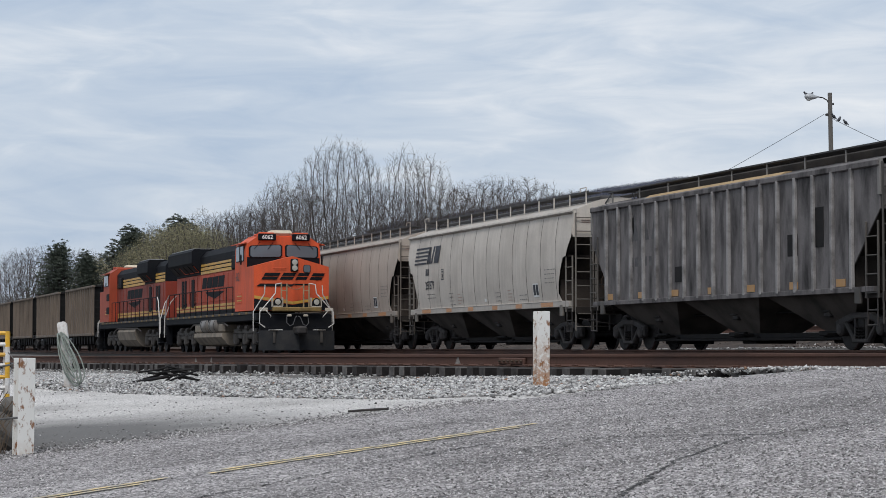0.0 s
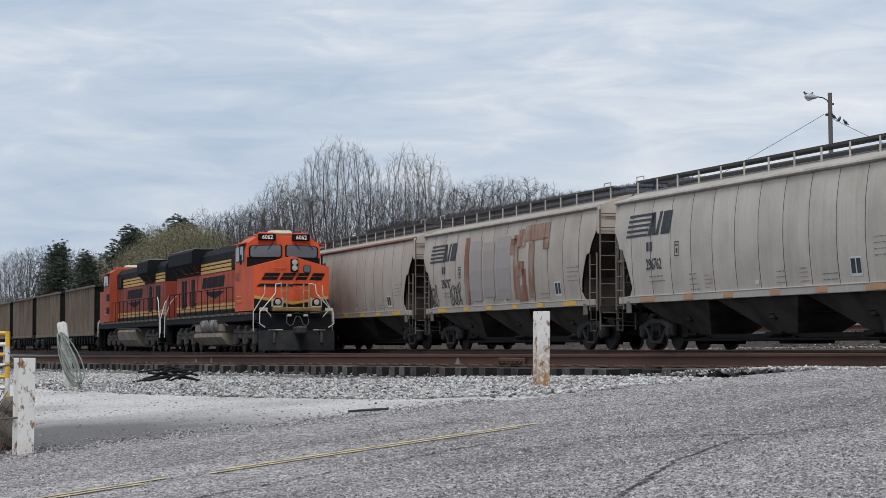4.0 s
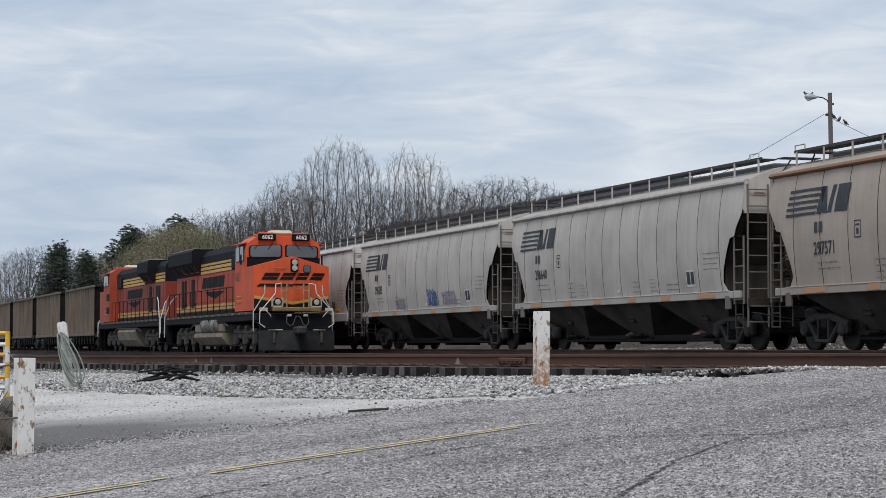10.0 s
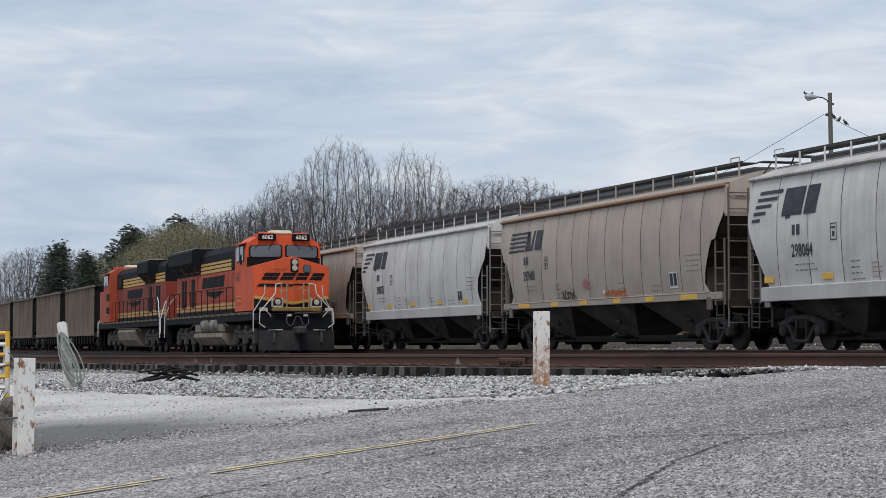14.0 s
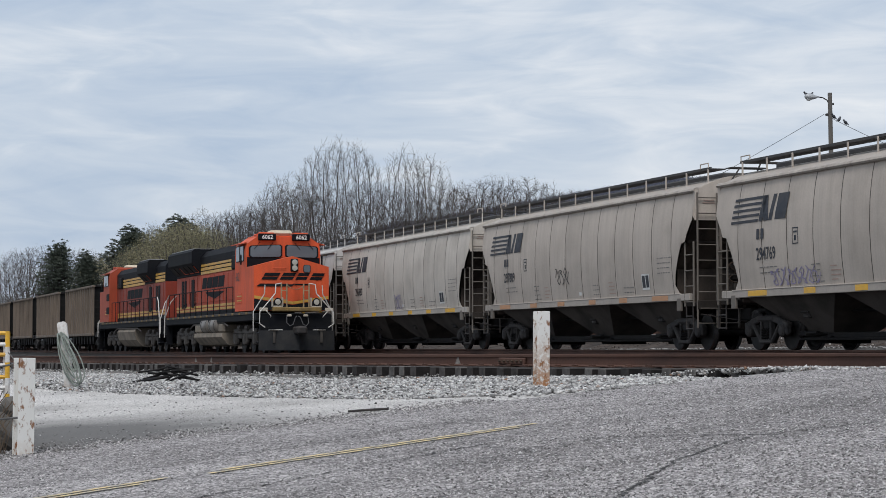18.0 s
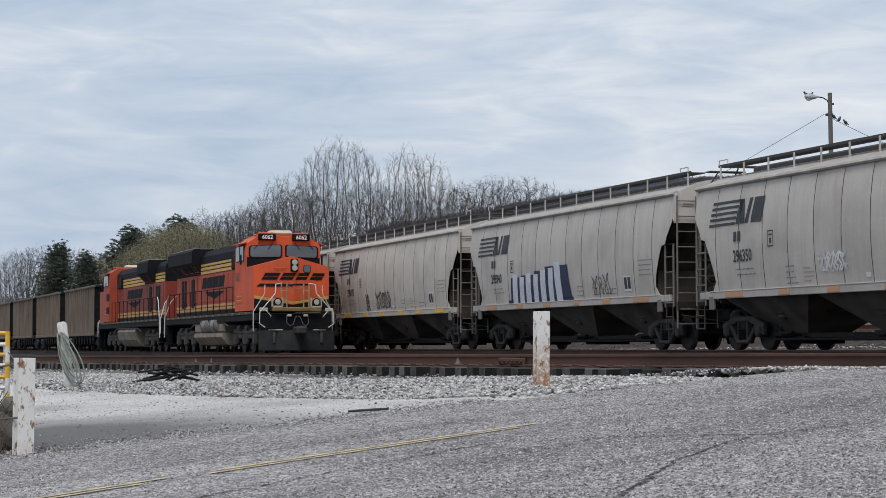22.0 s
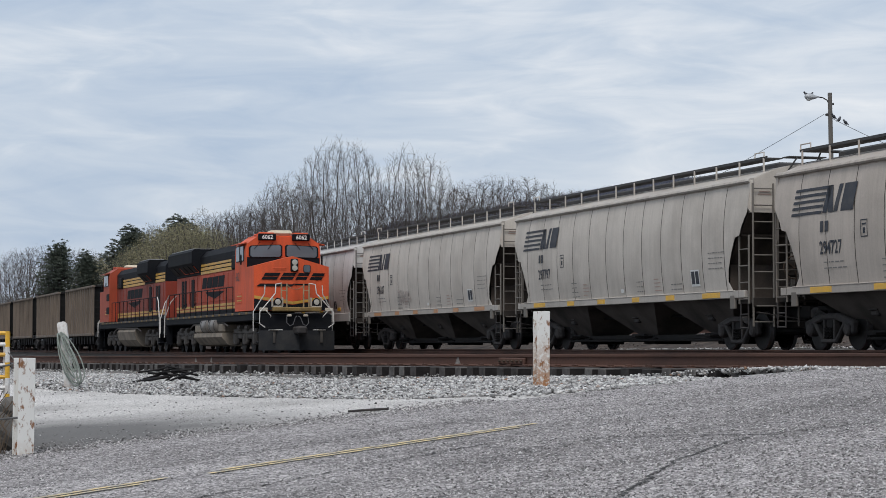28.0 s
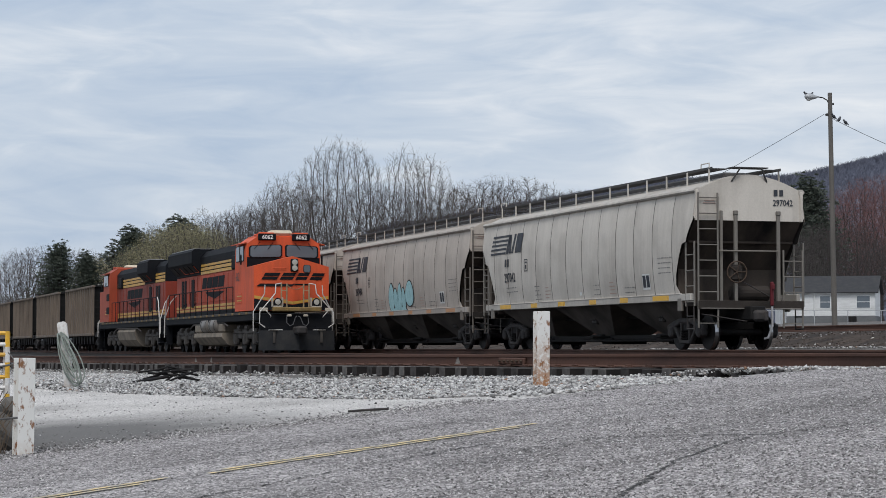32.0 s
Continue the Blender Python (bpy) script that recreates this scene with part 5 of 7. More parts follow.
    part("roof_cover", Shape().box(-0.05, 3.3, 4.84, 0.95, 0.9, 0.24, 0.11), ROOF_CREAM, lo, "cream roof cover")
    part("beacon", Shape().box(-0.80, 3.3, 4.77, 0.5, 0.6, 0.08, 0.03).box(0.80, 3.3, 4.77, 0.5, 0.6, 0.08, 0.03), ORANGE, lo)
    # hood
    hw = 1.08
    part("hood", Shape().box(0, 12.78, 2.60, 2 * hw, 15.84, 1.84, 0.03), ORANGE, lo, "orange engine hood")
    part("upper_hood", Shape().prism([(-hw, 3.53), (-hw, 4.30), (-0.85, 4.58), (0.85, 4.58), (hw, 4.30), (hw, 3.53)], 1, 4.86, 20.7), LOCO_BLACK, lo, "black upper hood")
    for sg in (-1, 1):
        for z, h in ((3.58, 0.13), (3.755, 0.13), (3.92, 0.10)):
            if not number:
                part("hood_stripe", Shape().box(sg * (hw + 0.012), (wing_y[1] + 20.6) / 2, z, 0.02, 20.6 - wing_y[1], h, 0.004), STRIPE, lo, "yellow hood stripe")
            part("hood_stripe", Shape().box(sg * (hw + 0.012), 9.9, z, 0.02, 9.3, h, 0.004), STRIPE, lo, "yellow hood stripe")
        part("hood_skirt", Shape().box(sg * (hw + 0.012), 13.0, 1.74, 0.02, 15.3, 0.20, 0.004), LOCO_BLACK, lo, "black skirt")
        for z in (1.92, 2.07):
            part("hood_stripe", Shape().box(sg * (hw + 0.012), 13.0, z, 0.02, 15.3, 0.10, 0.004), STRIPE, lo)
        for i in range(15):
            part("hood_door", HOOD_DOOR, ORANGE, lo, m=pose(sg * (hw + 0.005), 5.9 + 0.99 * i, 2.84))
        for y, w in ((16.4, 0.75), (18.3, 0.5), (19.0, 0.5)):
            part("intake_grille", Shape().box(sg * (hw + 0.02), y, 2.70, 0.04, w, 1.3, 0.02), LOCO_BLACK, lo, "dark intake grille")
        for y in [wing_y[0] + 0.6 + 1.3 * k for k in range(2 + bool(number))]:
            part("wing_panel", Shape().box(0, 0, 0, 0.025, 0.85, 0.40, 0.01, pose(sg * (hw + 0.19), y, 3.78, 0, sg * 44, 0)), ORANGE, lo, "orange panel under the radiator wing")
        side = Shape()
        for a, b in ((9.3, 10.55), (10.65, 11.85), (11.95, 13.1), (13.2, 14.2)):
            pts, fs = bar(a, 2.86, b + 0.02, 3.34, -0.5, 1)
            side.add([(sg * (hw + 0.03), (23.0 - u) if sg > 0 else u, z) for u, z in pts], fs)
        pts, fs = bar(9.2, 2.30, 13.4, 2.46, 0.0, 1)
        side.add([(sg * (hw + 0.03), u, z) for u, z in ((9.0, 2.66), (13.4, 2.70), (13.0, 2.56), (11.2, 2.36))], [(0, 1, 2, 3)])
        part("side_emblem", side, LOCO_BLACK, lo, "black slanted blocks over a thin bar")
        wing = [(sg * hw, 3.60), (sg * 1.52, 4.06), (sg * 1.52, 4.58), (sg * 1.40, 4.70), (sg * 0.5, 4.70), (sg * 0.5, 3.60)]
        part("radiator_wing", Shape().prism(wing, 1, wing_y[0], wing_y[1]), LOCO_BLACK, lo, "black overhanging radiator wing")
        part("radiator_screen", Shape().box(sg * 1.0, (wing_y[0] + wing_y[1]) / 2, 4.715, 0.8, wing_y[1] - wing_y[0] - 0.7, 0.03, 0.01), worn("pale_screen", (0.42, 0.42, 0.43), (0.2, 0.2, 0.2), 0.5, 3, 0.5, 0.5), lo, "pale radiator screen")
        for y in [wing_y[0] + 0.65 + 1.15 * k for k in range(int((wing_y[1] - wing_y[0] - 0.2) / 1.15))]:
            part("wing_grille", Shape().box(0, 0, 0, 0.02, 0.95, 0.42, 0.01, pose(sg * 1.32, y, 3.81, 0, sg * 45, 0)), STEEL_DARK, lo)
        stanchions(lo, sg * 1.47, 5.6, 20.6, 12, LOCO_BLACK)
        part("end_handrail", Shape().pipe([(sg * 1.47, 20.6, 2.72), (sg * 1.50, 21.1, 2.5), (sg * 1.52, 21.5, 1.7), (sg * 1.52, 21.6, 0.7)], 0.024, 6).pipe([(sg * 1.0, 21.3, 2.72), (sg * 1.25, 21.5, 2.4), (sg * 1.5, 21.7, 1.6), (sg * 1.5, 21.75, 0.9)], 0.024, 6), RAIL_WHITE, lo, "white bent handrail")
        part("rear_steps", Shape().box(sg * 1.35, 21.3, 0.45, 0.3, 0.4, 0.04, 0.01).box(sg * 1.35, 21.3, 0.85, 0.3, 0.4, 0.04, 0.01).box(sg * 1.35, 21.1, 0.9, 0.3, 0.04, 1.1, 0.01), LOCO_BLACK, lo)
    for y in (6.3, 7.6, 9.4, 11.0, 12.6, 14.2):
        part("roof_box", Shape().box(0, y, 4.56, 1.2, 1.0, 0.20, 0.05), LOCO_BLACK, lo)
    part("horn", Shape().rod((-0.4, 5.7, 4.5), (-0.4, 5.2, 4.5), 0.05, 8, 0.09), STEEL_DARK, lo)
    part("brake_blister", Shape().box(-hw - 0.06, 6.6, 3.8, 0.14, 1.3, 0.6, 0.05).box(hw + 0.06, 6.6, 3.8, 0.14, 1.3, 0.6, 0.05), LOCO_BLACK, lo)
    part("rear_coupler", Shape().box(0, 21.7, 0.88, 0.4, 0.9, 0.3, 0.06), STEEL_GRIME, lo)
    part("rear_pilot", Shape().box(0, 21.3, 1.1, 2.9, 0.14, 0.8, 0.02), LOCO_BLACK, lo)
    for o in lo.children_recursive:
        o.color = (*paint, 1)
        # duller hood colour carries its grime and the weaker light on its sides
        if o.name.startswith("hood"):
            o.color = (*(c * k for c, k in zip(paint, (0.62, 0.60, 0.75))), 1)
    return lo


SILL_MARK = Shape().box(0, 0, 0, 0.012, 0.34, 0.08, 0.003).mesh("sill_reflector", WORN_YELLOW)
HOOD_DOOR = Shape().box(0, 0, 0, 0.03, 0.86, 1.2, 0.012).mesh("hood_door", ORANGE)
FRONT_Y = 80.7
locomotive("6062", pose(COAL_X, FRONT_Y, COAL_Z), (0.68, 0.108, 0.042), "bright orange and black diesel locomotive at the train's head", True, (14.6, 20.7))
locomotive("", pose(COAL_X, FRONT_Y + 44.6, COAL_Z, 0, 0, 180), (0.40, 0.075, 0.04), "faded red-orange diesel locomotive coupled cab trailing", False, (14.6, 17.9))

# ---- coal cars ----
COAL_PAINT = worn("dusty_coal_car_paint", (0.172, 0.138, 0.110), (0.06, 0.048, 0.04), 0.75, 1.4, 0.75, stretch=(1, 1, 0.25))
# near-black ends: the shade in the narrow gaps is put into the colour
COAL_END_SHADE = worn("coal_end_shade", (0.012, 0.0115, 0.012), (0.022, 0.02, 0.018), 0.6, 1.5, 0.85)
COAL = worn("coal", (0.02, 0.02, 0.021), (0.045, 0.045, 0.047), 0.5, 4, 0.8, bump=0.8)
RIB = Shape().prism([(-0.10, -0.06), (0.0, -0.09), (0.0, 0.09), (-0.10, 0.06)], 2, -1.42, 1.40).mesh("rib", COAL_PAINT)


def coal_car(m):
    car = thing("coal_car", m, "dusty brown ribbed steel coal car, loaded", "railway car", "coal cars")
    for sg in (-1, 1):
        part("side_sheet", Shape().box(sg * 1.42, 0, 2.42, 0.05, 12.7, 2.85, 0.01), COAL_PAINT, car)
        part("top_rail", Shape().box(sg * 1.46, 0, 3.88, 0.18, 12.8, 0.13, 0.02), COAL_PAINT, car)
        part("bottom_rail", Shape().box(sg * 1.46, 0, 1.0, 0.18, 12.8, 0.16, 0.02), COAL_PAINT, car)
        for i in range(13):
            part("rib", RIB, COAL_PAINT, car, m=pose(sg * 1.44, -6.15 + 12.3 * i / 12, 2.42, 0, 0, 0 if sg < 0 else 180))
    for e in (-1, 1):
        part("end_sheet", Shape().box(0, e * 6.2, 2.6, 2.8, 0.06, 2.5, 0.01).box(0, e * 6.3, 3.88, 2.7, 0.14, 0.13, 0.02), COAL_END_SHADE, car)
        part("end_ladder", ladder(-1.40, -0.95, e * 6.38, e * 6.38, 0.9, 3.8), COAL_END_SHADE, car)
        part("end_frame", Shape().box(0, e * 7.4, 0.98, 2.9, 0.5, 0.3, 0.02).box(0, e * 7.9, 0.86, 0.3, 0.6, 0.26, 0.05), STEEL_DARK, car)
    part("coal_load", Shape().prism([(-1.42, 3.65), (-0.9, 3.80), (0, 3.86), (0.9, 3.80), (1.42, 3.65), (1.42, 3.4), (-1.42, 3.4)], 1, -6.1, 6.1), COAL, car, "black coal")
    for i in range(8):
        y = -4.4 + 8.8 * i / 7
        part("door", Shape().prism([(y - 0.5, 0.95), (y + 0.5, 0.95), (y + 0.15, 0.42), (y - 0.15, 0.42)], 0, -1.2, 1.2), STEEL_DARK, car)
    for y in (-5.9, 5.9):
        t = part("truck", TRUCK_BOLSTER, STEEL_DARK, car, m=pose(0, y, 0))
        for sg in (-1, 1):
            part("side_frame", SIDE_FRAME, STEEL_GRIME, t, m=pose(sg * 1.0, 0, 0))
        for dy in (-0.89, 0.89):
            part("wheelset", WHEELSET, WHEEL, t, m=pose(0, dy, 0.457))
    return car


first_coal = coal_car(pose(COAL_X, FRONT_Y + 44.7 + 8.1, COAL_Z))
for i in range(1, 7):
    copy_thing(first_coal, pose(COAL_X, FRONT_Y + 44.7 + 8.1 + 16.2 * i, COAL_Z))
# ---- foreground: lot, stones, markings, posts ----
def lot_edge(y):
    """Where the paved lot ends towards the tracks."""
    if y < 24:
        return 7.2 + (24 - y) * 0.9
    return 7.2 - (y - 24) * 0.30 if y < 34 else 4.2 - (y - 34) * 0.12


LOT = worn("pale_worn_paving", (0.52, 0.498, 0.478), (0.27, 0.257, 0.243), 0.75, 0.40, 0.95, grain=55, vary=0.7, bump=0.4, seed=0)
nt, nl = LOT.node_tree.nodes, LOT.node_tree.links
clean = nt["Principled BSDF"].inputs["Base Color"].links[0].from_socket
# the paving darkens round one spot, broken up by noise
dark_spot_at = nt.new("ShaderNodeMapping")
dark_spot_at.vector_type = "TEXTURE"
dark_spot_at.inputs["Location"].default_value, dark_spot_at.inputs["Scale"].default_value = (2.2, 22.6, -0.8), (4.2, 4.0, 3)
dark_spot_co, dark_spot = nt.new("ShaderNodeTexCoord"), nt.new("ShaderNodeTexGradient")
dark_spot.gradient_type = "SPHERICAL"
nl.new(dark_spot_co.outputs["Object"], dark_spot_at.inputs["Vector"])
nl.new(dark_spot_at.outputs[0], dark_spot.inputs["Vector"])
patchy = mixed(nt, nl, 0.45, dark_spot.outputs["Fac"], tex_noise(nt, nl, 1.1, 6, rough=0.7), "OVERLAY")
nl.new(mixed(nt, nl, ramp(nt, nl, patchy, [(0.03, grey(0)), (0.6, grey(0.95))]), clean, (0.125, 0.121, 0.117)), nt["Principled BSDF"].inputs["Base Color"])
l_me = sheet("lot", [-30 + 0.3 * i for i in range(130)], [18.0 + 0.3 * i for i in range(64)], lambda x, y: paved_z(x, y) - 0.012, lambda x, y: x < lot_edge(y) + 0.12 * math.sin(y * 7) and y > road_edge(x) - 1.0 and x > -24)
l_me.materials.append(LOT)
tagged(new("lot", l_me), "pale worn paved lot beside the road", "pavement", kind="structure")


def heap(name, pts, sizes, mat, label, category, squash=0.7, seed=3):
    """Crushed stones, each an uneven eight-sided lump, as one mesh."""
    rng = np.random.default_rng(seed)
    n = len(pts)
    base = np.array([(1, 0, 0), (-1, 0, 0), (0, 1, 0), (0, -1, 0), (0, 0, 1), (0, 0, -1)], float)
    v = base[None] * (0.7 + 0.6 * rng.random((n, 6, 1))) + rng.normal(0, 0.26, (n, 6, 3))
    q = rng.normal(size=(n, 4))
    q /= np.linalg.norm(q, axis=1)[:, None]
    w, x, y, z = q.T
    rot = np.stack([1 - 2 * (y * y + z * z), 2 * (x * y - z * w), 2 * (x * z + y * w), 2 * (x * y + z * w), 1 - 2 * (x * x + z * z), 2 * (y * z - x * w), 2 * (x * z - y * w), 2 * (y * z + x * w), 1 - 2 * (x * x + y * y)], 1).reshape(n, 3, 3)
    v = np.einsum("nij,nkj->nki", rot, v)
    v[:, :, 2] *= squash
    v = v * np.asarray(sizes)[:, None, None] + np.asarray(pts)[:, None, :]
    tri = np.array([(0, 2, 4), (2, 1, 4), (1, 3, 4), (3, 0, 4), (2, 0, 5), (1, 2, 5), (3, 1, 5), (0, 3, 5)])
    f = (tri[None] + 6 * np.arange(n)[:, None, None]).reshape(-1, 3)
    me = bpy.data.meshes.new(name)
    me.vertices.add(n * 6)
    me.vertices.foreach_set("co", v.reshape(-1))
    me.loops.add(f.size)
    me.loops.foreach_set("vertex_index", f.reshape(-1))
    me.polygons.add(len(f))
    me.polygons.foreach_set("loop_start", np.arange(len(f)) * 3)
    me.update(calc_edges=True)
    me.materials.append(mat)
    return tagged(new(name, me), label, category, kind="stuff")


STONE, sn, sl_, sb = material("crushed_limestone", 0.9)
geo = sn.new("ShaderNodeNewGeometry")
st = ramp(sn, sl_, geo.outputs["Random Per Island"], [(0.0, (0.07, 0.067, 0.066)), (0.22, (0.28, 0.272, 0.266)), (0.6, (0.48, 0.47, 0.46)), (0.95, (0.72, 0.708, 0.69)), (1.0, (0.25, 0.15, 0.10))])
sl_.new(mixed(sn, sl_, 1.0, st, ramp(sn, sl_, tex_noise(sn, sl_, 60, 3), [(0.3, grey(0.8)), (0.7, grey(1.15))]), "MULTIPLY"), sb.inputs["Base Color"])
GRAIN, qn, ql, qb = material("asphalt_stone", 0.9)
geo2 = qn.new("ShaderNodeNewGeometry")
ql.new(ramp(qn, ql, geo2.outputs["Random Per Island"], [(0.0, (0.07, 0.066, 0.065)), (0.35, (0.19, 0.18, 0.178)), (0.7, (0.36, 0.342, 0.338)), (1.0, (0.66, 0.634, 0.628))]), qb.inputs["Base Color"])
rng = np.random.default_rng(11)
pts, sizes = [], []
while len(pts) < 85000:
    y = 20.5 + 48 * rng.random() ** 1.5
    lo, hi = max(lot_edge(y) - 0.15, -2), near_rail_x(y) - 0.55
    x = lo + (hi - lo + 0.1) * rng.random()
    if y < road_edge(x) + 0.1:
        continue
    pts.append((x, y, ground_z(x, y) + 0.012 + 0.03 * rng.random()))
    sizes.append(0.013 + 0.022 * rng.random() ** 1.9)
for _ in range(12000):                      # stones between the rails and among the tie ends
    y = 20.5 + 40 * rng.random() ** 1.4
    x = near_rail_x(y) - 0.55 + 0.5 * rng.random()
    pts.append((x, y, near_rail_z(y) - 0.23 - 0.22 * step(y, 23.5, 31) + 0.06 * rng.random()))
    sizes.append(0.014 + 0.022 * rng.random() ** 1.5)
for _ in range(70):                         # larger pale stones by the road
    x = 7.5 + 5 * rng.random()
    y = road_edge(x) + 0.15 + 0.8 * rng.random()
    if x < near_rail_x(y) - 0.5:
        pts.append((x, y, ground_z(x, y) + 0.04))
        sizes.append(0.028 + 0.02 * rng.random())
heap("ballast", pts, sizes, STONE, "pale grey crushed-stone ballast below the rails", "gravel")
pts, sizes = [], []
for _ in range(15000):                      # loose chippings along the road's edge
    x = -6 + 13.5 * rng.random()
    y = road_edge(x) - 0.30 + abs(rng.normal(0, 0.65)) + 0.09 * math.sin(x)
    pts.append((x, y, paved_z(x, y) - 0.002))
    sizes.append(0.006 + 0.010 * rng.random() ** 3)
for _ in range(3000):                       # fine grit on the lot
    y = 20 + 16 * rng.random()
    x = -3 + (lot_edge(y) + 3) * rng.random()
    if y > road_edge(x):
        pts.append((x, y, paved_z(x, y) - 0.010))
        sizes.append(0.006 + 0.010 * rng.random() ** 2)
heap("chippings", pts, sizes, GRAIN, "loose grey chippings along the road edge", "gravel", seed=5)


pts, sizes = [], []
while len(pts) < 80000:                     # stone grain standing proud of the worn asphalt
    d = 9.0 + 18 * rng.random() ** 1.25
    aside = -0.23 + 0.46 * rng.random()
    x, y = plan(aside * d, d)
    if rng.random() < 0.40 + 0.6 * step(aside, -0.12, 0.06) and y < road_edge(x) - 0.1 and x < near_rail_x(y) - 0.3:
        pts.append((x, y, paved_z(x, y)))
        sizes.append(0.004 + 0.0072 * rng.random() ** 2)
heap("asphalt_grain", pts, sizes, GRAIN, "pale stone grain in the worn asphalt", "gravel", 0.8, 7)


def ribbon(name, path, width, lift, mat, jag=0.0, seed=1, step_len=0.12):
    """A thin strip laid along the road."""
    rnd, vs, fs = random.Random(seed), [], []
    line = []
    for (x0, y0), (x1, y1) in zip(path, path[1:]):
        n = max(1, int(math.hypot(x1 - x0, y1 - y0) / step_len))
        line += [(x0 + (x1 - x0) * k / n, y0 + (y1 - y0) * k / n) for k in range(n)]
    line.append(path[-1])
    for k, (x, y) in enumerate(line):
        a, b = line[max(0, k - 1)], line[min(len(line) - 1, k + 1)]
        dx, dy = b[0] - a[0], b[1] - a[1]
        ln = math.hypot(dx, dy) or 1
        nx, ny = -dy / ln, dx / ln
        off, w = rnd.uniform(-jag, jag), width * (rnd.uniform(0.4, 1.3) if jag else 1.0)
        for sg in (-0.5, 0.5):
            px, py = x + nx * (off + sg * w), y + ny * (off + sg * w)
            vs.append((px, py, paved_z(px, py) + lift))
    fs = [(2 * k, 2 * k + 1, 2 * k + 3, 2 * k + 2) for k in range(len(line) - 1)]
    me = bpy.data.meshes.new(name)
    me.from_pydata(vs, [], fs)
    me.materials.append(mat)
    return new(name, me)


LINE_PAINT, ln_, ll_, lb_ = material("worn_yellow_line", 0.8)
wear = ramp(ln_, ll_, tex_noise(ln_, ll_, 9, 6, coord="Object", rough=0.75), [(0.44, grey(0)), (0.56, grey(1))])
ll_.new(mixed(ln_, ll_, wear, (0.70, 0.54, 0.29), (0.34, 0.315, 0.28)), lb_.inputs["Base Color"])
TAR = worn("crack_tar", (0.05, 0.048, 0.046), (0.12, 0.115, 0.11), 0.5, 3, 0.9)
for off, a, b in ((0.0, 1.2, 2.75), (0.0, 3.2, 6.25), (0.17, 1.0, 2.5), (0.17, 3.05, 6.0)):
    tagged(ribbon("yellow_line", [(a, 14.20 - off + 0.49 * a), (b, 14.20 - off + 0.49 * b)], 0.085, 0.008, LINE_PAINT), "worn yellow centre line on the asphalt", "road marking", "yellow lines")
CRACKS = [
    ([(6.51, 13.45), (6.07, 13.07), (5.38, 12.24), (4.91, 11.5), (4.28, 10.52), (3.9, 9.6)], 0.034),
    ([(2.6, 13.6), (3.57, 14.33), (4.34, 14.89), (5.25, 15.53), (5.64, 15.18), (6.25, 14.19), (6.55, 13.44), (7.1, 13.41), (7.6, 13.3)], 0.030),
    ([(4.4, 17.65), (4.84, 16.92), (5.41, 16.17)], 0.024), ([(8.05, 21.79), (8.74, 20.02)], 0.024),
    ([(4.52, 15.79), (5.1, 15.17), (5.16, 14.21)], 0.016), ([(7.6, 18.61), (8.6, 18.25), (9.65, 17.26)], 0.022),
    ([(2.6, 17.2), (4.0, 17.4), (5.8, 18.6), (7.4, 19.2)], 0.016), ([(2.2, 13.9), (3.6, 13.6), (5.0, 14.1)], 0.014)]
for i, (path, w) in enumerate(CRACKS):
    tagged(ribbon("road_crack", path, w * 0.85, 0.006, TAR, 0.03, i + 4, 0.07), "dark crack in the asphalt", "crack", "road cracks")

POST_WHITE, pn, pl_, pb = material("chipped_white_paint", 0.6)
chip = ramp(pn, pl_, tex_noise(pn, pl_, 14, 6, (1, 1, 0.5), rough=0.7), [(0.54, grey(0)), (0.62, grey(1))])
lowr = pn.new("ShaderNodeTexCoord")
sep = pn.new("ShaderNodeSeparateXYZ")
pl_.new(lowr.outputs["Object"], sep.inputs[0])
rise = ramp(pn, pl_, sep.outputs["Z"], [(0.0, grey(1)), (0.65, grey(0))])
rus = ramp(pn, pl_, tex_noise(pn, pl_, 26, 5, rough=0.7), [(0.40, grey(0)), (0.52, grey(1))])
pl_.new(mixed(pn, pl_, mixed(pn, pl_, 1.0, rise, rus, "MULTIPLY"), mixed(pn, pl_, chip, (0.70, 0.69, 0.66), (0.24, 0.12, 0.065)), (0.36, 0.16, 0.06)), pb.inputs["Base Color"])
CABLE = worn("grey_green_cable", (0.27, 0.30, 0.27), (0.12, 0.12, 0.1), 0.5, 8, 0.6)
GATE_YELLOW = worn("chipped_yellow_paint", (0.72, 0.40, 0.03), (0.25, 0.13, 0.06), 0.5, 9, 0.5)
GATE_WHITE = worn("chipped_white_tube", (0.68, 0.67, 0.65), (0.25, 0.13, 0.06), 0.5, 9, 0.5)
WIRE = worn("steel_wire", (0.12, 0.115, 0.11), (0.2, 0.19, 0.18), 0.5, 8, 0.5, 0.6)


def beam_post(x, y, z0, z1, w, turn, lean_x, lean_y, label, sunk=0.0):
    """A post of rolled H-section steel, painted white."""
    h = z1 - z0 + 0.3
    p = thing("steel_post", pose(x, y, z0 - sunk, lean_x, lean_y, turn), label, "post", "white posts")
    t, up = 0.014, h / 2 - 0.3 + sunk
    part("flange", Shape().box(0, -w / 2, up, w, t, h, 0.004), POST_WHITE, p)
    part("flange", Shape().box(0, w / 2, up, w, t, h, 0.004), POST_WHITE, p)
    part("web", Shape().box(0, 0, up - 0.002, t, w - t, h - 0.004, 0.003), POST_WHITE, p)
    return p


beam_post(8.98, 24.59, -0.43, 0.50, 0.165, -YAW + 14, -0.5, 0.6, "white-painted steel post rusting at the foot in ballast")
beam_post(2.19, 20.15, -0.95, -0.045, 0.16, -YAW + 28, 0, 0.5, "white-painted steel post with rust stains beside the lot", 0.5)
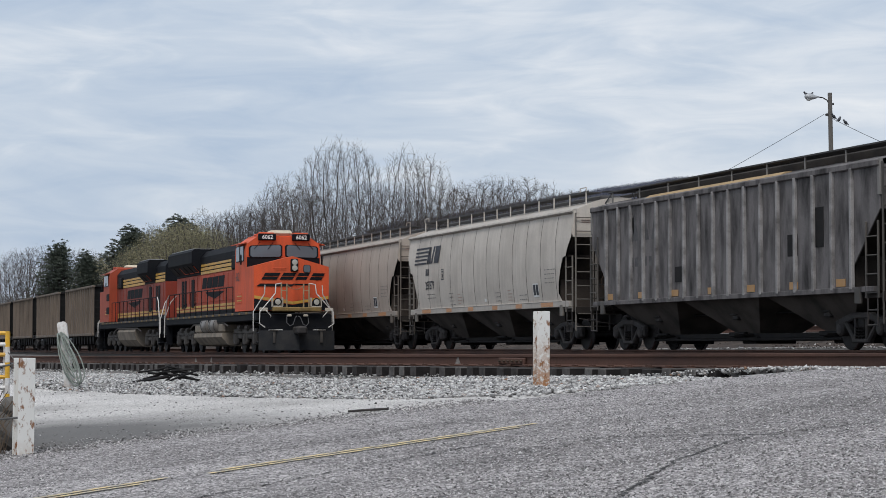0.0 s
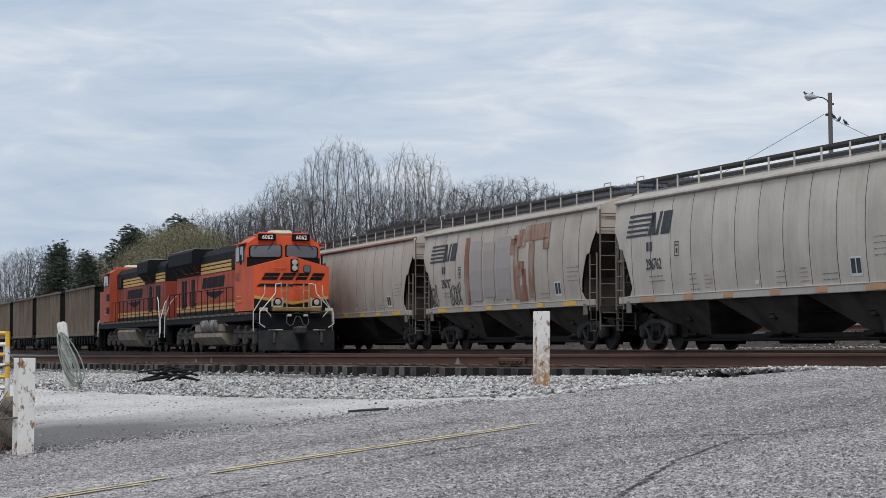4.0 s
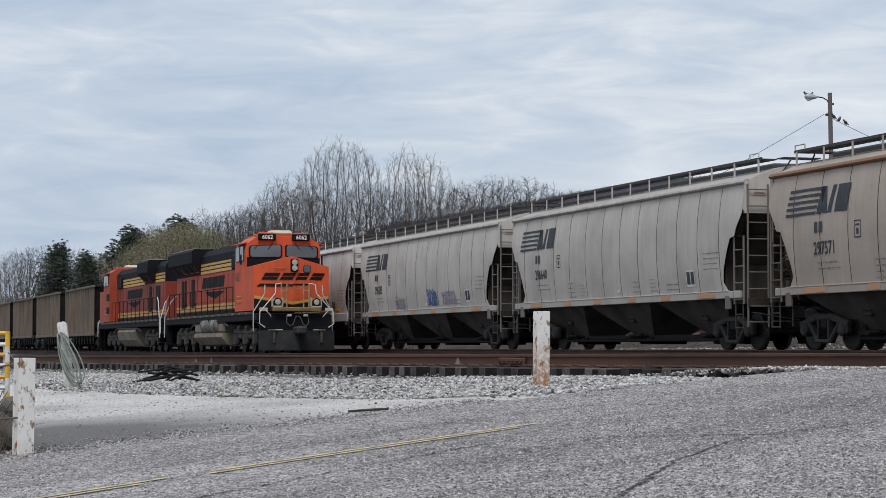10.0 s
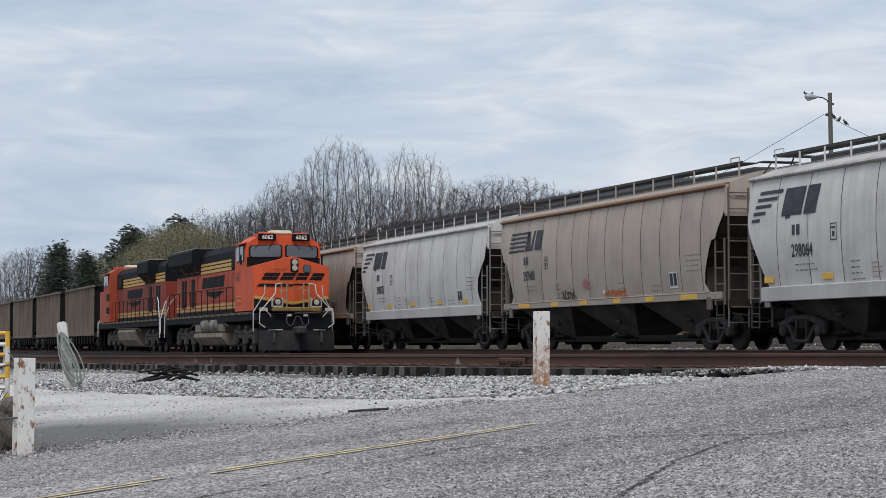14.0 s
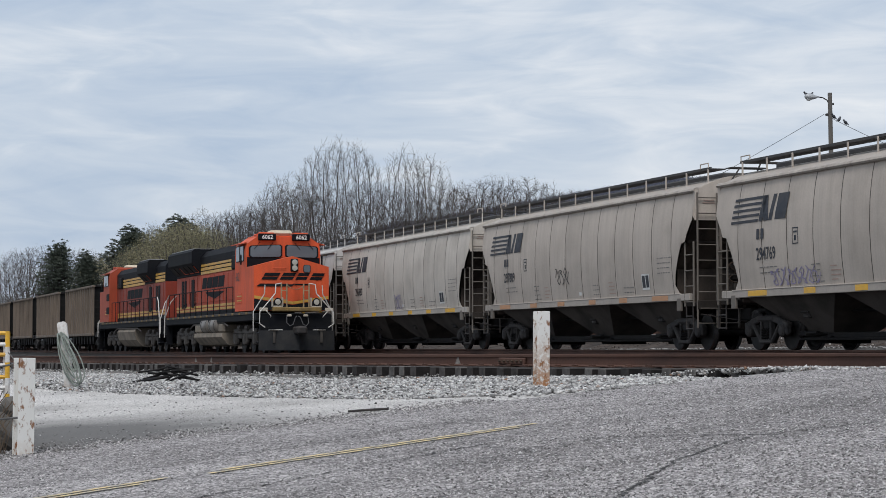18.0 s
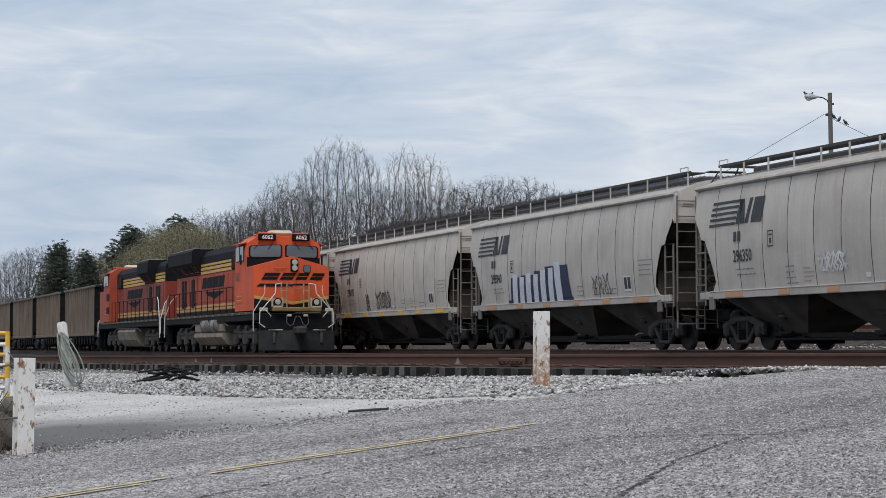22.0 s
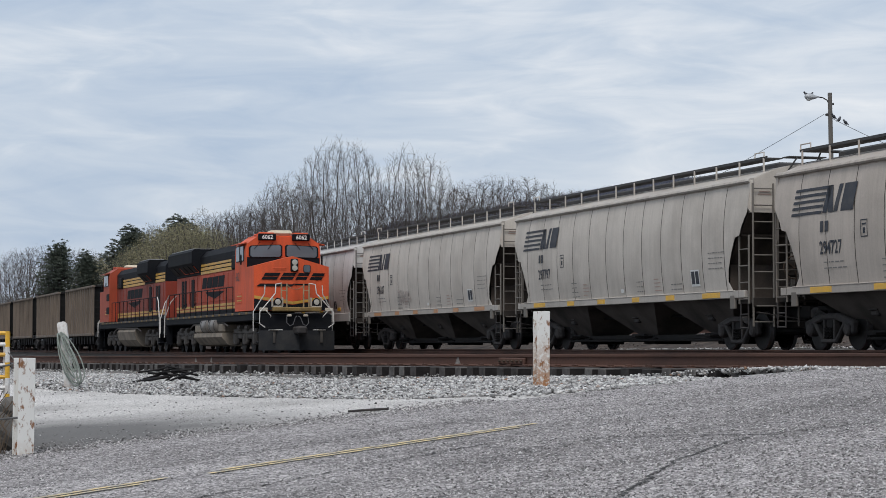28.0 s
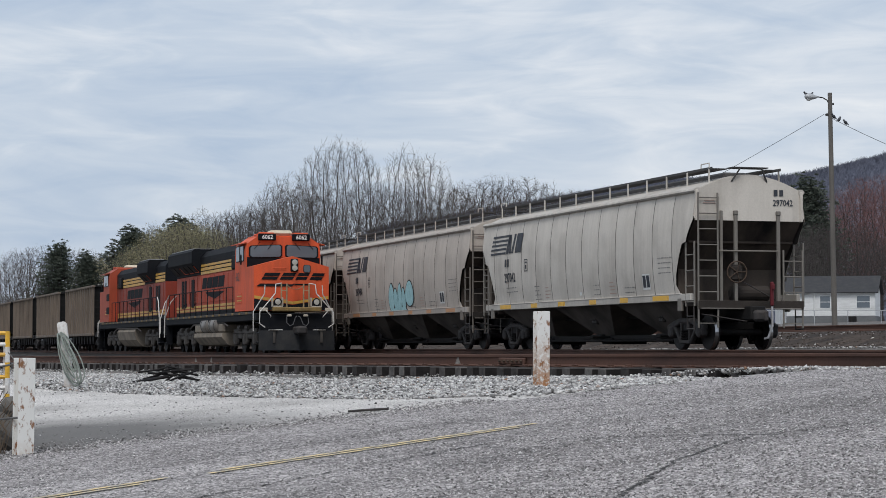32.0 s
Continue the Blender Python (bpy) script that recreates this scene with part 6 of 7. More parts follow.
cp = thing("cable_post", pose(4.47, 34.29, -0.60, 0, -7.5, -YAW), "white flat post hung with a coil of cable", "post", "white posts")
part("board", Shape().prism([(-0.075, -0.2), (0.075, -0.2), (0.075, 1.04), (0.03, 1.08), (-0.06, 1.07), (-0.075, 1.04)], 1, -0.04, 0.04), GATE_WHITE, cp)
coil = thing("cable_coil", pose(4.47, 34.29, -0.60, 0, -7.5, -YAW), "coil of grey-green cable hung over a post", "cable")
rnd = random.Random(8)
for k in range(8):
    wide, low, shift = rnd.uniform(0.04, 0.15), rnd.uniform(0.0, 0.3), rnd.uniform(-0.08, 0.0)
    loop = []
    for i in range(19):
        a = 2 * math.pi * i / 18
        up = 0.5 + 0.5 * math.cos(a)
        loop.append((shift + wide * math.sin(a) * (1.35 - 0.6 * up) + 0.20 * (1 - up), -0.06 - 0.02 * k + 0.05 * up, low + (0.87 - low + 0.02 * k % 0.05) * up))
    part("cable_loop", Shape().pipe(loop, 0.011, 6), CABLE, coil)

gate = thing("tube_gate", pose(2.24, 22.1, 0, 0, 0, -YAW), "yellow and white striped steel tube gate", "gate")
for i, z in enumerate((0.20, 0.085, -0.02, -0.13, -0.25, -0.36)):
    part("rail_tube", Shape().rod((-2.6, 0, z), (0.0, 0, z), 0.021, 8), GATE_WHITE if i % 2 else GATE_YELLOW, gate)
for i in range(5):
    part("upright", Shape().rod((0.0, 0, 0.22 - 0.16 * i), (0.0, 0, 0.06 - 0.16 * i), 0.026, 8), GATE_WHITE if i % 2 else GATE_YELLOW, gate)
part("gate_post", Shape().rod((-0.02, 0.05, 0.1), (-0.02, 0.05, -1.4), 0.035, 8), GATE_WHITE, gate)
tie = thing("gate_wire", pose(0, 0, 0), "slack steel wires from the gate to a post", "wire")
part("strand", Shape().pipe([(1.9, 21.4, -0.16), (2.05, 20.8, -0.13), (2.17, 20.1, -0.09)], 0.010, 6), WIRE, tie)
part("strand", Shape().pipe([(1.7, 20.6, -0.66), (1.95, 20.4, -0.63), (2.17, 20.1, -0.60)], 0.010, 6), WIRE, tie)
part("strand", Shape().pipe([(2.24, 22.0, 0.0), (2.26, 21.2, -0.12), (2.2, 20.3, -0.22)], 0.006, 5), WIRE, tie)

# a rubble bank with brush beside the gate
BANK = worn("dark_rubble", (0.13, 0.12, 0.11), (0.05, 0.045, 0.04), 0.7, 2.5, 0.95, bump=0.8)
bank = Shape()
rnd = random.Random(4)
for i in range(16):
    a, r = rnd.uniform(0, 6.3), rnd.uniform(0.0, 0.75)
    bank.box(0, 0, 0, rnd.uniform(0.12, 0.4), rnd.uniform(0.12, 0.35), rnd.uniform(0.1, 0.3), 0.05, pose(1.95 + r * math.cos(a) * 0.45, 21.3 + r * math.sin(a), -0.93 + rnd.uniform(0, 0.36), rnd.uniform(0, 90), rnd.uniform(0, 90), rnd.uniform(0, 90)))
tagged(part("rubble", bank, BANK), "dark broken rubble beside the gate", "rubble", kind="stuff")
brush = Shape()
for i in range(60):
    x, y = 1.9 + rnd.uniform(-0.35, 0.22), 20.9 + rnd.uniform(-0.5, 0.6)
    brush.pipe([(x, y, -1.0), (x + rnd.uniform(-0.1, 0.1), y, -0.75), (x + rnd.uniform(-0.25, 0.25), y + rnd.uniform(-0.2, 0.2), -0.55 + rnd.uniform(-0.1, 0.2))], 0.005, 4)
tagged(part("brush", brush, worn("dry_brush", (0.12, 0.09, 0.065), (0.06, 0.05, 0.04), 0.5)), "dry leafless brush", "shrub", kind="stuff")

# scrap on the ballast and a bar on the lot
scrap = thing("scrap_timber", pose(6.3, 35.6, -0.50, 0, 0, 10), "heap of black broken tie splinters", "debris")
for k in range(16):
    ln = rnd.uniform(0.2, 0.75)
    part("splinter", Shape().box(0, 0, 0, ln, rnd.uniform(0.03, 0.07), 0.03, 0.01, pose(rnd.uniform(-0.28, 0.3), rnd.uniform(-0.25, 0.25), 0.03 + 0.012 * k, rnd.uniform(-25, 25), rnd.uniform(-22, 14), rnd.uniform(-30, 60))), STEEL_DARK, scrap)
part("splinter", Shape().box(0, 0, 0, 1.3, 0.08, 0.05, 0.02, pose(-0.62, -0.45, 0.0, 0, -6, 30)), STEEL_DARK, scrap)
rod = thing("iron_bar", pose(6.0, 21.75, paved_z(6.0, 21.75) + 0.012, 0, 0, 12), "dark bent iron bar lying on the paving", "debris")
part("bar", Shape().pipe([(-0.25, 0, 0), (0.05, 0.03, 0.012), (0.24, 0.02, 0.02)], 0.014, 6), STEEL_GRIME, rod)

# old paint splashes on the nearest rail
for y, w in ((34.8, 0.11), (49.8, 0.09), (48.6, 0.08)):
    mark = thing("paint_splash", pose(near_rail_x(y) - 0.013, y, near_rail_z(y) - 0.165, 0, 0, 6.56), "pale grey paint splash on the rusty rail", "paint mark", "paint splashes")
    part("splash", Shape().prism([(-w, 0.0), (w, 0.0), (w * 0.7, 0.05), (w * 0.3, 0.11), (-w * 0.2, 0.125), (-w * 0.5, 0.06)], 0, -0.006, 0.003), worn("grey_splash", (0.26, 0.24, 0.22), (0.12, 0.09, 0.075), 0.7, 12, 0.9), mark)

# splice on the nearest rail, spikes and anchors
splice = thing("rail_joint", pose(11.45 - 0.03, 32.6, near_rail_z(32.6) - 0.11, 0, 0, 6.56), "rusty bolted joint bar on the rail", "rail joint")
part("joint_bar", Shape().box(-0.02, 0, 0, 0.05, 0.95, 0.11, 0.015), RAIL_RUST, splice)
for k in range(6):
    part("bolt", Shape().lathe([(-0.05, 0.024), (0.0, 0.024)], -0.03, 6, pose(0, -0.4 + 0.16 * k, 0)), RUST_IRON, splice)
# ---- background: woods, pole, house, ridge ----
BARK = worn("grey_bark", (0.075, 0.066, 0.062), (0.045, 0.04, 0.038), 0.6, 3, 0.95)
BARK_PALE = worn("pale_bark", (0.17, 0.155, 0.14), (0.12, 0.1, 0.085), 0.5, 2, 0.95)
TWIG = worn("twig_brown", (0.09, 0.079, 0.075), (0.06, 0.053, 0.051), 0.5, 3, 0.95)
TWIG_RED = worn("budding_red_twig", (0.20, 0.105, 0.10), (0.13, 0.095, 0.09), 0.5, 3, 0.95)
# needle green is lifted towards grey to carry some distance haze
NEEDLE = worn("dark_needles", (0.09, 0.105, 0.085), (0.14, 0.152, 0.12), 0.6, 1.2, 0.9, vary=0.4)
BUD = worn("spring_buds", (0.29, 0.27, 0.165), (0.22, 0.204, 0.13), 0.6, 1.5, 0.9, vary=0.15)


def tubes(segments, sides):
    """Tapered limbs as arrays of points and faces: segments of two points and two radii."""
    a = np.array([s[0] for s in segments])
    b = np.array([s[1] for s in segments])
    r0 = np.array([s[2] for s in segments])[:, None]
    r1 = np.array([s[3] for s in segments])[:, None]
    d = b - a
    d /= np.linalg.norm(d, axis=1)[:, None] + 1e-9
    ref = np.where(np.abs(d[:, 2:3]) < 0.9, np.array([[0, 0, 1.0]]), np.array([[1.0, 0, 0]]))
    u = np.cross(d, ref)
    u /= np.linalg.norm(u, axis=1)[:, None]
    w = np.cross(d, u)
    rings = []
    for p, r in ((a, r0), (b, r1)):
        for k in range(sides):
            t = 2 * math.pi * k / sides
            rings.append(p + (u * math.cos(t) + w * math.sin(t)) * r)
    v = np.stack(rings, 1)
    n = len(segments)
    quad = np.array([(k, (k + 1) % sides, sides + (k + 1) % sides, sides + k) for k in range(sides)])
    f = quad[None] + 2 * sides * np.arange(n)[:, None, None]
    return v.reshape(-1, 3), f.reshape(-1, 4)


def array_mesh(name, v, f, mat):
    me = bpy.data.meshes.new(name)
    k = f.shape[1]
    me.vertices.add(len(v))
    me.vertices.foreach_set("co", np.asarray(v, float).reshape(-1))
    me.loops.add(f.size)
    me.loops.foreach_set("vertex_index", f.reshape(-1))
    me.polygons.add(len(f))
    me.polygons.foreach_set("loop_start", np.arange(len(f)) * k)
    me.update(calc_edges=True)
    me.materials.append(mat)
    return me


def grow(height, seed, spread_, stems=1, fill=1500):
    """A bare broadleaf tree whose limbs grow step by step towards points spread through a rounded crown."""
    rng = np.random.default_rng(seed)
    wide, mid, pace = height * 0.24 * spread_, height * 0.60, height * 0.015
    goal = rng.normal(size=(fill, 3))
    goal /= np.linalg.norm(goal, axis=1)[:, None]
    lump = 1 + 0.05 * np.sin(5 * np.arctan2(goal[:, 1], goal[:, 0]) + seed) + 0.04 * np.sin(9 * goal[:, 2] + seed)
    goal *= (rng.random(fill) ** 0.30 * lump)[:, None]
    goal = goal * np.where(goal[:, 2:3] > 0, [[wide, wide, height - mid]], [[wide, wide, mid - height * 0.20]]) + [[0, 0, mid]]
    nodes, parent, kids = [], [], []

    def node(p, k):
        nodes.append(np.asarray(p, float))
        parent.append(k)
        kids.append(0)
        if k >= 0:
            kids[k] += 1
        return len(nodes) - 1

    for k in range(stems):
        a = 2 * math.pi * (k + 0.3 * rng.random()) / stems
        out = 0.0 if stems == 1 else wide * (0.05 if k == 0 else 0.17)
        at = node((math.cos(a) * out, math.sin(a) * out, -0.3), -1)
        for i in range(1, 9):
            lean = out * (1 + 0.08 * i)
            at = node((math.cos(a) * lean + rng.normal(0, 0.03), math.sin(a) * lean + rng.normal(0, 0.03), height * 0.024 * i), at)
    gap = np.linalg.norm(goal[:, None] - np.array(nodes)[None], axis=2)
    near, dist = gap.argmin(1), gap.min(1)
    for _ in range(130):
        if not len(goal):
            break
        tips = np.unique(near)
        pull = np.zeros((len(nodes), 3))
        np.add.at(pull, near, (goal - np.array(nodes)[near]) / dist[:, None])
        fresh = []
        for k in tips:
            if kids[k] > 2:
                continue
            d = pull[k] / (np.linalg.norm(pull[k]) + 1e-6)
            if parent[k] >= 0:
                d = d + 0.6 * (nodes[k] - nodes[parent[k]]) / pace
            d = d + rng.normal(0, 0.10, 3) + np.array((0, 0, 0.07))
            q = nodes[k] + d / np.linalg.norm(d) * pace
            if q[2] < mid or math.hypot(q[0], q[1]) ** 2 / wide ** 2 + ((q[2] - mid) / (height - mid)) ** 2 < 1.05:
                fresh.append(node(q, int(k)))
            else:
                kids[k] = 3
        if not fresh:
            break
        gap = np.linalg.norm(goal[:, None] - np.array([nodes[k] for k in fresh])[None], axis=2)
        best = gap.min(1)
        near = np.where(best < dist, np.array(fresh)[gap.argmin(1)], near)
        dist = np.minimum(best, dist)
        stay = (dist > pace * 1.5) & np.array([kids[k] < 3 for k in near])
        goal, near, dist = goal[stay], near[stay], dist[stay]
    thick = [0.0] * len(nodes)
    for k in range(len(nodes) - 1, -1, -1):
        thick[k] = max(thick[k], 0.0082 ** 2.1)
        if parent[k] >= 0:
            thick[parent[k]] += thick[k]
    thick = [t ** (1 / 2.1) for t in thick]
    trunk, limbs, twigs = [], [], []
    for k, up in enumerate(parent):
        if up < 0:
            continue
        a, b = nodes[up], nodes[k]
        (trunk if thick[k] > 0.075 or k < 9 * stems else limbs if thick[k] > 0.016 else twigs).append((tuple(a), tuple(b), min(thick[up], thick[k] * 1.25), thick[k]))
        if thick[k] < 0.022:
            for _ in range(2):
                d = (b - a) / pace + rng.normal(0, 0.5, 3) + np.array((0, 0, 0.2))
                q = b + d / np.linalg.norm(d) * height * rng.uniform(0.015, 0.042)
                twigs.append((tuple(b), tuple(q), 0.0055, 0.0042))
    return trunk, limbs, twigs


def bare_tree(height, seed, spread_, stems, label, bark=None, twig=None, buds=0):
    t = thing("tree", pose(0, 0, -50), label, "tree", "bare trees")
    trunk, limbs, twigs = grow(height, seed, spread_, stems, 6500 if stems > 3 else 3200)
    part("trunk", array_mesh("trunk", *tubes(trunk, 8), bark or BARK), None, t)
    tagged(part("branchwork", array_mesh("branchwork", *tubes(limbs, 4), bark or BARK), None, t), kind="stuff")
    tagged(part("crown", array_mesh("crown", *tubes(twigs, 3), twig or TWIG), None, t), kind="stuff")
    if buds:
        rng = np.random.default_rng(seed)
        tips = np.array([s[1] for s in twigs])
        at = tips[rng.integers(0, len(tips), buds)] + rng.normal(0, 0.28, (buds, 3))
        tri = rng.normal(0, 0.036, (buds, 3, 3)) + at[:, None]
        tagged(part("leaves", array_mesh("leaves", tri.reshape(-1, 3), np.arange(buds * 3).reshape(-1, 3), BUD), None, t, "fresh yellow-green buds"), kind="stuff")
    return t


def pine_tree(height, seed, broad, label):
    """An evergreen: a trunk, boughs, and a crown of many small needle tufts."""
    rng = np.random.default_rng(seed)
    t = thing("pine_tree", pose(0, 0, -50), label, "tree", "evergreens")
    part("trunk", array_mesh("trunk", *tubes([((0, 0, -0.3), (0, 0, height * 0.5), 0.22, 0.15), ((0, 0, height * 0.5), (0, 0, height * 0.97), 0.15, 0.03)], 7), BARK), None, t)
    boughs, tufts = [], []
    lumps = rng.uniform(0, 6.3, 7)
    for _ in range(420):
        h = rng.uniform(0.15 if not broad else 0.42, 0.98)
        a = rng.uniform(0, 2 * math.pi)
        reach = math.sqrt(max(0.01, 1 - ((h - 0.52) / 0.47) ** 2)) ** 1.2 * height * 0.26 if not broad else math.sqrt(max(0.03, 1 - ((h - 0.70) / 0.29) ** 2)) * height * 0.25
        reach *= rng.uniform(0.35, 1.0) * (1 + 0.18 * math.sin(a * 2 + lumps[0] + h * 9) + 0.14 * math.sin(a * 3 + lumps[1] - h * 17))
        end = np.array((math.cos(a) * reach, math.sin(a) * reach, h * height + rng.uniform(-0.4, 0.6)))
        start = np.array((0, 0, h * height - 0.35 * reach))
        boughs.append((tuple(start), tuple(end), 0.04, 0.012))
        for _ in range(6):
            tufts.append(start + (end - start) * rng.uniform(0.35, 1.05) + rng.normal(0, 0.42, 3))
    tagged(part("branchwork", array_mesh("branchwork", *tubes(boughs, 4), BARK), None, t), kind="stuff")
    tufts = np.array(tufts)
    n, per = len(tufts), 22
    c = np.repeat(tufts, per, 0)
    d = rng.normal(size=(n * per, 3))
    d /= np.linalg.norm(d, axis=1)[:, None]
    d[:, 2] = np.abs(d[:, 2]) * 0.7
    side = np.cross(d, rng.normal(size=(n * per, 3)))
    side /= np.linalg.norm(side, axis=1)[:, None]
    base = c + d * 0.05
    tip = c + d * rng.uniform(0.18, 0.46, (n * per, 1))
    v = np.stack([base - side * 0.05, base + side * 0.05, tip], 1).reshape(-1, 3)
    tagged(part("crown", array_mesh("crown", v, np.arange(len(v)).reshape(-1, 3), NEEDLE), None, t, "dark green needle tufts"), kind="stuff")
    return t


BARE = [bare_tree(17, 21, 1.0, 6, "tall bare many-stemmed tree with a rounded crown behind the trains"), bare_tree(17, 34, 0.62, 3, "tall bare forked tree behind the trains"),
        bare_tree(15, 47, 1.15, 1, "bare grey tree behind the trains"), bare_tree(13, 58, 1.3, 1, "bare spreading tree behind the trains"),
        bare_tree(17, 63, 0.75, 2, "bare twin-stemmed tree with pale trunks behind the trains", BARK_PALE), bare_tree(11, 71, 1.5, 1, "tree in yellow-green bud behind the trains", None, None, 42000),
        bare_tree(14, 83, 1.25, 1, "tree in red bud near a white house", None, TWIG_RED)]
PINES = [pine_tree(13, 5, False, "dark pointed evergreen behind the trains"), pine_tree(13, 9, True, "dark round-headed pine behind the trains")]
placed = set()


def plant(kind, bearing, ahead, height, base=0.0, turn=0.0):
    """A tree so far ahead, at a bearing given as metres right per metre ahead."""
    first = kind
    h0 = {0: 17, 1: 17, 2: 15, 3: 13, 4: 17, 5: 11, 6: 14}[BARE.index(kind)] if kind in BARE else 13
    x, y = plan(bearing * ahead, ahead)
    k = height / h0
    m = pose(x, y, ground_z(x, y) - 0.1 + base, 0, 0, turn)
    ob = first if first not in placed else copy_thing(first, m)
    placed.add(first)
    ob.scale = (k, k, k)
    ob.matrix_basis = m @ Matrix.Diagonal((k, k, k, 1))


def bearing(column):
    return (column - 784) / 3742.0


rnd = random.Random(12)
# the tall clump
for col, ahead, top, kind in ((602, 176, 250, 0), (718, 174, 262, 1), (758, 180, 284, 4), (486, 184, 318, 1), (512, 190, 316, 4), (458, 196, 350, 1), (432, 205, 368, 2),
                              (562, 204, 320, 2), (660, 208, 330, 3), (704, 204, 330, 2), (786, 206, 330, 3), (524, 200, 340, 3), (462, 214, 372, 3)):
    x, y = plan(bearing(col) * ahead, ahead)
    plant(BARE[kind], bearing(col), ahead, (617.8 - top) / 3742 * ahead + 0.05 - ground_z(x, y) + 0.4, 0, rnd.uniform(0, 360))
# lower woods to both sides
for col, ahead, top, kind in ((806, 260, 336, 2), (846, 270, 322, 3), (884, 262, 314, 2), (925, 272, 318, 3), (962, 280, 326, 2), (1005, 290, 340, 3),
                              (20, 330, 448, 2), (48, 345, 442, 3), (76, 335, 438, 2), (120, 350, 440, 3), (160, 340, 446, 2), (190, 330, 452, 3), (-20, 345, 452, 1),
                              (272, 300, 402, 3), (362, 288, 374, 2), (398, 290, 380, 3), (432, 280, 368, 2), (245, 320, 422, 3)):
    x, y = plan(bearing(col) * ahead, ahead)
    plant(BARE[kind], bearing(col), ahead, (617.8 - top) / 3742 * ahead + 0.05 - ground_z(x, y) + 0.4, 0, rnd.uniform(0, 360))
for col, ahead, top, kind in ((300, 270, 408, 5), (330, 262, 400, 5), (360, 268, 410, 5), (255, 285, 440, 5), (205, 300, 455, 5), (385, 275, 420, 5), (180, 310, 462, 5)):
    x, y = plan(bearing(col) * ahead, ahead)
    plant(BARE[kind], bearing(col), ahead, (617.8 - top) / 3742 * ahead + 0.05 - ground_z(x, y) + 0.4, 0, rnd.uniform(0, 360))
for col, ahead, top, kind in ((102, 300, 440, 0), (153, 292, 456, 0), (234, 290, 411, 1), (318, 300, 394, 1), (1434, 262, 326, 0)):
    x, y = plan(bearing(col) * ahead, ahead)
    plant(PINES[kind], bearing(col), ahead, (617.8 - top) / 3742 * ahead + 0.05 - ground_z(x, y), 0, rnd.uniform(0, 360))
# woods round the house
for col, ahead, top, kind in ((1412, 235, 420, 3), (1440, 250, 400, 3), (1462, 245, 410, 3), (1420, 290, 375, 2), (1470, 300, 370, 3), (1500, 285, 340, 6), (1535, 290, 318, 6), (1560, 300, 312, 6), (1590, 280, 330, 6), (1450, 310, 360, 1), (1520, 270, 400, 3), (1550, 255, 430, 3)):
    x, y = plan(bearing(col) * ahead, ahead)
    plant(BARE[kind], bearing(col), ahead, (617.8 - top) / 3742 * ahead + 0.05 - ground_z(x, y) + 0.4, 0, rnd.uniform(0, 360))

# undergrowth below the trees
UNDERWOOD = worn("undergrowth", (0.12, 0.107, 0.10), (0.075, 0.068, 0.062), 0.6, 1.0, 0.95, vary=0.4)
segs = []
for _ in range(11000):
    col, ahead = (rnd.uniform(-60, 470) if rnd.random() < 0.8 else rnd.uniform(470, 1040)), rnd.uniform(195, 345)
    if col < 220:
        ahead = rnd.uniform(290, 440)
    x, y = plan(bearing(col) * ahead, ahead)
    if x < 28:
        continue
    z = ground_z(x, y)
    h = rnd.uniform(1.2, 4.4) if col > 430 else rnd.uniform(3.0, 9.0)
    p = (x, y, z)
    q = (x + rnd.gauss(0, 0.5), y + rnd.gauss(0, 0.5), z + h * 0.5)
    segs.append((p, q, 0.035, 0.025))
    for _ in range(4):
        segs.append((q, (q[0] + rnd.gauss(0, 0.9), q[1] + rnd.gauss(0, 0.9), q[2] + h * rnd.uniform(0.25, 0.5)), 0.022, 0.01))
tagged(new("undergrowth", array_mesh("undergrowth", *tubes(segs, 3), UNDERWOOD)), "brown leafless undergrowth below the trees", "shrub", kind="stuff")

# ---- wooded ridge ----
RIDGE_TOP = ((-400, 580), (200, 560), (560, 430), (700, 392), (740, 388), (860, 366), (1050, 334), (1200, 311), (1260, 310), (1400, 306), (1480, 290), (1568, 268), (1800, 240), (2100, 300))


def ridge_height(col):
    for (c0, y0), (c1, y1) in zip(RIDGE_TOP, RIDGE_TOP[1:]):
        if col <= c1:
            return (617.8 - (y0 + (y1 - y0) * (col - c0) / (c1 - c0))) / 3742
    return 0.08


def on_ridge(col, t):
    """A place on the slope: t = 0 at its foot, 1 at its crest."""
    ahead = 640 + 560 * t
    x, y = plan(bearing(col) * ahead, ahead)
    return x, y, ridge_height(col) * 1200 * (0.02 + 0.98 * t ** 0.8) * (1 if t < 1 else 1) - (6 if t == 0 else 0)


vs, fs, cols, rws = [], [], 121, 16
for j in range(rws):
    for i in range(cols):
        x, y, z = on_ridge(-400 + 2500 * i / (cols - 1), j / (rws - 1))
        vs.append((x, y, z - 6 + 4 * noise.noise((x * 0.01, y * 0.01, 0))))
for j in range(rws - 1):
    fs += [(j * cols + i, j * cols + i + 1, (j + 1) * cols + i + 1, (j + 1) * cols + i) for i in range(cols - 1)]
# blue-grey tint puts distance haze into the bare woods' colour
FOREST = worn("hazed_forest", (0.155, 0.165, 0.21), (0.115, 0.122, 0.155), 0.6, 0.03, 0.95, grain=0.3, vary=0.25)
r_me = bpy.data.meshes.new("ridge")
r_me.from_pydata(vs, [], fs)
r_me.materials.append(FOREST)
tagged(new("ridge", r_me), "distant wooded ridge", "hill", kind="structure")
segs = []
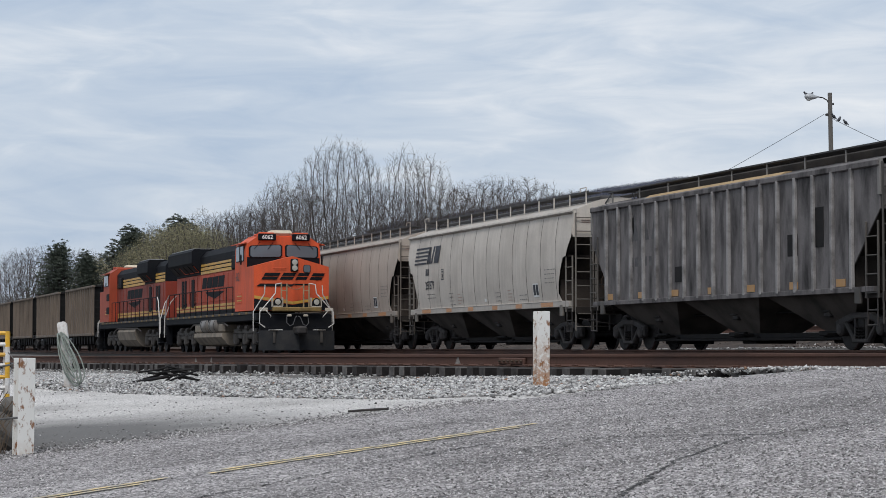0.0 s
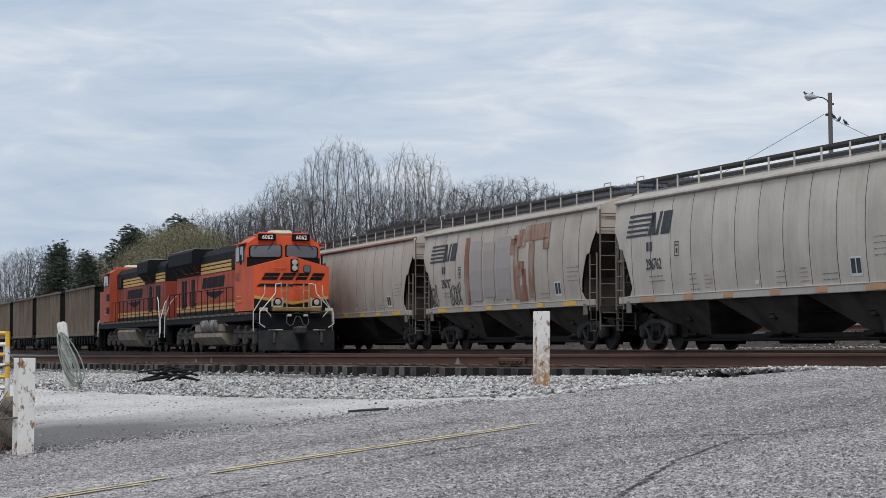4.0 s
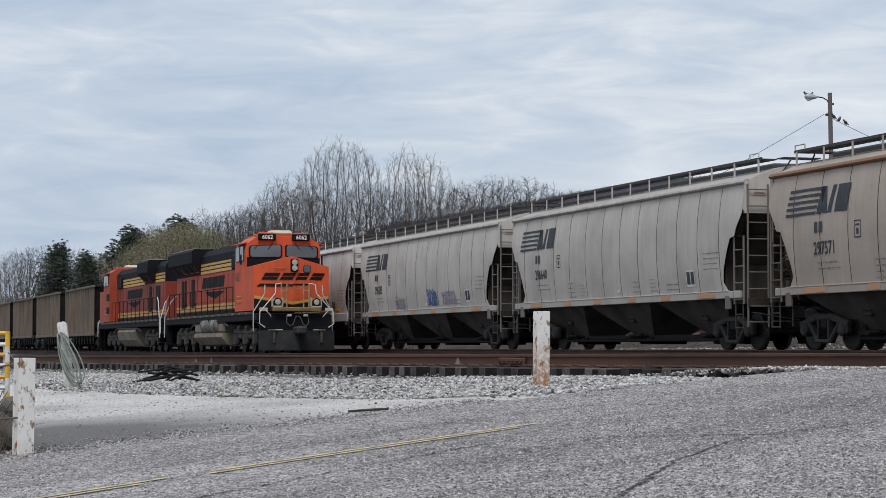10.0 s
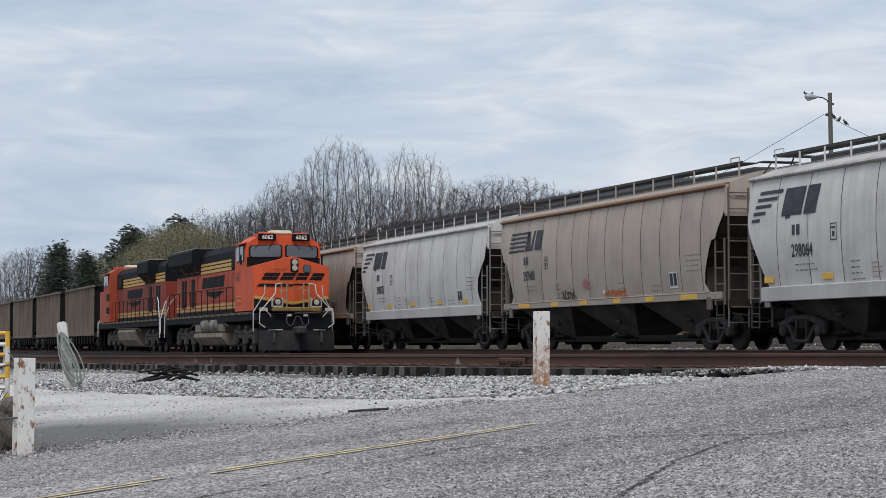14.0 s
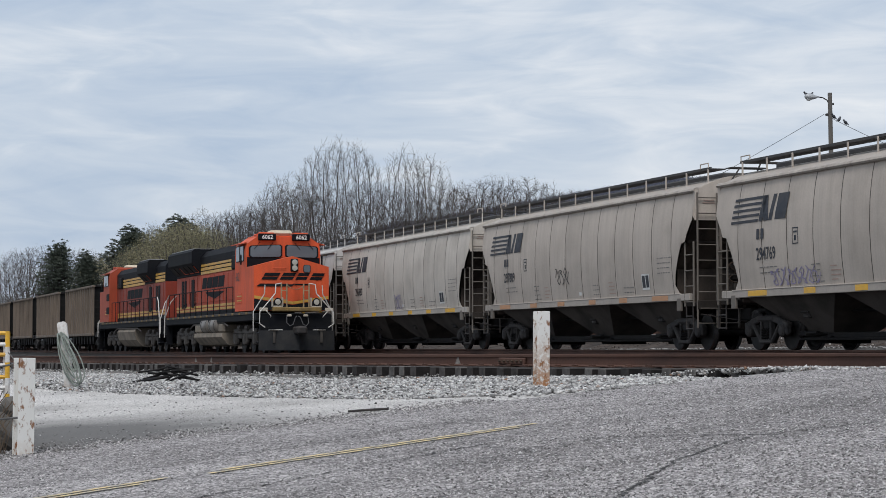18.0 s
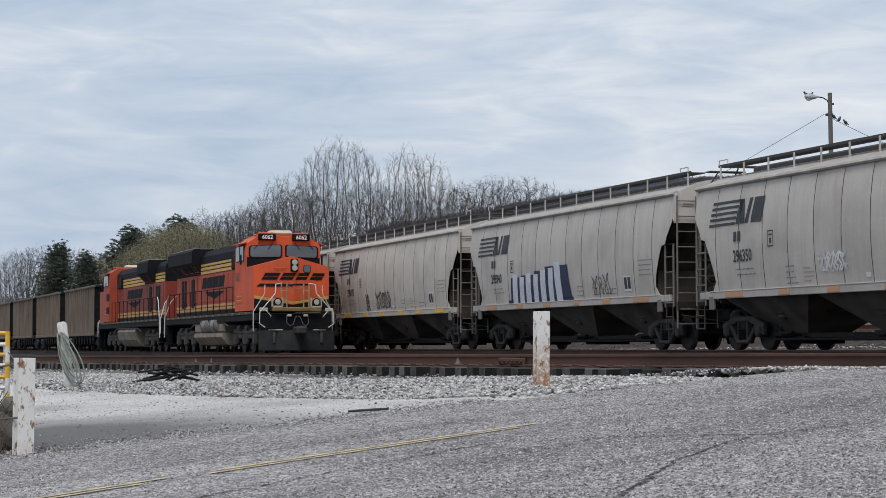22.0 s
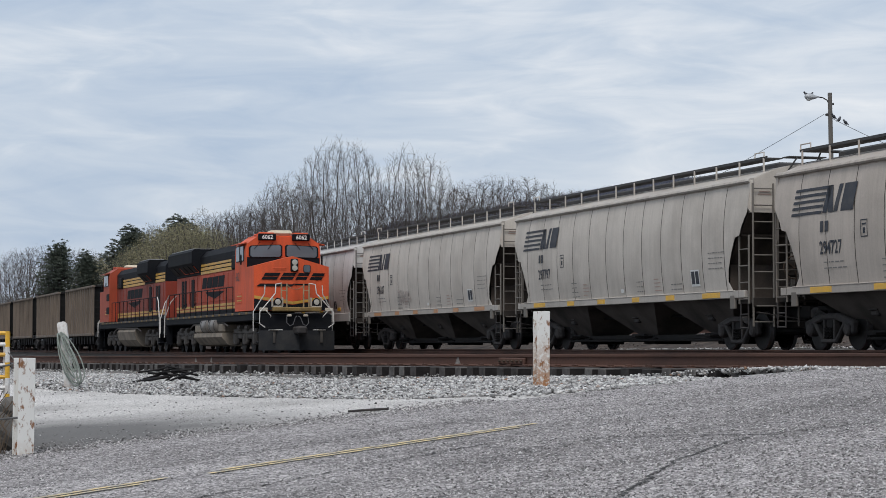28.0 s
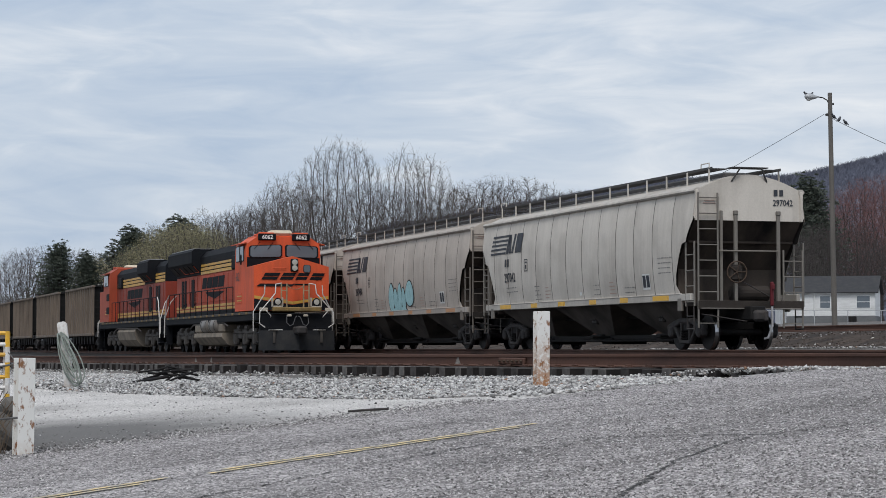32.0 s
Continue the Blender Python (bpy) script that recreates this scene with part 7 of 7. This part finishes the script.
for _ in range(15000):
    t = 1 - rnd.random() ** 1.6 if rnd.random() < 0.65 else rnd.uniform(0.965, 1.0)
    x, y, z = on_ridge(rnd.uniform(650, 1640), t)
    h = rnd.uniform(3.5, 7.0)
    z -= 7
    segs.append(((x, y, z), (x, y, z + h * 0.45), 0.16, 0.13))
    for _ in range(6):
        segs.append(((x, y, z + h * 0.3), (x + rnd.gauss(0, 1.6), y + rnd.gauss(0, 1.6), z + h * rnd.uniform(0.7, 1.0)), 0.16, 0.07))
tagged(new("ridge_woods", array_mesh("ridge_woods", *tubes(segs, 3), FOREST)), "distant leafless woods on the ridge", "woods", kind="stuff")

# ---- lamp pole with wires and birds ----
POLE_WOOD = worn("weathered_pole", (0.15, 0.138, 0.125), (0.075, 0.068, 0.062), 0.6, 2, 0.95, stretch=(1, 1, 0.2))
px, py = plan(17.4, 94)
PZ = ground_z(px, py)
pole = thing("street_lamp", pose(px, py, PZ, 0, -0.7, -YAW), "weathered wooden pole with a street lamp arm", "street lamp")
part("pole", Shape().rod((0, 0, -0.5), (0, 0, 11.42 - PZ), 0.13, 12, 0.095), POLE_WOOD, pole)
T = 11.42 - PZ
part("arm", Shape().pipe([(0, 0, T - 0.62), (-0.12, -0.02, T - 0.34), (-0.32, -0.03, T - 0.22), (-0.60, -0.04, T - 0.17)], 0.028, 8), STEEL_GRIME, pole)
GALV = worn("grey_lamp_shell", (0.42, 0.43, 0.44), (0.25, 0.25, 0.25), 0.4, 6, 0.5, 0.4)
lampm = pose(-0.86, -0.04, T - 0.17, 0, 4, 0)
lamp = part("lamp_head", Shape().lathe([(-0.28, 0.03), (-0.24, 0.10), (-0.1, 0.15), (0.06, 0.13), (0.26, 0.06), (0.30, 0.035)], 0, 14, lampm), GALV, pole, "grey lamp head")
part("lens_bowl", Shape().lathe([(-0.15, 0.02), (-0.12, 0.09), (0.0, 0.11), (0.1, 0.05)], 0, 12, pose(-0.92, -0.04, T - 0.25)), worn("lamp_bowl", (0.55, 0.56, 0.55), amount=0.1, rough=0.2), pole)
part("insulator", Shape().box(-0.15, 0, T - 0.98, 0.14, 0.1, 0.12, 0.03).box(0.14, 0, T - 0.5, 0.08, 0.08, 0.1, 0.02), STEEL_GRIME, pole)


def at_column(col, row, ahead):
    x, y = plan(bearing(col) * ahead, ahead)
    return (x, y, 0.05 + (617.8 - row) / 3742 * ahead)


def wire(a, b, sag, label):
    w = thing("overhead_wire", pose(0, 0, 0), label, "wire", "overhead wires")
    pts = []
    for k in range(15):
        t = k / 14
        p = Vector(a).lerp(Vector(b), t)
        pts.append((p.x, p.y, p.z - sag * 4 * t * (1 - t)))
    part("strand", Shape().pipe(pts, 0.011, 5), STEEL_DARK, w)
    return pts


wire(at_column(1462, 203, 94), at_column(1060, 425, 94), 0.12, "thin dark overhead wire to the street lamp")
wr = wire(at_column(1470, 208, 94), at_column(1760, 322, 94), 0.25, "thin dark overhead wire beyond the street lamp")
sp = at_column(1060, 425, 94)
stub = thing("wire_pole", pose(sp[0], sp[1], 0), "short wooden pole holding an overhead wire", "pole")
part("pole", Shape().rod((0, 0, ground_z(sp[0], sp[1]) - 0.4), (0, 0, sp[2] + 0.2), 0.12, 10, 0.1), POLE_WOOD, stub)
FEATHER = worn("dark_feathers", (0.05, 0.052, 0.06), (0.12, 0.12, 0.13), 0.4, 9, 0.7)


def bird(p, turn):
    b = thing("bird", pose(*p, 0, 0, turn), "small dark pigeon perched above the tracks", "bird", "birds")
    part("body", Shape().lathe([(-0.13, 0.02), (-0.06, 0.065), (0.04, 0.07), (0.11, 0.03)], 0, 10, pose(0, 0, 0.10, 0, -38, 0)), FEATHER, b)
    part("head", Shape().lathe([(-0.04, 0.015), (-0.02, 0.038), (0.02, 0.036), (0.045, 0.012), (0.075, 0.004)], 0, 8, pose(0.095, 0, 0.205)), FEATHER, b)
    part("tail", Shape().box(0, 0, 0, 0.14, 0.05, 0.015, 0.004, pose(-0.14, 0, 0.03, 0, -38, 0)), FEATHER, b)
    for sg in (-1, 1):
        part("leg", Shape().rod((0.02, sg * 0.02, 0.0), (0.01, sg * 0.02, 0.06), 0.006, 4), FEATHER, b)


for col, row, turn in ((1430, 172, 150), (1438, 173, 20)):
    bird(at_column(col, row, 94), turn)
for k, turn in ((0.4, 200), (0.85, 30), (1.4, 190)):
    a, b = Vector(wr[0]), Vector(wr[1])
    q = a + (b - a) * k if k <= 1 else b + (Vector(wr[2]) - b) * (k - 1)
    bird((q.x, q.y, q.z + 0.02), turn)

# ---- dark earth bank before the house ----
EARTH = worn("dark_earth", (0.062, 0.047, 0.038), (0.02, 0.016, 0.014), 0.9, 0.8, 0.95, grain=2.5, vary=0.5, bump=0.8)
e_me = sheet("bank", [30.2 + 0.4 * i for i in range(11)], [30 + 3 * i for i in range(90)], lambda x, y: ground_z(x + max(0, y - 60) * 0.01, y) + 0.04 + 0.06 * noise.noise((x, y * 0.6, 2)))
e_me.materials.append(EARTH)
tagged(new("bank", e_me), "dark earth bank beyond the tracks", "bank", kind="structure")

pts, sizes = [], []
for _ in range(7000):                       # loose stones on the bank and along its foot and crest
    y = 45 + 90 * rnd.random()
    x = rnd.choice((26.4 + 4.0 * rnd.random(), 26.4 + 4.2 * rnd.random(), 26.4 + 4.0 * rnd.random(), 30.6 + 3.6 * rnd.random(), 34.2 + 3 * rnd.random()))
    pts.append((x, y, ground_z(x, y) + 0.03))
    sizes.append(0.02 + 0.035 * rnd.random() ** 2)
heap("bank_stones", pts, sizes, STONE, "loose grey stones on the earth bank", "gravel", seed=15)

pts, sizes = [], []
for _ in range(6000):                       # clods and dead leaves on the slope
    y = 36 + 110 * rnd.random() ** 1.3
    x = 30.4 + 3.8 * rnd.random()
    pts.append((x, y, ground_z(x + max(0, y - 60) * 0.01, y) + 0.05))
    sizes.append(0.014 + 0.03 * rnd.random() ** 2)
heap("earth_clods", pts, sizes, EARTH, "dark earth clods and dead leaves on the bank", "earth", 0.6, 16)
railway("far_track", lambda y: 35.3 + max(0, y - 60) * 0.01, lambda y: 0.84, 20, 160, "empty railway track along the top of the bank", 44, 44)

# ---- white house beyond the tracks ----
SIDING = worn("white_siding", (0.74, 0.745, 0.74), (0.5, 0.5, 0.49), 0.4, 0.8, 0.6)
SHINGLE = worn("dark_shingles", (0.045, 0.046, 0.05), (0.075, 0.073, 0.07), 0.5, 2, 0.9)
FOUND = worn("grey_foundation", (0.16, 0.165, 0.17), (0.1, 0.1, 0.1), 0.5, 2, 0.9)
hx, hy = plan(bearing(1476) * 222, 222)
HZ = 0.05 + (617.8 - 571) / 3742 * 222
house = thing("white_house", pose(hx, hy, HZ, 0, 0, -YAW - 16), "small white sided house with a dark shingle roof", "house")
part("foundation", Shape().box(0, 0, -0.2, 9.2, 6.8, 1.4, 0.02), FOUND, house)
part("wall", Shape().prism([(-3.3, 0.5), (3.3, 0.5), (3.3, 3.0), (0.0, 4.6), (-3.3, 3.0)], 0, -4.5, 4.5), SIDING, house)
for k in range(13):
    part("siding_board", Shape().box(0, -3.325, 0.62 + 0.185 * k, 9.02, 0.03, 0.17, 0.006), SIDING, house)
for sg in (-1, 1):
    part("roof_slope", Shape().box(0, 0, 0, 9.7, 4.15, 0.12, 0.02, pose(0, sg * 1.85, 3.80, -sg * 25.9, 0, 0)), SHINGLE, house)
part("eave_board", Shape().box(0, -3.66, 2.90, 9.7, 0.04, 0.16, 0.01), SIDING, house)
for x, w in ((-0.6, 1.0), (3.3, 1.3)):
    wd = part("window", Shape().box(x, -3.36, 1.95, w + 0.2, 0.06, 1.4, 0.01), SIDING, house, "white framed window")
    part("pane", Shape().box(x, -3.40, 1.95, w, 0.02, 1.2, 0.005), GLASS, wd)
    part("sash_bar", Shape().box(x, -3.42, 1.95, w, 0.03, 0.06, 0.005), SIDING, wd)
part("downpipe", Shape().rod((-1.7, -3.45, 0.2), (-1.7, -3.45, 2.9), 0.06, 6), SIDING, house)
part("cooling_unit", Shape().box(2.2, -4.3, 0.0, 0.9, 0.9, 0.9, 0.05), STEEL_DARK, house)
wing = thing("house_wing", pose(*plan(bearing(1412) * 226, 226), HZ, 0, 0, -YAW + 4), "white gabled side wing of a small house", "house")
part("wall", Shape().prism([(-1.9, -0.5), (1.9, -0.5), (1.9, 2.5), (0.0, 4.1), (-1.9, 2.5)], 1, -2.5, 2.5), SIDING, wing)
for sg in (-1, 1):
    part("roof_slope", Shape().box(0, 0, 0, 2.75, 5.4, 0.12, 0.02, pose(sg * 1.06, 0, 3.36, 0, sg * 40, 0)), SHINGLE, wing)
fence = thing("rail_fence", pose(*plan(bearing(1500) * 190, 190), 0, 0, 0, -YAW), "low grey tube fence along the bank", "fence")
fz = ground_z(*plan(bearing(1500) * 190, 190))
part("rail", Shape().rod((-9, 0, fz + 1.2), (9, 0, fz + 1.2), 0.03, 6), GALV, fence)
for k in range(7):
    part("post", Shape().rod((-9 + 3 * k, 0, fz - 0.3), (-9 + 3 * k, 0, fz + 1.2), 0.035, 6), GALV, fence)
# ---- what moves ----
def gone(t):
    """How far the gap before the last car has come along the track at t seconds; the train gathers a little speed."""
    return -160.746 + 13.8457 * (t - 16) + 0.02371 * (t - 16) ** 2


def motions():
    times = [0.0, 2.0, 4.0, 6.0, 8.0, 10.0, 12.0, 14.0, 16.0, 18.0, 20.0, 22.0, 24.0, 26.0, 28.0, 30.0, 32.0]
    front = 0.0
    for car, span in zip(TRAIN[::-1], LENGTHS[::-1]):
        if car is not TRAIN[-1]:
            front += span
        walk(car, [(t, pose(HOPPER_X, gone(t) + front - span / 2, 0)) for t in times])
    # all the train's wheels turn as one
    rows = []
    for i in range(961):
        t = i / 30
        rows.append((t, Matrix.Rotation(-gone(t) / 0.457, 4, "X")))
    lead = GEAR[0]
    walk(lead, rows)
    for ax in GEAR[1:]:
        ax.rotation_mode = "QUATERNION"
        keys = ax.animation_data_create()
        keys.action = lead.animation_data.action
        keys.action_slot = lead.animation_data.action_slot


motions()
